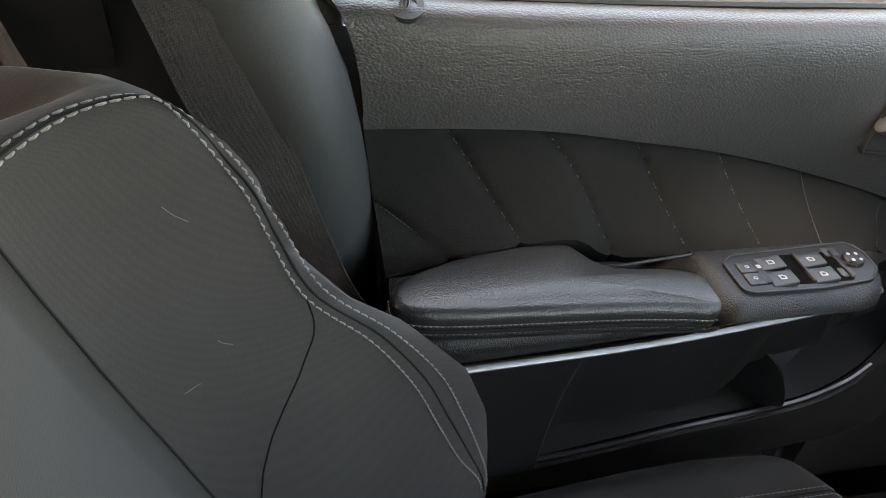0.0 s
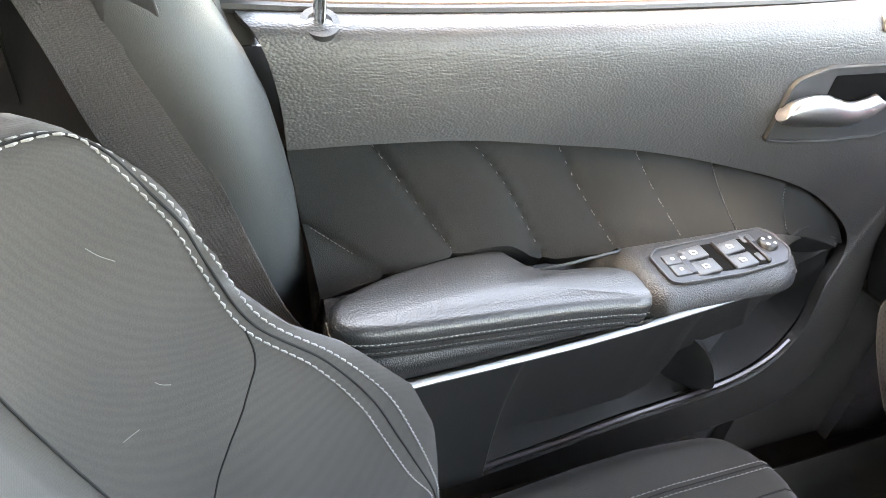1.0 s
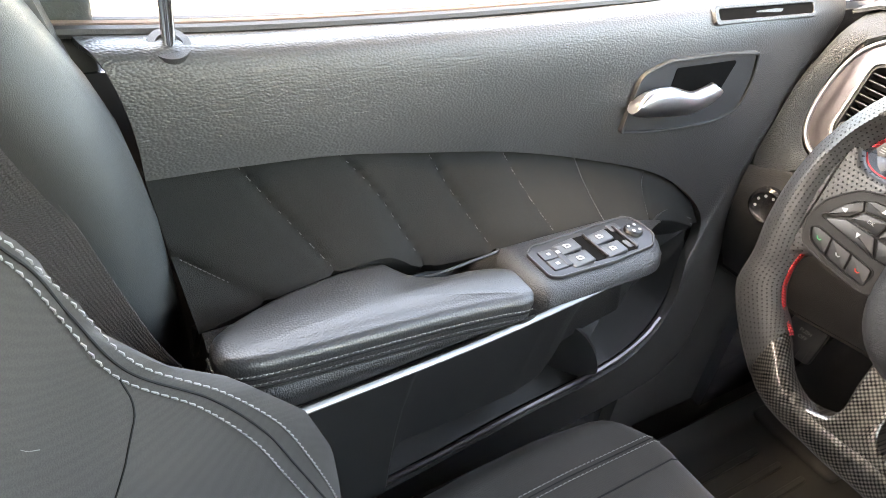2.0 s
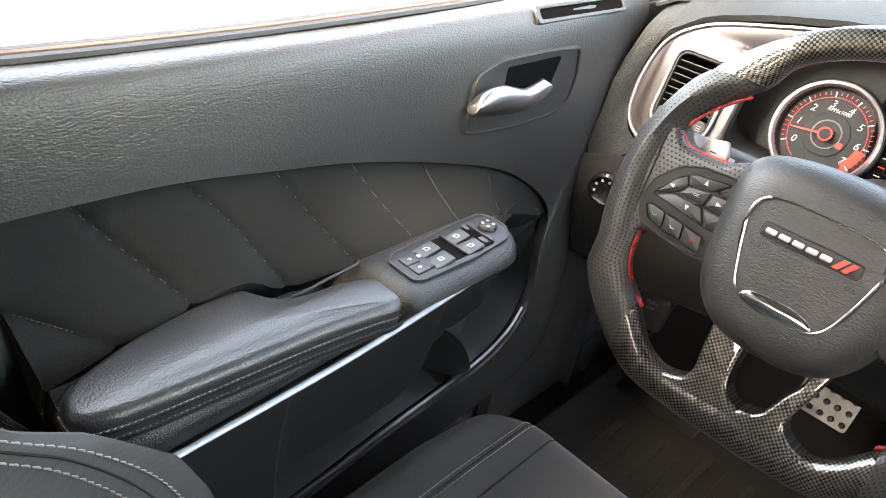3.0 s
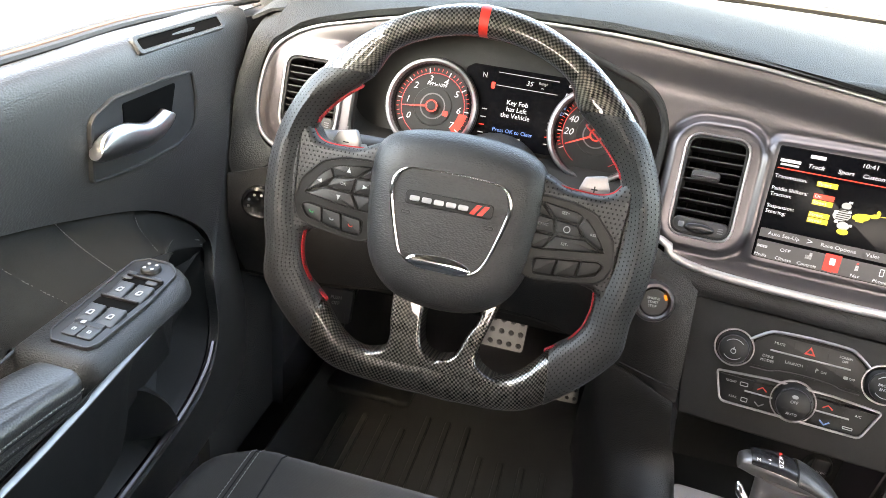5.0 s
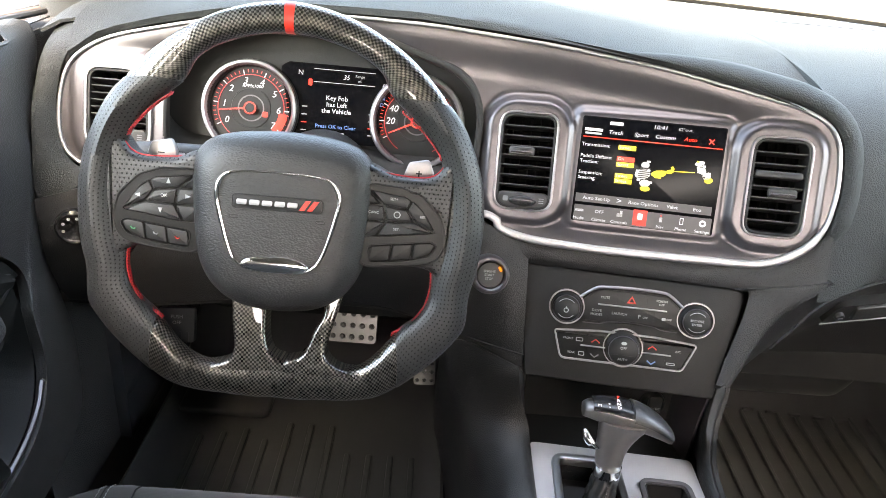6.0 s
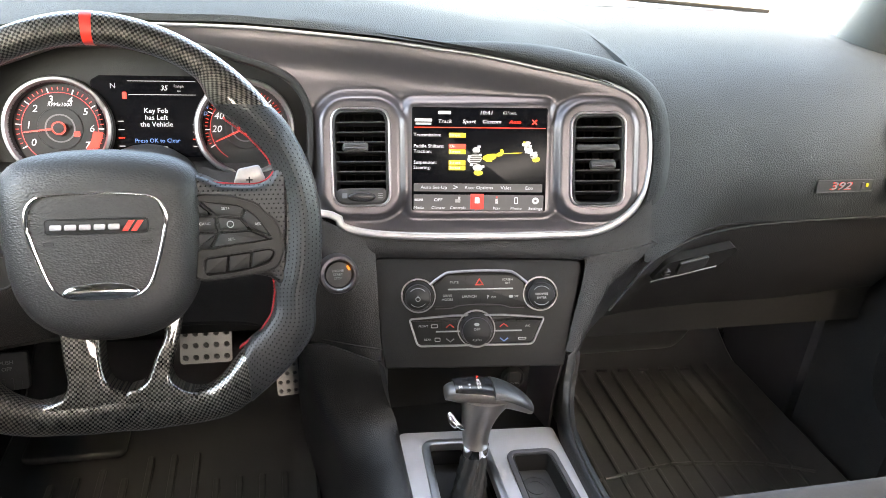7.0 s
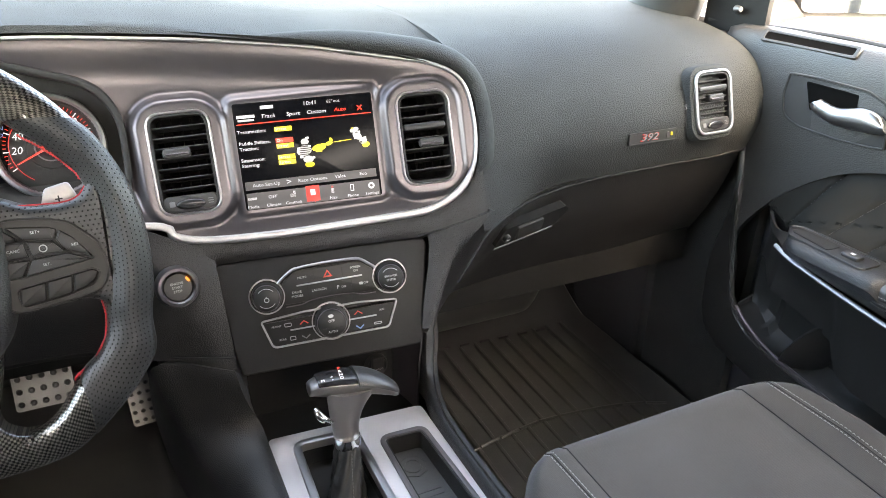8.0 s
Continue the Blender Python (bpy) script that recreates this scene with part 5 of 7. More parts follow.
def bar(name, x, y, w, h, mat, r=.0005, lift=.0002):
    return part(name, prism(rect(w, h, r, 2, x, y), 0, lift).move(ST), mat, gl_)


M_LITKEY = glow("dark lit key", (0.10, 0.10, 0.11), 0.0050)
M_KEYRED = glow("red lit key", (0.75, 0.03, 0.02), 0.0300)
bar("status_bar", -.045, .0585, .016, .0040, G_WHITE)
put("10:41", .008, .0585, .0070, G_WHITE, slant=.1)
put("62°out.", .038, .0585, .0052, G_GREY)
bar("name_tab", -.072, .0490, .022, .0035, G_WHITE)
bar("name_tab", -.072, .0445, .020, .0025, G_GREY)
for t, x, mat in (("Track", -.045, G_WHITE), ("Sport", -.014, G_WHITE), ("Custom", .015, G_WHITE), ("Auto", .045, G_RED)):
    put(t, x, .0475, .0066, mat, slant=.2)
for a in (45, -45):
    part("close_cross", prism(rect(.0085, .0015, .0003, 1), 0, .0003).move(ST @ Matrix.Translation((.070, .0475, 0)) @ Matrix.Rotation(radians(a), 4, "Z")), G_RED, gl_)
bar("red_rule", 0, .0400, .168, .0010, G_RED)
for t, y, v, mat in (("Transmission:", .0305, "Street", G_YELLOW), ("Paddle Shifters:", .0165, "On", G_RED), ("Traction:", .0098, "Street", G_YELLOW), ("Suspension:", -.0040, "Street", G_YELLOW), ("Steering:", -.0105, "Street", G_YELLOW)):
    put(t, -.0845, y, .0060, G_WHITE, "LEFT", width=1.05)
    bar("value_box", -.0285, y, .0215, .0058, mat, lift=.00015)
    put(v, -.0385, y, .0050, G_WHITE, "LEFT")
# drawn chassis: grey engine and axle lumps, yellow drive train
for x, y, w, h, mat, a in ((-.006, .001, .019, .013, G_GREY, 8), (-.004, .012, .010, .008, G_GREY, 0), (-.002, -.010, .013, .009, G_GREY, 0), (-.001, -.0165, .012, .007, G_YELLOW, 0), (.013, .003, .018, .0085, G_YELLOW, 8), (.026, .007, .010, .005, G_YELLOW, 14), (.029, .011, .004, .006, G_YELLOW, 20),
                           (.043, .0085, .026, .0012, G_YELLOW, 3), (.060, .0205, .012, .006, G_GREY, 15), (.063, .013, .013, .009, G_GREY, -40), (.070, .006, .010, .009, G_GREY, 10), (.073, .001, .010, .007, G_YELLOW, 10)):
    part("chassis_drawing", prism(disc(w / 2, 14, 0, 0, h / 2), 0, .0003).move(ST @ Matrix.Translation((x, y, 0)) @ Matrix.Rotation(radians(a), 4, "Z")), mat, gl_)
for k in range(6):
    part("chassis_drawing", prism(rect(.015 - .0012 * abs(k - 2.5), .0011, .0003, 1, -.0055 + .0004 * k, -.0035 + .0024 * k), .0002, .0004).move(ST), M_DARK, gl_)
for x, y, w, h, mat in ((-.0125, .004, .004, .003, G_WHITE), (.001, .006, .0035, .0025, G_WHITE), (-.010, -.0065, .004, .003, G_WHITE), (.005, -.0085, .0035, .003, G_GREY), (-.0005, .0165, .004, .0025, G_WHITE), (.0125, -.0015, .008, .0018, G_YELLOW), (.0185, .0065, .006, .0022, G_YELLOW), (.0655, .0175, .0035, .0025, G_WHITE), (.0605, .010, .004, .0022, G_WHITE), (.0725, .0095, .0035, .0025, G_WHITE), (.0575, .0225, .003, .002, G_YELLOW), (.067, .0045, .003, .002, M_DARK), (.0625, .0165, .004, .001, M_DARK)):
    part("chassis_drawing", prism(rect(w, h, .0006, 2, x, y), .0003, .0005).move(ST), mat, gl_)
bar("key_strip", -.001, -.0355, .166, .0105, M_LITKEY)
for t, x in (("Auto Set-Up", -.058), ("Race Options", .000), ("Valet", .035), ("Eco", .065)):
    put(t, x, -.0355, .0058, G_WHITE)
put(">", -.030, -.0355, .0105, G_WHITE)
bar("dock", 0, -.0545, .168, .0200, M_LITKEY)
bar("active_key", -.002, -.0530, .017, .0195, M_KEYRED, lift=.00025)
for k, t in enumerate(("Media", "Climate", "Controls", "Apps", "Nav", "Phone", "Settings")):
    x = -.0775 + .0252 * k
    put(t, x, -.0615, .0050, G_RED if k == 3 else G_WHITE, slant=.1)
    if k == 0:
        bar("key_icon", x, -.0515, .011, .0030, G_WHITE)
    elif k == 1:
        put("OFF", x, -.0515, .0056, G_WHITE)
    elif k == 2:
        bar("key_icon", x, -.0525, .007, .0045, G_GREY)
        bar("key_icon", x + .002, -.0490, .003, .0040, G_WHITE)
    elif k == 3:
        bar("key_icon", x, -.0515, .006, .0075, G_WHITE, .001, .0004)
    elif k == 4:
        bar("key_icon", x, -.0525, .0035, .0060, G_WHITE)
        bar("key_icon", x, -.0475, .0025, .0025, G_RED)
    elif k == 5:
        part("key_icon", frame_ring(rect(.0045, .0085, .0008, 2, x, -.0515), rect(.0030, .0065, .0004, 2, x, -.0515), 0, .0003).move(ST), G_WHITE, gl_)
    else:
        part("key_icon", frame_ring(disc(.0042, 16, x, -.0515), disc(.0018, 16, x, -.0515), 0, .0003).move(ST), G_WHITE, gl_)


# ---------------------------------------------------------------- climate and audio panel
CP = STACK
panel = thing("control_panel", CP.translation, "matt black climate and audio control panel with three round knobs", "control panel")
pan_out = round_poly([(-.117, -.085, .004), (.102, -.085, .004), (.1085, -.050, .03), (.1265, .046, .012), (-.130, .053, .012), (-.1225, -.045, .03)], .012, 6)
face_ = part("panel_face", prism(pan_out, -.03, -.002, .003, 3).move(CP), M_DARK, panel, "matt black panel face")


def knob(x, y, r, h, label):
    m = CP @ Matrix.Translation((x, y, -.002))
    k = part("knob", lathe([(0, h), (r * .70, h), (r * .78, h - .001), (r * .80, h - .0035), (r * .86, h - .0045), (r * .93, h * .35), (r * .97, .0), (r, -.002)], 40).move(m), M_KEY, panel, label)
    part("knob_rim", lathe([(r * .78, h - .0012), (r * .815, h - .0006), (r * .835, h - .003), (r * .80, h - .004), (r * .78, h - .0012)], 40).move(m), M_GRAPH, k)
    part("knob_base", lathe([(r * 1.02, .0), (r * 1.05, .003), (r * 1.10, .003), (r * 1.13, -.001), (r * 1.02, -.001)], 40).move(m), M_VENTRIM, k, "grey base ring")
    return k, m @ Matrix.Translation((0, 0, h))


k1, m1_ = knob(-.0742, .0052, .0190, .016, "round volume knob")
k2, m2_ = knob(.0735, .0055, .0190, .016, "round browse knob")
k3, m3_ = knob(-.0045, -.0365, .0210, .020, "round blower knob")
part("power_icon", frame_ring(disc(.0030, 16, 0, -.002), disc(.0022, 16, 0, -.002), 0, .0003).move(m1_), M_PRINT, k1)
part("power_icon", prism(rect(.0009, .0030, .0003, 1, 0, .001), 0, .0003).move(m1_), M_PRINT, k1)
for a0 in (40, 220):
    part("arc_mark", lathe([(.0110, 0), (.0110, .0003), (.0116, .0003), (.0116, 0)], 12, radians(a0), radians(a0 + 100)).move(m1_), M_PRINT, k1)
    part("arc_mark", lathe([(.0110, 0), (.0110, .0003), (.0116, .0003), (.0116, 0)], 12, radians(a0), radians(a0 + 100)).move(m2_), M_PRINT, k2)
lettering("knob_text", "BROWSE", .0038, m2_ @ Matrix.Translation((0, .0018, .0001)), M_PRINT, k2)
lettering("knob_text", "ENTER", .0038, m2_ @ Matrix.Translation((0, -.0028, .0001)), M_PRINT, k2)
lettering("knob_text", "OFF", .0044, m3_ @ Matrix.Translation((0, .0030, .0001)), M_PRINT, k3)
lettering("knob_text", "AUTO", .0040, m3_ @ Matrix.Translation((0, -.0100, .0001)), M_PRINT, k3)
part("fan_icon", prism(disc(.0035, 6, 0, .0090, .0022), 0, .0003).move(m3_), M_PRINT, k3)
part("knob_split", prism(rect(.029, .0006, .0002, 1, 0, -.0055), 0, .0003).move(m3_), M_DARK, k3)
# upper key field between the knobs and lower field round the blower knob
uo = round_poly([(-.063, -.010), (-.056, .019), (-.040, .033), (.040, .032), (.055, .020), (.063, -.010)], .004, 4)
f1 = part("upper_keys", prism(inset(uo, .002), -.004, .0002, .001).move(CP), M_KEY, panel, "black key field")
part("key_trim", tube([CP @ Vector((x, y, .0005)) for x, y in smooth_curve([(-.0600, .0185), (-.054, .0235), (-.043, .0310), (-.034, .0335), (0, .0350), (.033, .0340), (.042, .0315), (.052, .0240), (.0580, .0190)], 50)], .0017, 8), M_SATIN, panel, "satin silver line over the keys")
part("key_bar", prism(rect(.079, .0017, .0006, 2, .0013, .0126), .0, .0020, .0005).move(CP), M_SATIN, f1)
part("key_edge", tube([CP @ Vector((x, y, .0004)) for x, y in smooth_curve([(-.054, -.011), (-.035, -.0105), (-.024, -.0075), (0, -.0060), (.026, -.0075), (.037, -.0105), (.054, -.011)], 40)], .0006, 6), M_GRAPH, f1)
for t, x, y, sz in (("MUTE", -.0304, .0212, .0042), ("SCREEN", .034, .0235, .0036), ("OFF", .034, .0193, .0036), ("DRIVE", -.039, .0048, .0042), ("MODES", -.039, .0001, .0042), ("LAUNCH", -.0125, .0036, .0044)):
    lettering("key_text", t, sz, CP @ Matrix.Translation((x, y, .0005)), M_PRINT, f1)
lettering("key_text", "P", .0062, CP @ Matrix.Translation((.0102, .0026, .0005)), M_PRINT, f1)
lettering("key_text", "OFF", .0034, CP @ Matrix.Translation((.0170, .0022, .0005)), M_PRINT, f1)
lettering("key_text", "OFF", .0034, CP @ Matrix.Translation((.0440, .0028, .0005)), M_PRINT, f1)
part("key_icon", prism(rect(.0045, .0032, .001, 2, .0380, .0030), .0002, .0007).move(CP), M_PRINT, f1)
part("hazard_triangle", frame_ring([(-.0056, .0172), (.0056, .0172), (0, .0262)], [(-.0030, .0188), (.0030, .0188), (0, .0236)], .0002, .0010).move(CP), M_PRINTRED, f1, "red hazard triangle")
for x, y in ((-.0165, .0220), (.0175, .0220), (-.026, .0015), (.001, .0030), (.027, .0015)):
    part("key_split", prism(rect(.0007, .015, .0002, 1, x, y), .0001, .0005).move(CP), M_DARK, f1)
lo_ = round_poly([(-.0765, -.0570, .008), (.0640, -.0560, .008), (.0785, -.0235, .003), (.030, -.0195, .02), (-.034, -.0195, .02), (-.0860, -.0235, .003)], .005, 5)
f2 = part("lower_keys", prism(inset(lo_, .002), -.004, .0002, .001).move(CP), M_KEY, panel, "black climate keys")
part("lower_trim", frame_ring(inset(lo_, -.0009), inset(lo_, .0011), -.002, .0016, .0006).move(CP), M_SATIN, panel, "satin silver outline of the climate keys")
for x, w, xa in ((-.0392, .029, -.0365), (.0337, .034, .0290)):
    part("key_bar", prism(rect(w, .0017, .0005, 2, x, -.0389), .0, .0018, .0005).move(CP), M_SATIN, f2)
    for yy, sg, mt in ((-.0322, 1, M_PRINTRED), (-.0498, -1, G_BLUE if x > 0 else M_PRINTDIM)):
        part("arrow", tube([CP @ Vector((xa - .0048, yy - .0019 * sg, .0006)), CP @ Vector((xa, yy + .0019 * sg, .0006)), CP @ Vector((xa + .0048, yy - .0019 * sg, .0006))], .0008, 5), mt, f2)
for t, x, y in (("FRONT", -.0690, -.0322), ("REAR", -.0640, -.0488), ("A/C", .0580, -.0334)):
    lettering("key_text", t, .0036, CP @ Matrix.Translation((x, y, .0005)), M_PRINT, f2)
for x, y, w, h in ((-.0555, -.0322, .0085, .0046), (-.0520, -.0490, .0070, .0050), (.0511, -.0488, .0100, .0030)):
    part("key_icon", frame_ring(rect(w, h, .0012, 3, x, y), rect(w - .0016, h - .0016, .0006, 3, x, y), .0002, .0008).move(CP), M_PRINT, f2)
for x in (-.0465, .0445):
    part("key_split", prism(rect(.0007, .030, .0002, 1, x, -.0395), .0001, .0005).move(CP), M_DARK, f2)

# start button
SB = axes((-.1712, .1495, .4825), (1, .06, 0), (0, .33, .94))
start = thing("start_button", SB.translation, "round black engine start button with silver ring", "button")
part("ring", lathe([(.0165, .004), (.0185, .0065), (.0215, .006), (.0235, .002), (.0240, -.012), (.0165, -.004)], 44).move(SB), M_GRAPH, start, "satin grey ring")
bt = part("cap", lathe([(0, .0035), (.0150, .0035), (.0162, .0015), (.0165, -.01)], 36).move(SB), M_KEY, start, "black button cap")
for k, t in enumerate(("ENGINE", "START", "STOP")):
    lettering("button_text", t, .0040, SB @ Matrix.Translation((-.001, .0045 - .0045 * k, .0037)), M_PRINT, bt)
part("lamp", prism(rect(.0030, .0062, .0006, 2), .0034, .0040).move(SB @ Matrix.Translation((.0115, .0075, 0)) @ Matrix.Rotation(radians(-55), 4, "Z") @ Matrix.Rotation(radians(55 + 30), 4, "Z")), G_ORANGE, bt, "lit orange lamp")
part("mode_mark", prism(rect(.0075, .0026, .0008, 2, 0, -.0185), .0052, .0062).move(SB), M_PRINT, start)

# light switch by the door
LS = axes((-.660, .158, .497), (.97, .24, 0), (0, .04, 1))
ls = thing("light_switch", LS.translation, "round black headlight switch with pale symbols", "switch")
part("collar", lathe([(0, .004), (.016, .004), (.0185, .006), (.0215, .003), (.0225, -.01)], 36).move(LS), M_PIANO, ls)
for k in range(4):
    a = radians(70 + 42 * k)
    part("symbol", prism(disc(.0018, 8, .0125 * math.cos(a), .0125 * math.sin(a)), .004, .0046).move(LS), M_PRINT, ls)

# badge on the passenger side
BD = axes((.4845, .1405, .5850), (1, .015, .0), (0, .12, 1))
badge = thing("dash_badge", BD.translation, "small dark badge plate with red-edged silver number", "badge")
part("plate", frame_ring(round_poly([(-.044, -.0085), (.043, -.0085), (.043, .0085), (-.044, .0085)], .003, 4), round_poly([(-.0425, -.007), (.0415, -.007), (.0415, .007), (-.0425, .007)], .0025, 4), -.004, .0016).add(prism(rect(.084, .0145, .002, 3), -.004, .0006)).move(BD), M_PLASTIC, badge)
lettering("badge_number", "392", .0150, BD @ Matrix.Translation((-.0085, 0, .0008)), M_PRINTRED, badge, depth=.0008, slant=.25, width=1.5)
lettering("badge_front", "392", .0135, BD @ Matrix.Translation((-.0082, .0004, .0018)), M_SATIN, badge, depth=.0003, slant=.25, width=1.5)
part("block", prism(rect(.0050, .0085, .001, 2, .0265, 0), .0004, .0018).move(BD), M_GRAPH, badge)
part("block", prism(rect(.0030, .0050, .001, 2, .0330, .001), .0004, .0020).move(BD), G_YELLOW, badge)
lettering("airbag_text", "SRS", .0105, axes((.548, .1450, .6205), (1, .03, 0), (0, .22, 1)), M_PRINTDIM, dash, width=1.3)


# ---------------------------------------------------------------- steering wheel
WT = radians(17)
WHEEL = axes((-.385, .010, .620), (1, 0, 0), (0, math.sin(WT), math.cos(WT)))
wheel = thing("steering_wheel", (-.385, .010, .620), "flat-bottomed carbon and perforated leather steering wheel with red stitching", "steering wheel")
R_OUT = [(90, .1765), (75, .1750), (62, .1738), (50, .1742), (40, .1755), (33, .1785), (22, .1802), (10, .1835), (0, .1852), (-8, .1870), (-18, .1908), (-23, .1925), (-28, .2005), (-31, .2068), (-34, .2072), (-40, .2068), (-47, .2066), (-56, .2085), (-62, .2070), (-68, .2030), (-76, .1955), (-90, .1905)]
R_IN = [(90, .1490), (75, .1488), (62, .1488), (55, .1470), (50, .1430), (46, .1395), (40, .1372), (34, .1415), (27, .1463), (21, .1505), (10, .1500), (0, .1490), (-14, .1480), (-21, .1507), (-26, .1580), (-33, .1645), (-40, .1652), (-47, .1615), (-55, .1645), (-61, .1725), (-67, .1715), (-78, .1620), (-90, .1560)]


def rad(table, deg):
    a = (deg + 180) % 360 - 180
    if a > 90:
        a = 180 - a
    if a < -90:
        a = -180 - a
    xs_, ys_ = [t[0] for t in table][::-1], [t[1] for t in table][::-1]
    return float(np.interp(a, xs_, ys_))


JOINTS = ((40.2, 1, -6.3), (139.8, -1, -6.3), (-51.2, 1, -4.8), (231.2, -1, -4.8))


def rim_rows(a0, a1, n, swell=1.0, grip=False):
    """Cross sections of the rim; near a joint they lean so that the joint runs slantwise."""
    rows, arc, last, arcs = [], 0.0, None, []
    for i in range(n + 1):
        a = a0 + (a1 - a0) * i / n
        ro = sum(rad(R_OUT, a + d) for d in (-2, -1, 0, 1, 2)) / 5
        ri = sum(rad(R_IN, a + d) for d in (-3, -1.5, 0, 1.5, 3)) / 5
        c, h = (ro + ri) / 2, (ro - ri) / 2 * swell
        th = (.0138 + .10 * (h - .0145)) * swell
        b = (a + 90) % 360 - 90
        b = 180 - b if b > 90 else b
        crease = steep((b + 40) / 25) * steep((44 - b) / 20) if grip else 0.0
        ring = []
        for j in range(28):
            g = 2 * math.pi * j / 28
            cg, sg = math.cos(g), math.sin(g)
            cg = math.copysign(abs(cg) ** .80, cg)
            sg = math.copysign(abs(sg) ** .80, sg)
            lean = 0.0
            for end_, way_, amp in JOINTS:
                lean += way_ * amp * cg * max(0.0, 1 - abs((a - end_ + 180) % 360 - 180) / 16)
            ca, sa = math.cos(radians(a + lean)), math.sin(radians(a + lean))
            z = th * sg
            if sg > 0:
                z += crease * (.0050 * math.exp(-((cg - .10) / .28) ** 2) - .0040 * math.exp(-((cg + .75) / .35) ** 2))
            ring.append(Vector(((c + h * cg) * ca, (c + h * cg) * sa, z)))
        p = Vector((c * math.cos(radians(a)), c * math.sin(radians(a)), 0))
        arc += (p - last).length if last else 0
        last = p
        arcs.append(arc)
        rows.append(ring)
    return rows, arcs


def rim_part(name, a0, a1, n, material, label, swell=1.0, cap=True, grip=False):
    rows, arcs = rim_rows(a0, a1, n, swell, grip)
    rows = [r + [r[0]] for r in rows]
    around = []
    for r in rows:
        c = [0.0]
        for p, q in zip(r, r[1:]):
            c.append(c[-1] + (q - p).length)
        around.append(c)
    g = Geo().grid(rows, uv=lambda i, j: (arcs[i], around[i][j]))
    if cap:
        k = len(rows[0])
        g.f.append([j for j in range(k - 1)][::-1])
        g.f.append([(len(rows) - 1) * k + j for j in range(k - 1)])
    g.f = [f[::-1] for f in g.f]
    return part(name, g.move(WHEEL), material, wheel, label, 60)


carbon_top = rim_part("rim_top", 40.2, 139.8, 80, M_CARBON, "glossy carbon upper rim")
rim_part("rim_grip", 139.8, 231.2, 90, M_PERF, "perforated black leather grip", 1.035, grip=True)
rim_part("rim_grip", -51.2, 40.2, 90, M_PERF, "perforated black leather grip", 1.035, grip=True)
rim_part("rim_bottom", 231.2, 308.8, 70, M_CARBON, "glossy carbon flat lower rim")
rows, _ = rim_rows(88.6, 91.6, 4, 1.012)
part("centre_band", Geo().grid(rows, close_v=True, cap=True).move(WHEEL), M_RED, carbon_top, "red centre band")
# red cross stitching along the inside of the grips
for a0, a1 in ((139, 161), (198, 228), (-48, -18), (19, 41)):
    g = Geo()
    k = int(abs(a1 - a0) / .95)
    for i in range(k):
        a = a0 + (a1 - a0) * (i + .5) / k
        for sgn in (-1, 1):
            pts = []
            for q in (-1, 0, 1):
                aa = radians(a + sgn * q * .42)
                ri = rad(R_IN, math.degrees(aa)) - .0012
                pts.append(Vector(((ri + .0008 * abs(q)) * math.cos(aa), (ri + .0008 * abs(q)) * math.sin(aa), .0034 * q + .0012)))
            g.add(tube(pts, .00072, 5))
    part("red_stitching", g.move(WHEEL), M_REDTHREAD, wheel, "red cross stitching")


def flat_uv(g):
    g.uv = {i: (p.x, p.y) for i, p in enumerate(g.v)}
    return g


# lower carbon spokes, rising from under the hub to the flat rim
def rise(g):
    for v in g.v:
        v.z -= .016 * min(max((v.y + .160) / .075, 0), 1) ** 1.3
    return g


SPOKES = ([(-.050, -.075), (-.0455, -.096), (-.0425, -.123), (-.0395, -.143), (-.047, -.156), (-.072, -.161), (-.100, -.149), (-.110, -.160), (-.060, -.179), (.004, -.181), (.010, -.154), (-.002, -.148), (-.0085, -.138), (-.011, -.122), (-.0117, -.103), (-.014, -.075)],
          [(.038, -.075), (.0425, -.103), (.0345, -.122), (.027, -.142), (.020, -.149), (.008, -.154), (.006, -.181), (.064, -.179), (.112, -.160), (.102, -.148), (.073, -.158), (.053, -.152), (.0465, -.139), (.052, -.115), (.058, -.092), (.063, -.075)])
for pts in SPOKES:
    out = smooth_curve(pts, 90, closed=True)
    part("lower_spoke", flat_uv(rise(prism(out, -.014, .0110, .0038, 5))).move(WHEEL), M_CARBON, wheel, "glossy carbon lower spoke", 50)

# side spokes: leather that runs from the grip over the top of the button pod to the hub
for sgn in (-1, 1):
    pts = [(.068, .036), (.100, .0315), (.126, .0305), (.1385, .0345), (.1465, .045), (.158, .052), (.168, .020), (.168, -.035), (.158, -.062), (.148, -.066), (.138, -.054), (.110, -.050), (.068, -.048)]
    g = prism(smooth_curve([(sgn * x, y) for x, y in pts], 80, closed=True), -.020, .0105, .0075, 6)
    part("side_spoke", flat_uv(g).move(WHEEL), M_PERF, wheel, "perforated leather covered spoke", 60)
    part("spoke_edge", tube([WHEEL @ Vector((sgn * x, y, .002)) for x, y in smooth_curve([(.082, .0352), (.100, .0327), (.126, .0317), (.138, .0355), (.1445, .043)], 30)], .0007, 6), M_REDTHREAD, wheel, "red piping over the spoke")

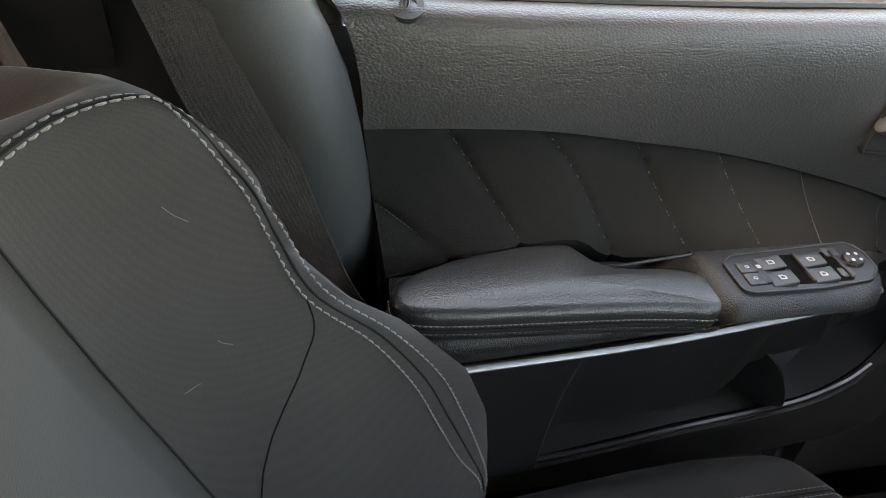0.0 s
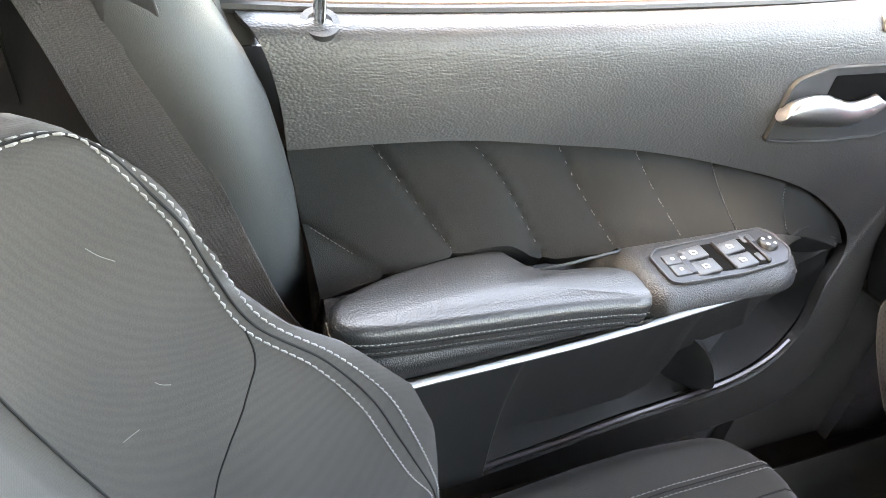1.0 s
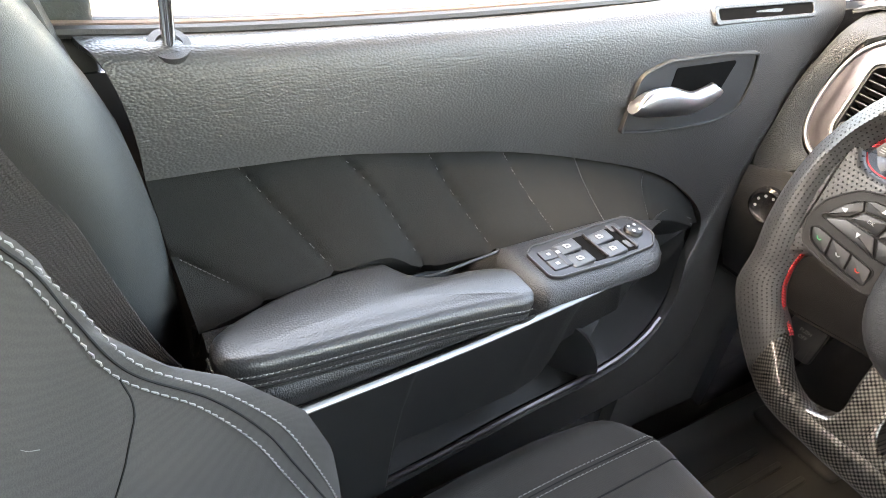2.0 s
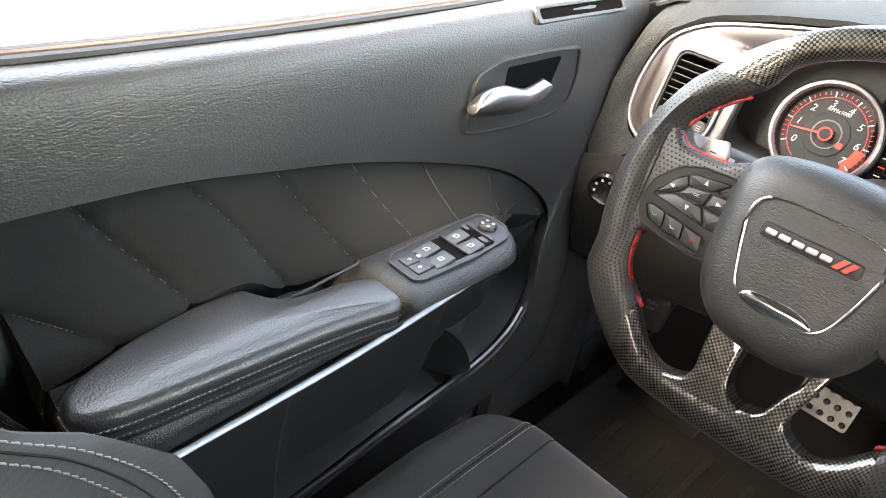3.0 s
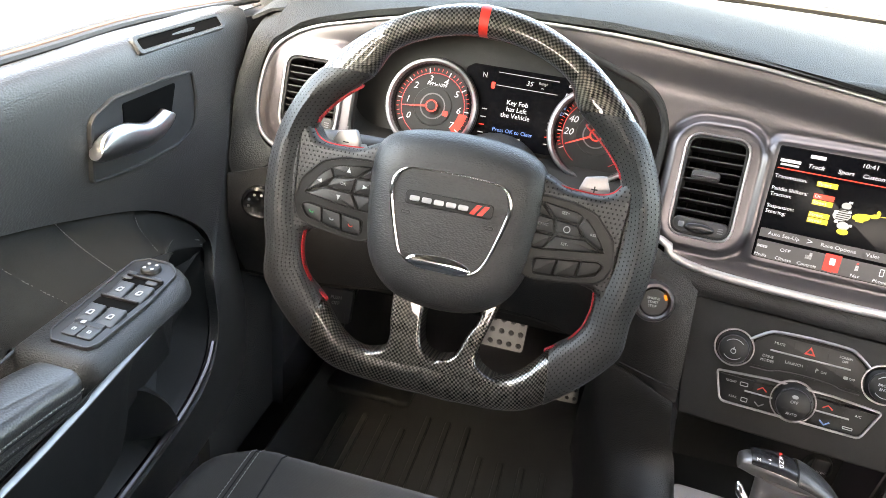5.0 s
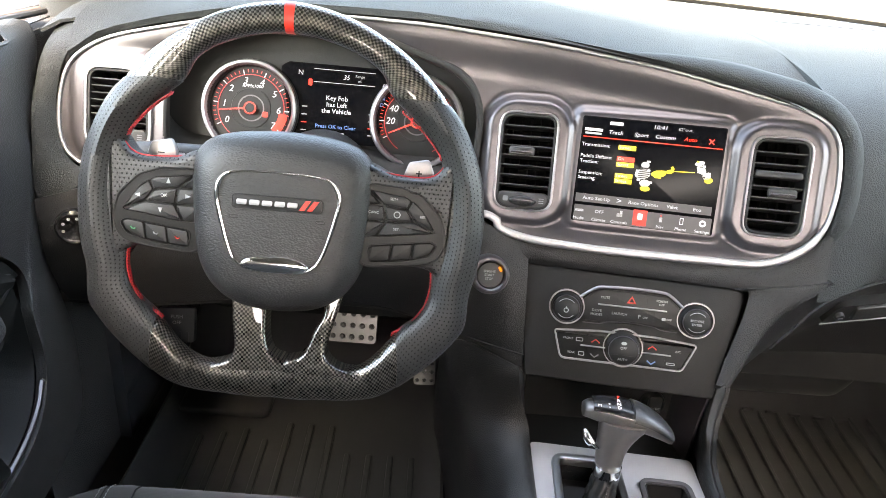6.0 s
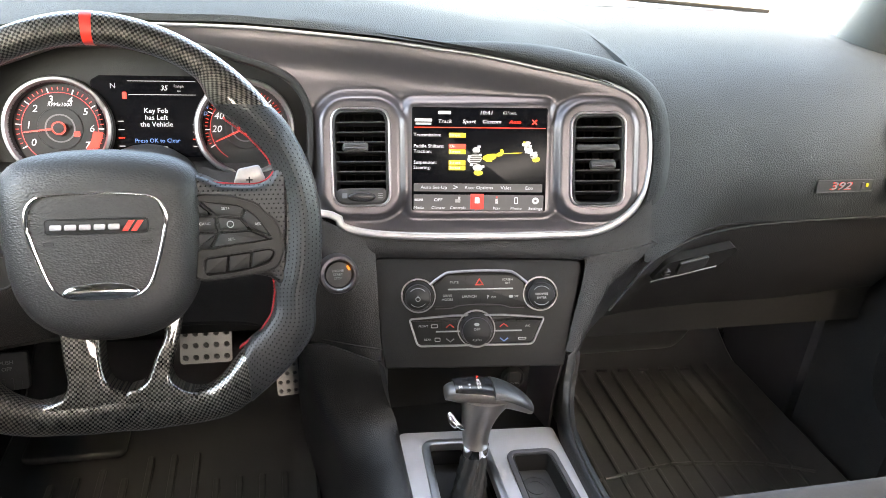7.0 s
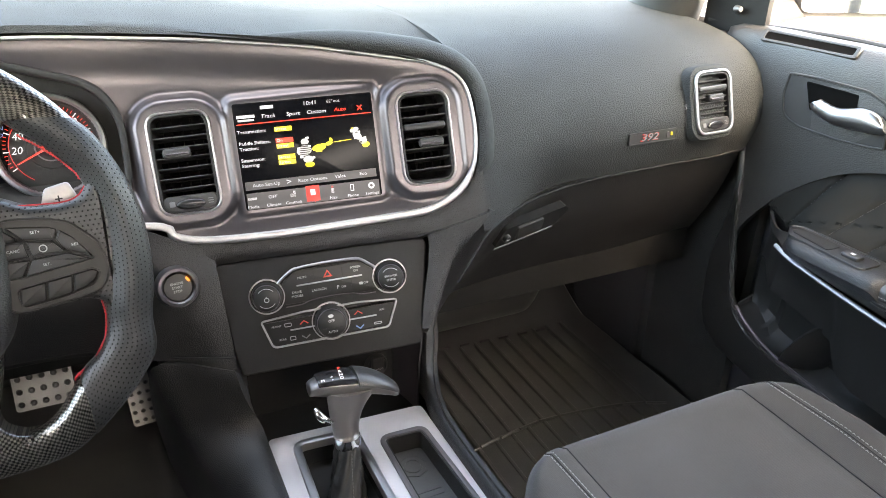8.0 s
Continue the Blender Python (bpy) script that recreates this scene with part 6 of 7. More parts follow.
# airbag cover, domed towards the driver
hub_out = smooth_curve([(-.0830, .022), (-.0795, .040), (-.066, .0530), (-.040, .0600), (0, .0628), (.040, .0600), (.066, .0530), (.0795, .040), (.0830, .022), (.0818, -.015), (.0780, -.050), (.0690, -.074), (.054, -.091), (.032, -.1015), (0, -.105), (-.032, -.1015), (-.054, -.091), (-.0690, -.074), (-.0780, -.050), (-.0818, -.015)], 96, closed=True)
rows = []
for f, z in ((.94, -.050), (.985, -.020), (1.0, -.006), (.998, .000), (.985, .0065), (.955, .0125), (.905, .0180), (.84, .0222), (.76, .0250), (.66, .0264), (.50, .0272), (.30, .0276), (.10, .0278)):
    rows.append([(x * f, -.018 + (y + .018) * f, z) for x, y in hub_out])
g = Geo().grid(rows, close_v=True, cap=True)
g.f = [f[::-1] for f in g.f]
hub = part("airbag_cover", g.move(WHEEL), M_HUB, wheel, "grained black airbag cover", 70)
SHIELD = [(0, .0290), (.038, .0272), (.0510, .0215), (.0562, .0085), (.0540, -.010), (.0435, -.044), (.0345, -.0565), (.022, -.0618), (0, -.0630)]
sh = smooth_curve(SHIELD + [(-x, y) for x, y in SHIELD[-2:0:-1]], 110, closed=True)
sh_in = [(x * (.925 if y < .02 else .945), y - .0022 if y > 0 else y + .0022 * (1 - abs(x) / .06)) for x, y in sh]
part("shield_rim", frame_ring(sh, sh_in, .020, .0288, .0014).move(WHEEL), M_CHROME, hub, "chrome shield outline")
part("shield_foot", prism(smooth_curve([(-.0315, -.0560), (-.0235, -.0500), (0, -.0472), (.0190, -.0490), (.0300, -.0555), (.0225, -.0612), (0, -.0630), (-.0235, -.0612)], 48, closed=True), .020, .0300, .0028, 4, dome=.0012).move(WHEEL), M_CHROME, hub, "chrome foot of the shield")
bd = part("badge_plate", prism(rect(.0790, .0115, .0035, 5, 0, .0005), .020, .0286, .0006).move(WHEEL), M_KEY, hub, "black badge plate")
part("badge_rim", frame_ring(rect(.0810, .0132, .004, 5, 0, .0005), rect(.0785, .0110, .0033, 5, 0, .0005), .020, .0290, .0006).move(WHEEL), M_DARK, bd)
for k in range(5):
    x = -.0318 + .0112 * k
    part("badge_block", prism(round_poly([(x - .0046, -.0024), (x + .0044, -.0024), (x + .0050, .0024), (x - .0040, .0024)], .0014, 3), .028, .0296, .0004).move(WHEEL), M_SATIN, bd, "plain silver badge shape")
for k in range(2):
    x = .0225 + .0072 * k
    part("badge_slash", prism([(x - .0035, -.0040), (x + .0012, -.0040), (x + .0072, .0050), (x + .0025, .0050)], .028, .0297).move(WHEEL), M_RED, bd, "red slanted bar")
for sx in (-.038, .0385):
    part("horn_mark", frame_ring(rect(.0085, .0032, .0015, 3, sx, -.0135), rect(.0068, .0016, .0008, 3, sx, -.0135), .020, .0282).move(WHEEL), M_DARK, hub)
for k in range(3):
    part("airbag_mark", prism(rect(.0040, .0052, .0008, 2, -.006 + .006 * k, -.0775), .010, .0243).move(WHEEL), M_HUB, hub)


# ---------------------------------------------------------------- centre console
console = thing("centre_console", (0, -.1, 0), "black grained centre console with satin silver plate", "console")
topc = smooth_curve([(.150, .158, .376), (.147, .140, .345), (.136, .118, .308), (.122, .070, .288), (.116, .0, .284), (.116, -.12, .286), (.118, -.30, .29)], 40)
botc = smooth_curve([(.175, .40, .0), (.172, .33, .0), (.168, .25, .0), (.165, .15, .0), (.16, .05, .0), (.158, -.10, .0), (.158, -.30, .0)], 40)
rows = [[Vector(a).lerp(Vector(b), k / 8) + Vector((.012 * math.sin(math.pi * k / 8), 0, 0)) for k in range(9)] for a, b in zip(topc, botc)]
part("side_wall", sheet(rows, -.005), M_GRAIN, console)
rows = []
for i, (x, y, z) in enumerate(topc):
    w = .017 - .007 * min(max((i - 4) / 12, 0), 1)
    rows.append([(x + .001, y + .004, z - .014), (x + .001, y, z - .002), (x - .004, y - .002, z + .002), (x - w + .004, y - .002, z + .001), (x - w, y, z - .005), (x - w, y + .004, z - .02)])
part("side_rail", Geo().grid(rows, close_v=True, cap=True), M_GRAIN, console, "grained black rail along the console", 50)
# the driver's side is one grained flank from the stack limb down to the floor
edge_ = smooth_curve([(-.121, .120, .374), (-.118, .115, .361), (-.113, .114, .326), (-.106, .108, .294), (-.1035, .085, .279), (-.1030, .040, .276), (-.1035, -.02, .276), (-.106, -.12, .279), (-.110, -.30, .284)], 48)
limb_ = [(0, .004, -.012), (0, 0, 0), (-.006, -.002, .002), (-.018, .005, .004), (-.034, .013, .007), (-.060, .030, .009), (-.090, .042, .002), (-.094, .10, -.10), (-.088, .20, -.24), (-.080, .29, -.372)]
rear_ = [(0, .004, -.016), (0, 0, 0), (-.005, -.001, .003), (-.016, .0, .002), (-.029, .002, -.005), (-.042, .006, -.024), (-.052, .010, -.060), (-.060, .02, -.12), (-.066, .03, -.20), (-.068, .04, -.285)]
rows = []
for k, (x, y, z) in enumerate(edge_):
    f = min(k / 16, 1)
    f = f * f * (3 - 2 * f)
    sec = [(x + a[0] + (b[0] - a[0]) * f, y + a[1] + (b[1] - a[1]) * f, max(0.0, z + a[2] + (b[2] - a[2]) * f)) for a, b in zip(limb_, rear_)]
    rows.append(smooth_curve(sec, 30))
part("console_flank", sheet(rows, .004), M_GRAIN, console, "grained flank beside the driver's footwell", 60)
part("console_body", box(-.112, .112, -.36, .06, 0, .235), M_DARK, console)
part("arm_box", box(-.112, .112, -.60, -.30, 0, .40, .03), M_PAD, console, "black padded console box")
# storage well below the control panel
part("well_floor", box(-.118, .128, .10, .19, .225, .245), M_DARK, console)
part("well_back", box(-.13, .14, .190, .21, .2, .42), M_DARK, console)
for s_ in (-1, 1):
    rows = [[(.125, .13, .385), (.118, .13, .30), (.110, .115, .245)], [(.108, .16, .39), (.105, .16, .30), (.102, .155, .245)], [(.104, .19, .39), (.104, .19, .30), (.104, .19, .245)]]
    part("well_side", sheet(rows, .004), M_GRAPH, console, "satin grey side of the storage well", s=s_)
sock = axes((.078, .186, .283), (1, 0, 0), (0, .1, 1))
so_ = part("power_socket", lathe([(0, .002), (.012, .002), (.0135, .006), (.0155, .006), (.0165, .0), (.0165, -.02)], 28).move(sock), M_PLASTIC, console, "power socket ring")
part("socket_cap", prism(rect(.018, .026, .003, 3, 0, .002), .004, .010, .002).move(sock), M_PLASTIC, so_)
lettering("socket_text", "12V DC", .0042, sock @ Matrix.Translation((0, -.003, .0102)), M_PRINT, so_)

# silver plate with two openings
PL = axes((0, 0, .270), (1, 0, 0), (0, 1, 0))
outer_pl = round_poly([(-.105, -.30), (.105, -.30), (.105, .092), (-.098, .106)], .008, 4)
gate = round_poly([(-.082, -.145), (.008, -.145), (.008, .078), (-.072, .084)], .016, 6)
tray = round_poly([(.028, -.150), (.098, -.150), (.090, .050), (.030, .053)], .014, 6)
part("silver_plate", plate(outer_pl, [gate, tray], -.006, 0).move(PL), M_SILVERPLATE, console, "satin silver console plate")
part("gate_rim", frame_ring(inset(gate, -.002), inset(gate, .008), -.006, .0055, .0026).move(PL), M_SATIN, console, "bright rim of the shift gate")
part("gate_well", prism(inset(gate, .001), -.045, -.034).move(PL), M_DARK, console)
part("gate_wall", frame_ring(inset(gate, .001), inset(gate, .003), -.045, -.001).move(PL), M_PIANO, console)
part("tray_rim", frame_ring(inset(tray, -.002), inset(tray, .005), -.006, .003, .002).move(PL), M_GRAPHDARK, console, "dark rim of the coin tray")
part("tray_wall", frame_ring(inset(tray, .004), inset(tray, .007), -.032, .0).move(PL), M_DARK, console)
tr = part("tray_mat", prism(inset(tray, .004), -.034, -.026).move(PL), M_RUBBER, console, "rubber mat in the coin tray")
part("mat_emblem", frame_ring(disc(.020, 8, .060, .015), disc(.0175, 8, .060, .015), -.027, -.025).move(PL), M_RUBBER, tr)
part("mat_emblem", frame_ring(disc(.012, 24, .060, .015), disc(.010, 24, .060, .015), -.027, -.025).move(PL), M_RUBBER, tr)
for k in range(2):
    part("mat_bar", prism(rect(.032, .004, .001, 2, .062, -.030 - .009 * k), -.027, -.0252).move(PL), M_GRAPHDARK, tr)


# ---------------------------------------------------------------- seats
def cushion_rows(cx, y_front, hw, z0):
    rows = []
    for i in range(61):
        u = -1 + 2 * i / 60
        a = abs(u)
        line = []
        for k in range(41):
            v = k / 40
            front = 1 - v
            y = y_front - .52 * v
            bolster = max(0, (a - .58) / .42)
            corner = max(0, a - .55) / .45
            edge = .085 * corner ** 2.2 * max(0, 1 - v / .30) ** 1.0
            yy = y - edge * 1.0
            z = z0 + .030 * math.sin(math.pi * min(bolster, 1) * .62) * min(1, .35 + v * 1.6) - .016 * v
            if bolster > .62:
                z -= .034 * ((bolster - .62) / .38) ** 2.2
            lip = max(0, 1 - v / .055)
            z -= .030 * lip ** 2
            z -= .060 * max(0, v - .28) * min(bolster * 2, 1)
            if abs(a - .585) < .02:
                z -= .0035 * (1 - abs(a - .585) / .02)
            line.append(Vector((cx + hw * u, yy, z)))
        skirt0 = line[0] + Vector((0, -.012, -.16))
        mid0 = line[0] + Vector((0, .002, -.03))
        rows.append([skirt0, mid0] + line)
    return rows


def seat(name, cx, outer, y_front, label, z0):
    st = thing(name, (cx, y_front - .25, 0), label, "car seat", "front seats")
    rows = cushion_rows(cx, y_front, .225, z0)
    left, mid, right = rows[:13], rows[12:49], rows[48:]
    uvf = lambda r: (lambda i, j: (r[i][j].y, r[i][j].x))
    for nm, r, mt, lb in (("bolster", left, M_CLOTH, "ribbed dark grey bolster"), ("cushion", mid, M_CLOTHIN, "smooth grey cushion centre"), ("bolster", right, M_CLOTH, "ribbed dark grey bolster")):
        part(nm, sheet(r, -.006, uv=uvf(r)), mt, st, lb, 60)
    side = []
    for r in (rows[0], rows[-1]):
        part("cushion_side", Geo().grid([r, [p + Vector((0, 0, -.14 if q > 1 else -.0)) for q, p in enumerate(r)]]), M_CLOTH, st)
    for ridx in (8, 52):
        for d in (0, 1):
            run = [rows[ridx + d][k] + Vector((0, 0, .0006)) for k in range(3, 40)]
            part("stitching", stitch_run(run, (0, 0, 1), .0056, .0042, .0006), M_THREAD, st)
    for ridx in (12, 48):
        part("seam", tube([rows[ridx][k] + Vector((0, 0, .0004)) for k in range(3, 40)], .0009, 6), M_SEAM, st)
    for ridx in (8, 52):
        part("seam", tube([rows[ridx][k].lerp(rows[ridx + 1][k], .5) + Vector((0, 0, .0002)) for k in range(3, 40)], .0007, 6), M_SEAM, st)
    part("seat_base", box(cx - .20, cx + .20, y_front - .50, y_front - .05, 0.0, z0 - .10, .02), M_DARK, st, "black seat base")
    return st


driver_seat = seat("front_seat", -.388, -1, -.040, "grey cloth driver's seat with stitched side bolsters", .322)
passenger_seat = seat("front_seat", .330, 1, -.085, "grey cloth passenger's seat with stitched side bolsters", .325)


# driver's backrest: winged cloth shell
def back_rows(cx):
    rows = []
    zs = [.25, .32, .387, .43, .477, .53, .578, .605, .64, .67, .693, .719, .738]
    yc = [-.52, -.55, -.575, -.59, -.604, -.62, -.634, -.642, -.652, -.660, -.666, -.672, -.676]
    yb = [-.398, -.402, -.410, -.415, -.423, -.445, -.486, -.522, -.553, -.566, -.574, -.590, -.608]
    hw = [.225, .226, .226, .226, .225, .222, .218, .215, .212, .209, .206, .202, .196]
    fine = [.25 + .488 * k / 40 for k in range(41)]
    for z in fine:
        c, b, w = (float(np.interp(z, zs, q)) for q in (yc, yb, hw))
        line = []
        for i in range(61):
            u = -1 + 2 * i / 60
            a = abs(u)
            ridge = .82 + .08 * min(max((z - .60) / .10, 0), 1)
            if a < .52:
                y = c - .006 * (a / .52) ** 2 - .004 * (1 if a > .50 else 0)
            else:
                t = (a - .52) / (ridge - .52)
                if t <= 1:
                    y = c + (b - c) * (t ** 1.25 * (1.0 - .15 * (1 - t)))
                else:
                    q = (a - ridge) / (1 - ridge)
                    y = b - .004 - .09 * q ** 2.0
            line.append(Vector((cx + w * u * (1 if a < .82 else 1 + .02 * (a - .82) / .18), y, z)))
        rows.append(line)
    # rounded shoulder to the top
    last = rows[-1]
    for k in range(1, 13):
        q = k / 12
        up_ = .013 * math.sin(math.pi * 2.2 * q) if q < .227 else .013 - .022 * ((q - .227) / .47) ** 1.5
        rows.append([p + Vector((-(p.x - cx) * .06 * q, -.10 * q, up_)) for p in last])
    return rows


brow = back_rows(-.388)
uvb = lambda r, sw: (lambda i, j: (r[i][j].z, r[i][j].x * 1.2 + r[i][j].y * .5) if not sw else (r[i][j].x, r[i][j].z))
cols = [(0, 15), (14, 47), (46, 61)]
for (a, b), nm, mt, lb in zip(cols, ("back_bolster", "backrest", "back_bolster"), (M_CLOTH, M_CLOTHIN, M_CLOTH), ("ribbed dark grey back bolster", "smooth grey backrest centre", "ribbed dark grey back bolster")):
    r = [row[a:b] for row in brow]
    part(nm, sheet(r, .008, uv=uvb(r, False)), mt, driver_seat, lb, 60)
part("back_shell", box(-.59, -.19, -.80, -.715, .20, .68, .03), M_PLASTIC, driver_seat, "black plastic seat back shell")


def on_back(x, z):
    """A point of the backrest's face at the given x and z."""
    f = min(max((z - .25) / .0122, 0), 39.999)
    k = int(f)
    f -= k
    row = [p.lerp(q, f) for p, q in zip(brow[k], brow[k + 1])]
    for p, q in zip(row, row[1:]):
        if p.x <= x <= q.x:
            return Vector((x, p.y + (q.y - p.y) * (x - p.x) / (q.x - p.x) + .0006, z))
    return Vector((x, row[0].y, z))


SHOULDER = [(-.500, -.672, .7465), (-.512, -.666, .7475), (-.525, -.659, .7485), (-.540, -.647, .7495), (-.552, -.632, .7485), (-.559, -.620, .7450)]
DOWN = [(-.5665, .732), (-.5675, .706), (-.568, .687), (-.5665, .661), (-.5605, .622), (-.560, .584), (-.561, .539), (-.563, .493), (-.567, .440), (-.572, .40), (-.575, .37)]
for side_ in (1, -1):
    def sx(x):
        return x if side_ > 0 else -.776 - x
    for off, kind_ in ((0, "seam"), (-.0028, "stitching"), (.0028, "stitching")):
        way_ = [(sx(x + off * .4), y - abs(off) * (1 if off < 0 else -1), z + .0005) for x, y, z in SHOULDER] + [on_back(sx(x + off), z) for x, z in DOWN]
        way_ = smooth_curve(way_, 120)
        if kind_ == "seam":
            part("seam", tube(way_, .0008, 6), M_SEAM, driver_seat)
        else:
            part("stitching", stitch_run(way_, (side_ * .7, .6, .4), .0062, .0046, .0007, .0008), M_THREAD, driver_seat)
    low_ = smooth_curve([(-.558, .622), (-.552, .604), (-.542, .584), (-.529, .548), (-.522, .520), (-.515, .48)], 40)
    part("seam", tube([on_back(sx(x), z) for x, z in low_], .0006, 6), M_SEAM, driver_seat)
for c in (14, 46):
    part("seam", tube([r[c] + Vector((0, .0006, 0)) for r in brow[2:41]], .0007, 6), M_SEAM, driver_seat)

# stray fibres on the backrest
for (x, z), (dx, dz) in (((-.545, .694), (.004, .012)), ((-.534, .619), (.002, .006)), ((-.519, .603), (-.005, .001))):
    lint = thing("lint_fibre", on_back(x, z), "pale lint fibre lying on the seat cloth", "lint", "lint on the seat")
    part("fibre", tube(smooth_curve([on_back(x - dx / 2, z - dz / 2) + Vector((.001, .0008, 0)), on_back(x + .0005, z) + Vector((.001, .0008, 0)), on_back(x + dx / 2, z + dz / 2) + Vector((.001, .0008, 0))], 8), .00025, 5), M_LINT, lint)


# ---------------------------------------------------------------- buttons, paddles and stalks at the wheel
for sgn in (-1, 1):
    def P(*pts):
        return [(sgn * p[0], *p[1:]) for p in pts]
    podo = round_poly(P((.070, .0245), (.108, .0215), (.128, .0150), (.146, -.0040), (.1515, -.0250), (.1450, -.0440), (.122, -.0490), (.070, -.0545)), .016, 8)
    pod = part("button_pod", prism(podo, -.010, .0105, .002, 3).move(WHEEL), M_DARK, wheel, "black button pod")
    field = round_poly(P((.074, .0190, .002), (.112, .0140, .012), (.1250, .0070, .012), (.1430, -.0175, .002), (.090, -.0250, .002), (.074, -.0255, .002)), .003, 6)
    slot = round_poly(P((.0800, -.0330, .006), (.1380, -.0255, .005), (.1445, -.0290, .005), (.1385, -.0395, .010), (.116, -.0455, .02), (.0830, -.0490, .004)), .006, 6)
    part("pod_bezel", plate(podo, [field, slot], .008, .0126).move(WHEEL), M_POD, pod, "satin black bezel")
    part("bezel_edge", tube([WHEEL @ Vector((x, y, .0120)) for x, y in podo], .0012, 6, closed=True), M_POD, pod)
    part("slot_edge", tube([WHEEL @ Vector((x, y, .0124)) for x, y in slot], .0008, 6, closed=True), M_POD, pod)
    keys = [((.1420, -.0168), (.1310, .0005), (.1195, .0108), (.1152, .0022), (.1226, -.0076)), ((.1183, .0114), (.112, .0140), (.0790, .0185), (.0930, .0052), (.1146, .0028)), ((.1140, .0018), (.0938, .0044), (.0962, -.0092), (.1218, -.0082)),
            ((.0925, .0042), (.0750, .0052), (.0750, -.0092), (.0950, -.0094)), ((.1410, -.0180), (.1226, -.0094), (.0966, -.0104), (.0885, -.0246)), ((.0954, -.0106), (.0750, -.0104), (.0750, -.0246), (.0872, -.0245)), ((.0775, .0178), (.0750, .0178), (.0750, .0064), (.0908, .0056))]
    for q in keys:
        part("button", prism(inset(round_poly(P(*q), .0012, 3), .0004), .006, .0122, .0010, 3).move(WHEEL), M_KEY, pod)
    low = [((.1425, -.0285), (.1375, -.0265), (.1240, -.0285), (.1215, -.0435), (.1310, -.0410), (.1395, -.0350)), ((.1225, -.0288), (.1040, -.0310), (.1015, -.0462), (.1200, -.0438)), ((.1025, -.0312), (.0840, -.0335), (.0815, -.0475), (.1000, -.0465))]
    well = part("slot_floor", prism(slot, .004, .0085).move(WHEEL), M_DARK, pod)
    for q in low:
        part("button", prism(round_poly(P(*q), .0016, 3), .006, .0128, .0012, 3).move(WHEEL), M_POD if sgn > 0 else M_KEY, well)
    top_ = WHEEL @ Matrix.Translation((0, 0, .0123))
    if sgn < 0:
        for (x, y), a in (((.1015, .0110), 90), ((.1290, -.0035), 180), ((.0840, -.0020), 0), ((.1085, -.0160), -90)):
            t = prism([(-.0022, -.002), (.0026, 0), (-.0022, .002)], 0, .0003).move(Matrix.Rotation(radians(a), 4, "Z"))
            part("arrow", t.move(top_ @ Matrix.Translation((-x, y, 0))), M_PRINT, pod)
        lettering("key_text", "OK", .0042, top_ @ Matrix.Translation((-.1055, -.0025, 0)), M_PRINT, pod)
        for x, y, mt in ((.1325, -.0340, glow("lit green marking", (.1, .7, .3), .012)), (.1120, -.0375, M_PRINT), (.0925, -.0400, M_PRINTRED)):
            part("phone_mark", tube([WHEEL @ Vector((-x + d, y + e, .0131)) for d, e in ((-.0022, .0012), (-.001, -.0006), (.001, -.0010), (.0022, .0002))], .0006, 5), mt, well)
    else:
        for t, x, y in (("SET+", .1020, .0110), ("RES", .1290, -.0035), ("SET-", .1060, -.0165), ("CANC", .0840, -.0022)):
            lettering("key_text", t, .0034, top_ @ Matrix.Translation((x, y, 0)), M_PRINT, pod)
        part("cruise_icon", frame_ring(disc(.0032, 16, .1055, -.0030), disc(.0024, 16, .1055, -.0030), 0, .0003).move(top_), M_PRINT, pod)
    # shift paddle
    pd = axes((-.385 + sgn * .122, .047, .641), (1, 0, 0), (0, .30, .95))
    part("paddle", prism(round_poly([(-.013, -.045), (.013, -.045), (.014, .004), (.009, .016), (-.010, .012), (-.014, .0)], .004, 4), -.003, .003, .0015).move(pd), M_PADDLE, wheel, "satin silver shift paddle")
    part("paddle_mark", prism(rect(.006, .0012, .0003, 1, 0, .002), .0028, .0034).move(pd), M_DARK, wheel)
    if sgn > 0:
        part("paddle_mark", prism(rect(.0012, .006, .0003, 1, 0, .002), .0028, .0034).move(pd), M_DARK, wheel)

stalk = thing("column_stalk", (-.50, .09, .625), "black column stalk with pale printed symbols", "stalk")
SK = axes((-.517, .082, .627), (1, .05, .0), (0, .35, .94))
part("arm", tube(smooth_curve([(-.43, .10, .622), (-.47, .09, .626), (-.51, .084, .628), (-.552, .080, .627)], 16), [.010] * 4 + [.0115] * 8 + [.012, .0125, .012, .009], 14, flat=.75), M_PLASTIC, stalk, "black stalk arm")
for k in range(4):
    part("symbol", prism(rect(.006, .004, .0008, 2, -.024 + .014 * k, .001), .0088, .0096).move(SK), M_PRINT, stalk)


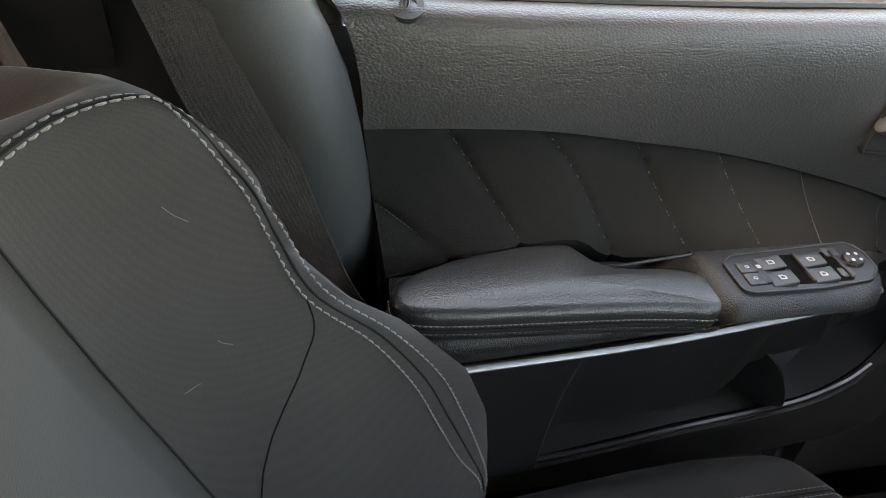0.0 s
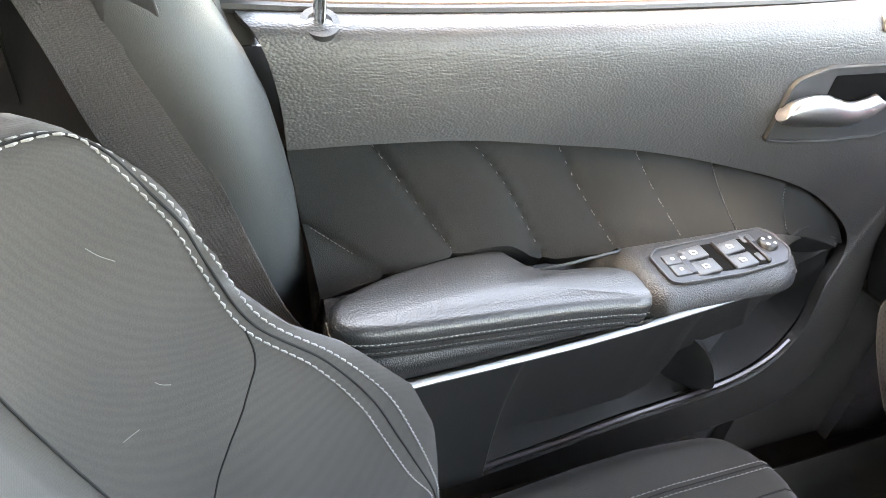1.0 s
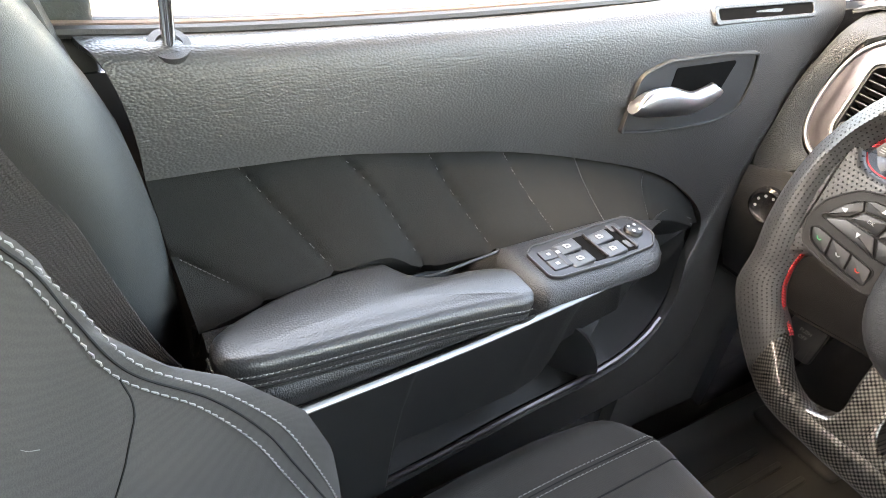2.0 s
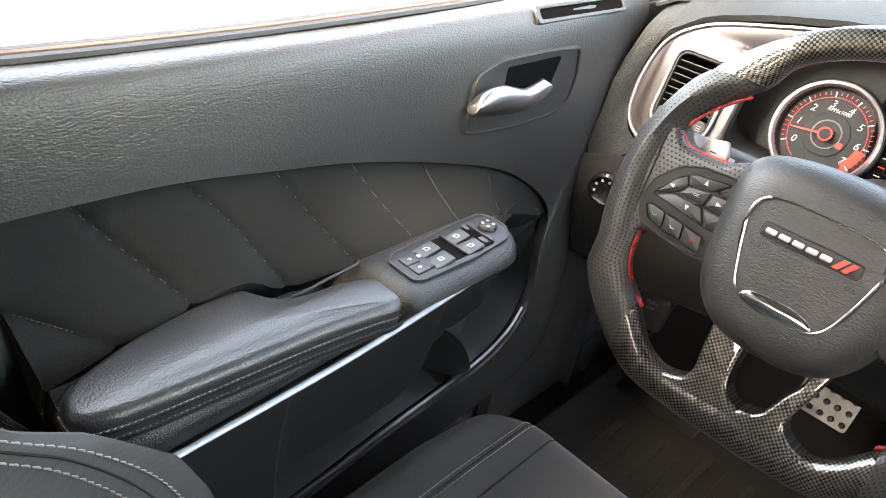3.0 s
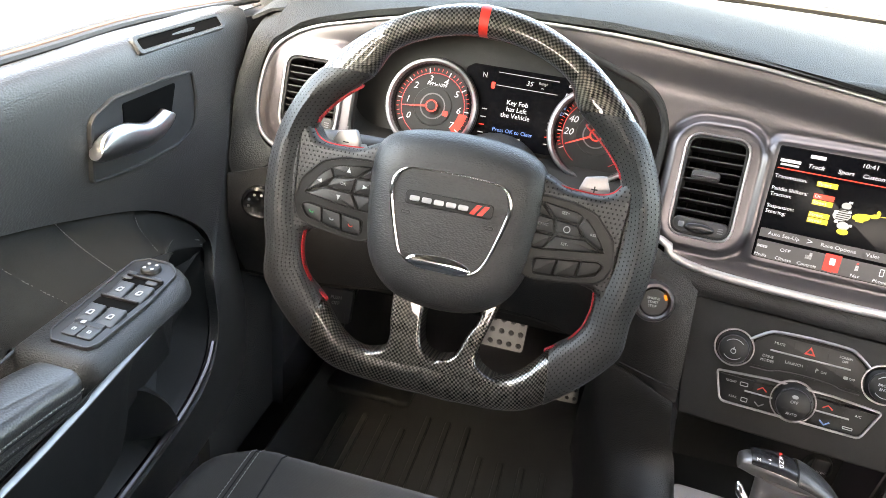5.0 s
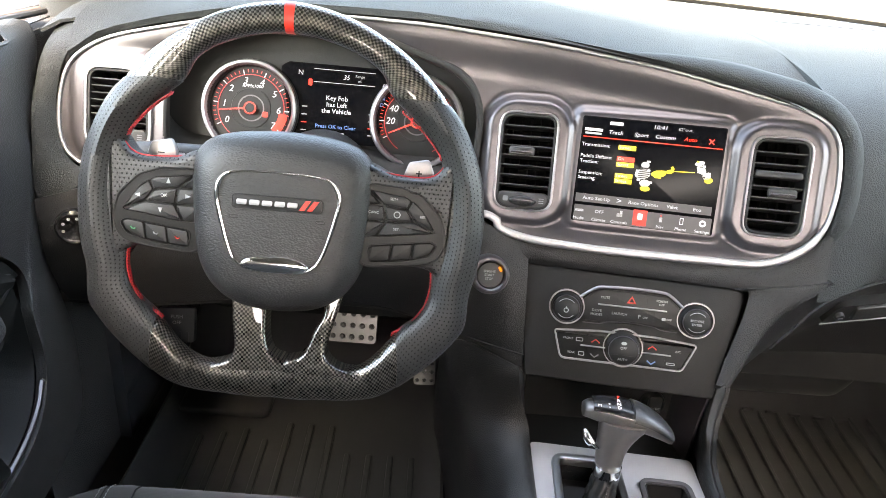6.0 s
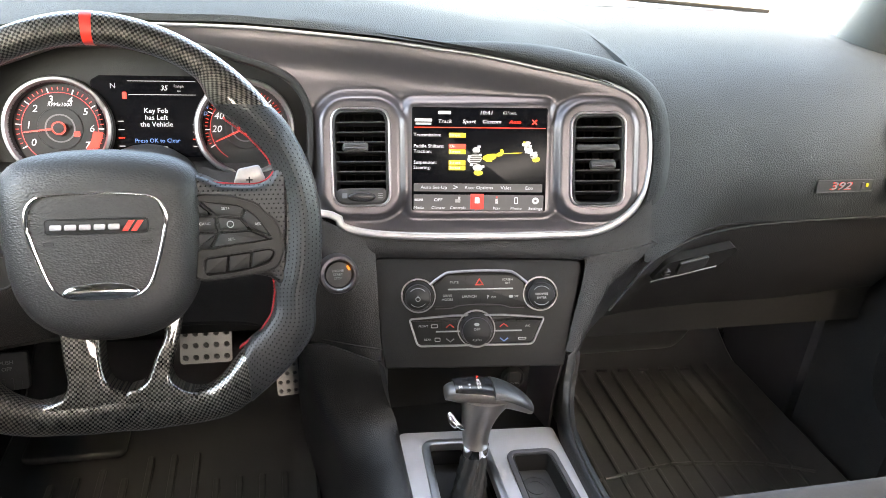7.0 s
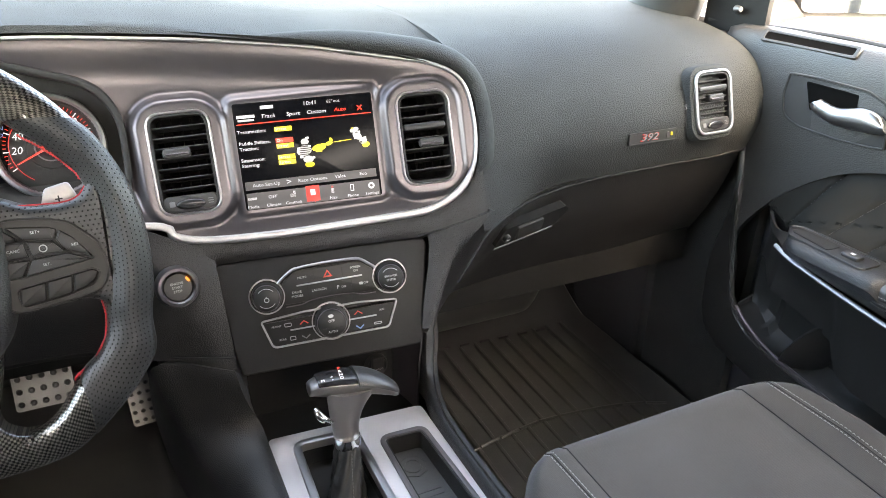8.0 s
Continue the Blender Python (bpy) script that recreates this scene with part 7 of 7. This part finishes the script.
# ---------------------------------------------------------------- door switches
def door_switches(d, s, full):
    bz = (Matrix.Translation((0, .085, -.078)) if s > 0 else Matrix.Identity(4)) @ axes((.608, -.176, .5634), (0, 1, 0), (1, 0, 0)) @ Matrix.Diagonal((1, 1, -1, 1))
    if full:
        out = round_poly([(-.063, -.017, .006), (-.055, -.0205, .01), (.003, -.0215, .03), (.050, -.017, .02), (.063, -.004, .012), (.063, .017, .010), (.055, .0265, .006), (-.054, .0205, .006), (-.063, .013, .006)], .012, 6)
    else:
        out = round_poly([(-.050, -.020), (-.050, .020), (.070, .022), (.080, .008), (.060, -.018)], .010, 5)
    b = part("switch_bezel", prism(out, -.004, .0014, .0008).move(bz), M_SWITCH, d, "black switch plate", s=s)
    part("bezel_rim", frame_ring(inset(out, -.0012), inset(out, .0006), -.003, .0024, .0008).move(bz), M_PLASTIC, b, s=s)
    if not full:
        part("grab_tray", prism(round_poly([(.004, -.013), (.004, .014), (.066, .013), (.066, -.006)], .005, 4), .001, .0024).move(bz), M_DARK, b, s=s)
        part("rocker", prism(rect(.024, .016, .003, 3, -.022, 0), .001, .0060, .002).move(bz), M_PLASTIC, b, s=s)
        part("switch_mark", prism(rect(.006, .005, .001, 2, -.022, 0), .0058, .0066).move(bz), M_PRINT, b, s=s)
        return
    for y, h in ((-.0072, .0125), (.0055, .0115)):
        r = part("lock_switch", prism(rect(.0150, h, .0015, 3, -.0480, y), .001, .0030, .0008).move(bz), M_CUP, b, s=s)
        part("switch_mark", frame_ring(rect(.0034, .0030, .0008, 2, -.0480, y), rect(.0018, .0014, .0004, 2, -.0480, y), .0028, .0034).move(bz), M_PRINT, r, s=s)
    for cy, wide, well in ((-.0265, .0210, -.0085), (.0095, .0210, .0255)):
        # flat dark plate painting the shaded recess in front of each rocker
        part("rocker_well", prism(rect(.0115, .0330, .0015, 3, well, .0005), .001, .0019).move(bz), M_PITSHADE, b, s=s)
        part("well_edge", prism(rect(.0022, .0330, .0006, 2, well + .0068, .0005), .001, .0044, .0008).move(bz), M_KEY, b, s=s)
        for y, h in ((-.0095, .0150), (.0078, .0140)):
            g = prism(rect(wide, h, .0016, 4, cy, y), .001, .0038, .0012)
            for v in g.v:
                v.z += .0016 * (v.x - cy) / wide * 2 if v.z > .002 else 0
            r = part("rocker", g.move(bz), M_CUP, b, "black window rocker", s=s)
            part("switch_mark", frame_ring(round_poly([(cy - .0030, y - .0022), (cy + .0030, y - .0022), (cy + .0030, y + .0012), (cy + .0008, y + .0024), (cy - .0030, y + .0024)], .0006, 2), round_poly([(cy - .0018, y - .0012), (cy + .0018, y - .0012), (cy + .0018, y + .0006), (cy + .0006, y + .0014), (cy - .0018, y + .0014)], .0004, 2), .0036, .0043).move(bz), M_PRINT, r, s=s)
    part("lockout_key", prism(rect(.0062, .0240, .0010, 3, -.0390, -.001), .001, .0034, .0008).move(bz), M_SWITCH, b, s=s)
    part("switch_mark", prism(rect(.0036, .0036, .0006, 2, -.0388, .0045), .0032, .0038).move(bz), M_PRINT, b, s=s)
    for x, y in ((.0335, .0160), (.0320, -.0075)):
        part("mirror_key", prism(rect(.0120, .0100, .002, 3, x, y), .001, .0026, .0008).move(bz), M_CUP, b, s=s)
        part("switch_mark", prism(rect(.0014, .0018, .0003, 2, x, y), .0024, .0030).move(bz), M_PRINT, b, s=s)
    k = part("mirror_knob", lathe([(0, .0052), (.0070, .0052), (.0082, .0042), (.0088, .001), (.0100, .0008), (.0100, -.001)], 32).move(bz @ Matrix.Translation((.0475, .0055, 0))), M_KEY, b, "round mirror adjuster", s=s)
    for a in range(4):
        q = radians(90 * a + 45)
        part("switch_mark", prism(disc(.0015, 8, .0475 + .0050 * math.cos(q), .0055 + .0050 * math.sin(q)), .0050, .0056).move(bz), M_PRINT, k, s=s)


door_switches(driver_door, -1, True)
door_switches(passenger_door, 1, False)

# ---------------------------------------------------------------- gear shifter
shifter = thing("gear_shifter", (-.030, .01, .235), "chrome and leather gear shifter with lit gear letters", "gear shifter")
spine = smooth_curve([(-.055, .055, .3715), (-.047, .054, .3745), (-.018, .050, .3745), (.010, .046, .3695), (.032, .042, .3595), (.048, .038, .348)], 34)


def head_ring(i):
    p, t = spine[i], i / 33
    w = .0165 * math.sin(math.pi * min(max(t * .90 + .07, 0), 1)) ** .40
    e = math.sin(math.pi * min(max(t * .92 + .05, 0), 1)) ** .45
    ring = []
    for g in [2 * math.pi * j / 24 for j in range(24)]:
        c, n = math.cos(g), math.sin(g)
        c, n = math.copysign(abs(c) ** .8, c), math.copysign(abs(n) ** .8, n)
        h = (.0085 * e if n > 0 else (.0220 - .010 * t) * e)
        ring.append(Vector((p[0], p[1] + w * c, p[2] + h * n)))
    return ring


hr = [head_ring(i) for i in range(34)]
part("head", Geo().grid(hr, close_v=True, cap=True), M_SHIFT, shifter, "satin grey shifter head", 60)
part("leather_cap", sheet([[p + Vector((.001, 0, .0020)) for p in r[0:13]] for r in hr[16:33]], .003), M_PAD, shifter, "black leather palm cap", 60)
dpl = part("gear_display", sheet([[p + Vector((0, 0, .0016)) for p in r[1:12]] for r in hr[3:17]], .002), M_PIANO, shifter, "gloss black gear display", 60)
GD = axes((-.030, .049, .3862), (1, -.10, .03), (.10, 1, .0))
for k, t in enumerate(("P", "R", "N", "D")):
    lettering("gear_letter", t, .0066, GD @ Matrix.Translation((.012, .0095 - .0064 * k, .0006)), G_RED if k == 0 else G_WHITE, dpl)
for t, x, y in (("M", -.010, -.0085), ("+", .001, -.0045), ("-", .001, -.0095)):
    lettering("gear_letter", t, .0058, GD @ Matrix.Translation((x, y, .0006)), G_WHITE, dpl)
neck = []
for k in range(16):
    t = k / 15
    c = Vector((-.012 - .004 * t - .003 * math.sin(math.pi * t), .047 - .010 * t, .366 - .070 * t))
    rx, ry = .0190 - .004 * t + .016 * (1 - t) ** 3, .0165 - .003 * t + .003 * (1 - t) ** 2
    neck.append([c + Vector((rx * math.cos(g) + .010 * (1 - t) ** 3, ry * math.sin(g), 0)) for g in [2 * math.pi * j / 24 for j in range(24)]])
part("neck", Geo().grid(neck, close_v=True, cap=True), M_SHIFT, shifter, "satin grey shifter neck", 60)
part("release_button", tube(smooth_curve([(-.053, .038, .354), (-.050, .031, .348), (-.044, .027, .342), (-.036, .027, .337)], 12), [.002, .0035, .0042, .0046, .0048, .0048, .0048, .0046, .0042, .0038, .003, .002], 14), M_CHROME, shifter, "chrome release button")
part("collar", lathe([(.0125, .010), (.0155, .010), (.0160, .004), (.0165, -.003), (.0130, -.004)], 28).move(Matrix.Translation((-.017, .036, .296))), M_CHROME, shifter, "chrome collar")
boot = []
random.seed(5)
for k in range(22):
    t = k / 21
    c = Vector((-.017 - .014 * t, .036 - .036 * t, .294 - .060 * t))
    r = .0145 + .009 * t ** 1.5
    boot.append([c + Vector(((r * (1 + .05 * math.sin(7 * g + 5 * t) + .05 * math.sin(30 * t + 2 * math.sin(3 * g)))) * math.cos(g), (r * 1.25 * (1 + .06 * math.sin(6 * g + 4 * t))) * math.sin(g), .0025 * math.sin(9 * g + 8 * t))) for g in [2 * math.pi * j / 48 for j in range(48)]])
bo = part("boot", Geo().grid(boot, close_v=True, cap=True), M_DARK, shifter, "creased black leather boot", 70)
part("stitching", stitch_run([r[36] + Vector((-.001, -.001, 0)) for r in boot], (0, -1, .3), .004, .003, .0005), M_THREADDARK, bo)

# ---------------------------------------------------------------- pedals
def pedal(name, m, w, h, rows_, cols_, label):
    p = thing(name, m.translation, label, "pedal", "pedals")
    holes_ = [disc(min(w / cols_, h / rows_) * .30, 14, -w / 2 + w * (i + .5) / cols_, -h / 2 + h * (j + .5) / rows_) for i in range(cols_) for j in range(rows_)]
    part("pad", plate(rect(w, h, .006, 5), holes_, 0, .004).move(m), M_STEEL, p, "brushed steel pad with round holes")
    part("backing", prism(inset(rect(w, h, .006, 5), .001), -.008, .0006).move(m), M_DARK, p)
    for hx in holes_:
        cx = sum(q[0] for q in hx) / len(hx)
        cy = sum(q[1] for q in hx) / len(hx)
        r = abs(hx[0][0] - cx) * .85
        part("rubber_stud", lathe([(0, .0055), (r * .7, .0055), (r, .0035), (r, 0)], 12).move(m @ Matrix.Translation((cx, cy, 0))), M_RUBBER, p)
    part("lever_arm", tube([m @ Vector((0, 0, -.006)), m @ Vector((0, .04, -.05)), m @ Vector((0, .20, -.07))], .010, 10, flat=.5), M_DARK, p)
    return p


pedal("brake_pedal", axes((-.356, .400, .229), (1, 0, 0), (0, .45, .89)), .078, .056, 3, 5, "wide drilled steel brake pedal with rubber studs")
pedal("accelerator_pedal", axes((-.233, .400, .172), (1, 0, .05), (.08, .45, .89)), .036, .085, 6, 3, "narrow drilled steel accelerator pedal with rubber studs")
PB = axes((-.660, .44, .176), (1, .1, 0), (0, .4, .9))
pb = thing("parking_brake_pedal", PB.translation, "black parking brake pedal with pale lettering", "pedal", "pedals")
part("pad", prism(rect(.060, .060, .006, 4), -.01, .004, .002).move(PB), M_RUBBER, pb)
lettering("pedal_text", "PUSH", .0085, PB @ Matrix.Translation((.000, .014, .0042)), M_PRINT, pb)
lettering("pedal_text", "OFF", .0085, PB @ Matrix.Translation((.000, .004, .0042)), M_PRINT, pb)
for k in range(4):
    part("pad_rib", prism(rect(.004, .018, .001, 2, -.018 + .012 * k, -.020), .003, .0055).move(PB), M_RUBBER, pb)
part("lever_arm", tube([PB @ Vector((0, 0, -.01)), PB @ Vector((0, .10, -.05)), PB @ Vector((0, .25, -.05))], .010, 10, flat=.5), M_DARK, pb)


# ---------------------------------------------------------------- floor mats
def floor_mat(cx, x0, x1, y0, y1, label, ridges, arc):
    m = thing("floor_mat", (cx, (y0 + y1) / 2, 0), label, "floor mat", "rubber floor mats")
    rows = []
    for i in range(25):
        x = x0 + (x1 - x0) * i / 24
        e = max(0, abs(2 * i / 24 - 1) - .86) / .14
        line = []
        for k in range(25):
            y = y0 + (y1 - y0) * k / 24
            rise = max(0, (y - .50)) * .75
            line.append(Vector((x, y, .012 + .03 * e ** 2 + rise ** 1.15)))
        rows.append(line)
    base = part("tray", sheet(rows, -.006), M_RUBBER, m, "black rubber tray", 50)
    for x, a, b, w, h in ridges:
        g = prism(round_poly([(x - w / 2, a), (x + w / 2, a), (x + w / 2, b), (x - w / 2, b)], w * .4, 3), .010, .012 + h, .0015)
        for v in g.v:
            v.z += max(0, v.y - .50) * .75
        part("ridge", g, M_RUBBER, m)
    if arc:
        pts = smooth_curve(arc, 12)
        for a, b in zip(pts, pts[1:]):
            a, b = Vector(a), Vector(b)
            part("dash_ridge", tube([a.lerp(b, .06) , a.lerp(b, .94)], .0032, 6), M_RUBBER, m)
    return m


rd = [(-.60 + .036 * k, .10, .345 + .012 * (k % 3), .010, .011) for k in range(4)] + [(-.457 + .0365 * k, .10, .39, .010, .011) for k in range(3)] + [(-.35 + .036 * k, .10, .325, .010, .011) for k in range(4)]
mat1 = floor_mat(-.42, -.68, -.19, -.05, .64, "black ribbed rubber mat in the driver's footwell", rd, None)
part("heel_plate", prism(round_poly([(-.66, .40), (-.50, .40), (-.50, .47), (-.66, .50)], .015, 4), .010, .028, .006), M_RUBBER, mat1)
rp = [(.245 + .036 * k, .05, .515, .007, .006) for k in range(12)]
mat2 = floor_mat(.44, .185, .69, -.05, .64, "black ribbed rubber mat in the passenger's footwell", rp, [(.20, .200, .0215), (.266, .226, .0215), (.346, .238, .0215), (.423, .246, .0215), (.529, .234, .0215), (.608, .217, .0215), (.67, .19, .0215)])
for k in range(7):
    part("end_tick", prism(rect(.022, .005, .001, 2, .31 + .045 * k, .522 - .004 * k), .012, .017).move(Matrix.Translation((0, 0, .016))), M_GRAPHDARK, mat2)

# ---------------------------------------------------------------- pillar and belt by the driver's seat
pil = []
for k in range(28):
    z = .22 + .86 * k / 27
    yr = float(np.interp(z, [.22, .459, .535, .614, .677, .72, .747, .85, 1.08], [-.482, -.489, -.495, -.504, -.519, -.541, -.556, -.60, -.66]))
    inn = .012 * math.exp(-((z - .66) / .10) ** 2)
    lean = max(0, z - .74) * .20
    sec = [(.745, yr + .004), (.712, yr + .003), (.700, yr - .002), (.692 - inn, yr - .016), (.686 - inn, yr - .036), (.688 - inn * .5, yr - .060), (.700, yr - .085), (.735, yr - .10)]
    pil.append([(x - lean, y, z) for x, y in smooth_curve(sec, 20)])
for s_, nm in ((-1, "left"), (1, "right")):
    p = part("pillar_middle_" + nm, Geo().grid(pil, close_v=True, cap=True), M_PILLAR, None, "", 60, s=s_)
    tagged(p, "smooth grey-black centre pillar trim", "pillar", kind="structure")
part("trim_cap", prism(rect(.030, .05, .004, 4), -.003, .003, .0015).move(axes((-.682, -.592, .752), (0, 1, .2), (.2, -.2, 1))), M_PLASTIC, bpy.data.objects["pillar_middle_left"])
rs_ = part("rear_frame_seal", tube(smooth_curve([(-.700, -.735, .83), (-.702, -.728, .76), (-.704, -.716, .70), (-.706, -.700, .64), (-.708, -.690, .55)], 24), .006, 8), M_SEALTAN)
tagged(rs_, "weathered beige seal of the rear door frame", "seal", kind="structure")
belt = thing("seat_belt", (-.68, -.60, .5), "grey woven seat belt hanging beside the driver's seat", "seat belt")
cen = smooth_curve([(-.640, -.690, 1.00), (-.664, -.650, .86), (-.680, -.614, .745), (-.680, -.594, .677), (-.678, -.573, .631), (-.674, -.552, .578), (-.668, -.528, .525), (-.660, -.496, .478), (-.655, -.475, .43)], 60)
rows = []
for i, p in enumerate(cen):
    t = i / 59
    w = .0245 * (1 - .62 * min(max((t - .50) / .42, 0), 1) ** 1.2)
    tw = 1.1 * min(max((t - .55) / .45, 0), 1)
    ax = Vector((.35 * math.sin(tw) + .02, .93, .34)).normalized()
    rows.append([Vector(p) + ax * w * q for q in (-1, -.92, -.6, -.2, .2, .6, .92, 1)])
part("webbing", sheet(rows, .0014, uv=lambda i, j: (i * .0105, j * .007)), M_BELT, belt, "woven grey webbing", 50)
part("belt_edge", tube([r[-1] for r in rows], .0009, 5), M_BELT, belt)
part("belt_edge", tube([r[0] for r in rows], .0009, 5), M_BELT, belt)

# ---------------------------------------------------------------- outside mirror
mir = thing("door_mirror", (.93, .30, .70), "black door mirror outside the passenger's window", "mirror")
MM = axes((1.0, .240, .762), (.86, -.50, 0), (0, 0, 1))
mo = round_poly([(-.118, -.056, .03), (.112, -.050, .03), (.118, .066, .03), (-.098, .072, .03)], .03, 6)
part("housing", prism(mo, -.07, .004, .012).move(MM), M_PLASTIC, mir, "black mirror housing")
part("mirror_glass", prism(inset(mo, .009), .002, .0055).move(MM), surface("mirror silver", (.92, .93, .94), .01, 1.0, spread=.01), mir, "mirror glass")
part("foot", tube([(.80, .31, .715), (.86, .31, .715), (.93, .305, .722)], [.030, .026, .022], 12, flat=.6), M_PLASTIC, mir)
sail = prism(round_poly([(.212, .700), (.34, .690), (.34, .80), (.22, .90), (.212, .90)], .01, 3), 0, .012, .003).move(axes((.742, 0, 0), (0, 1, 0), (0, 0, 1)))
part("sail_panel", sail, M_DARK, mir, "black corner panel of the window")
part("corner_catch", tube([(.741, .268, .728), (.730, .262, .732), (.728, .252, .733)], [.005, .006, .004], 12), M_STRIP, mir, "small silver catch")
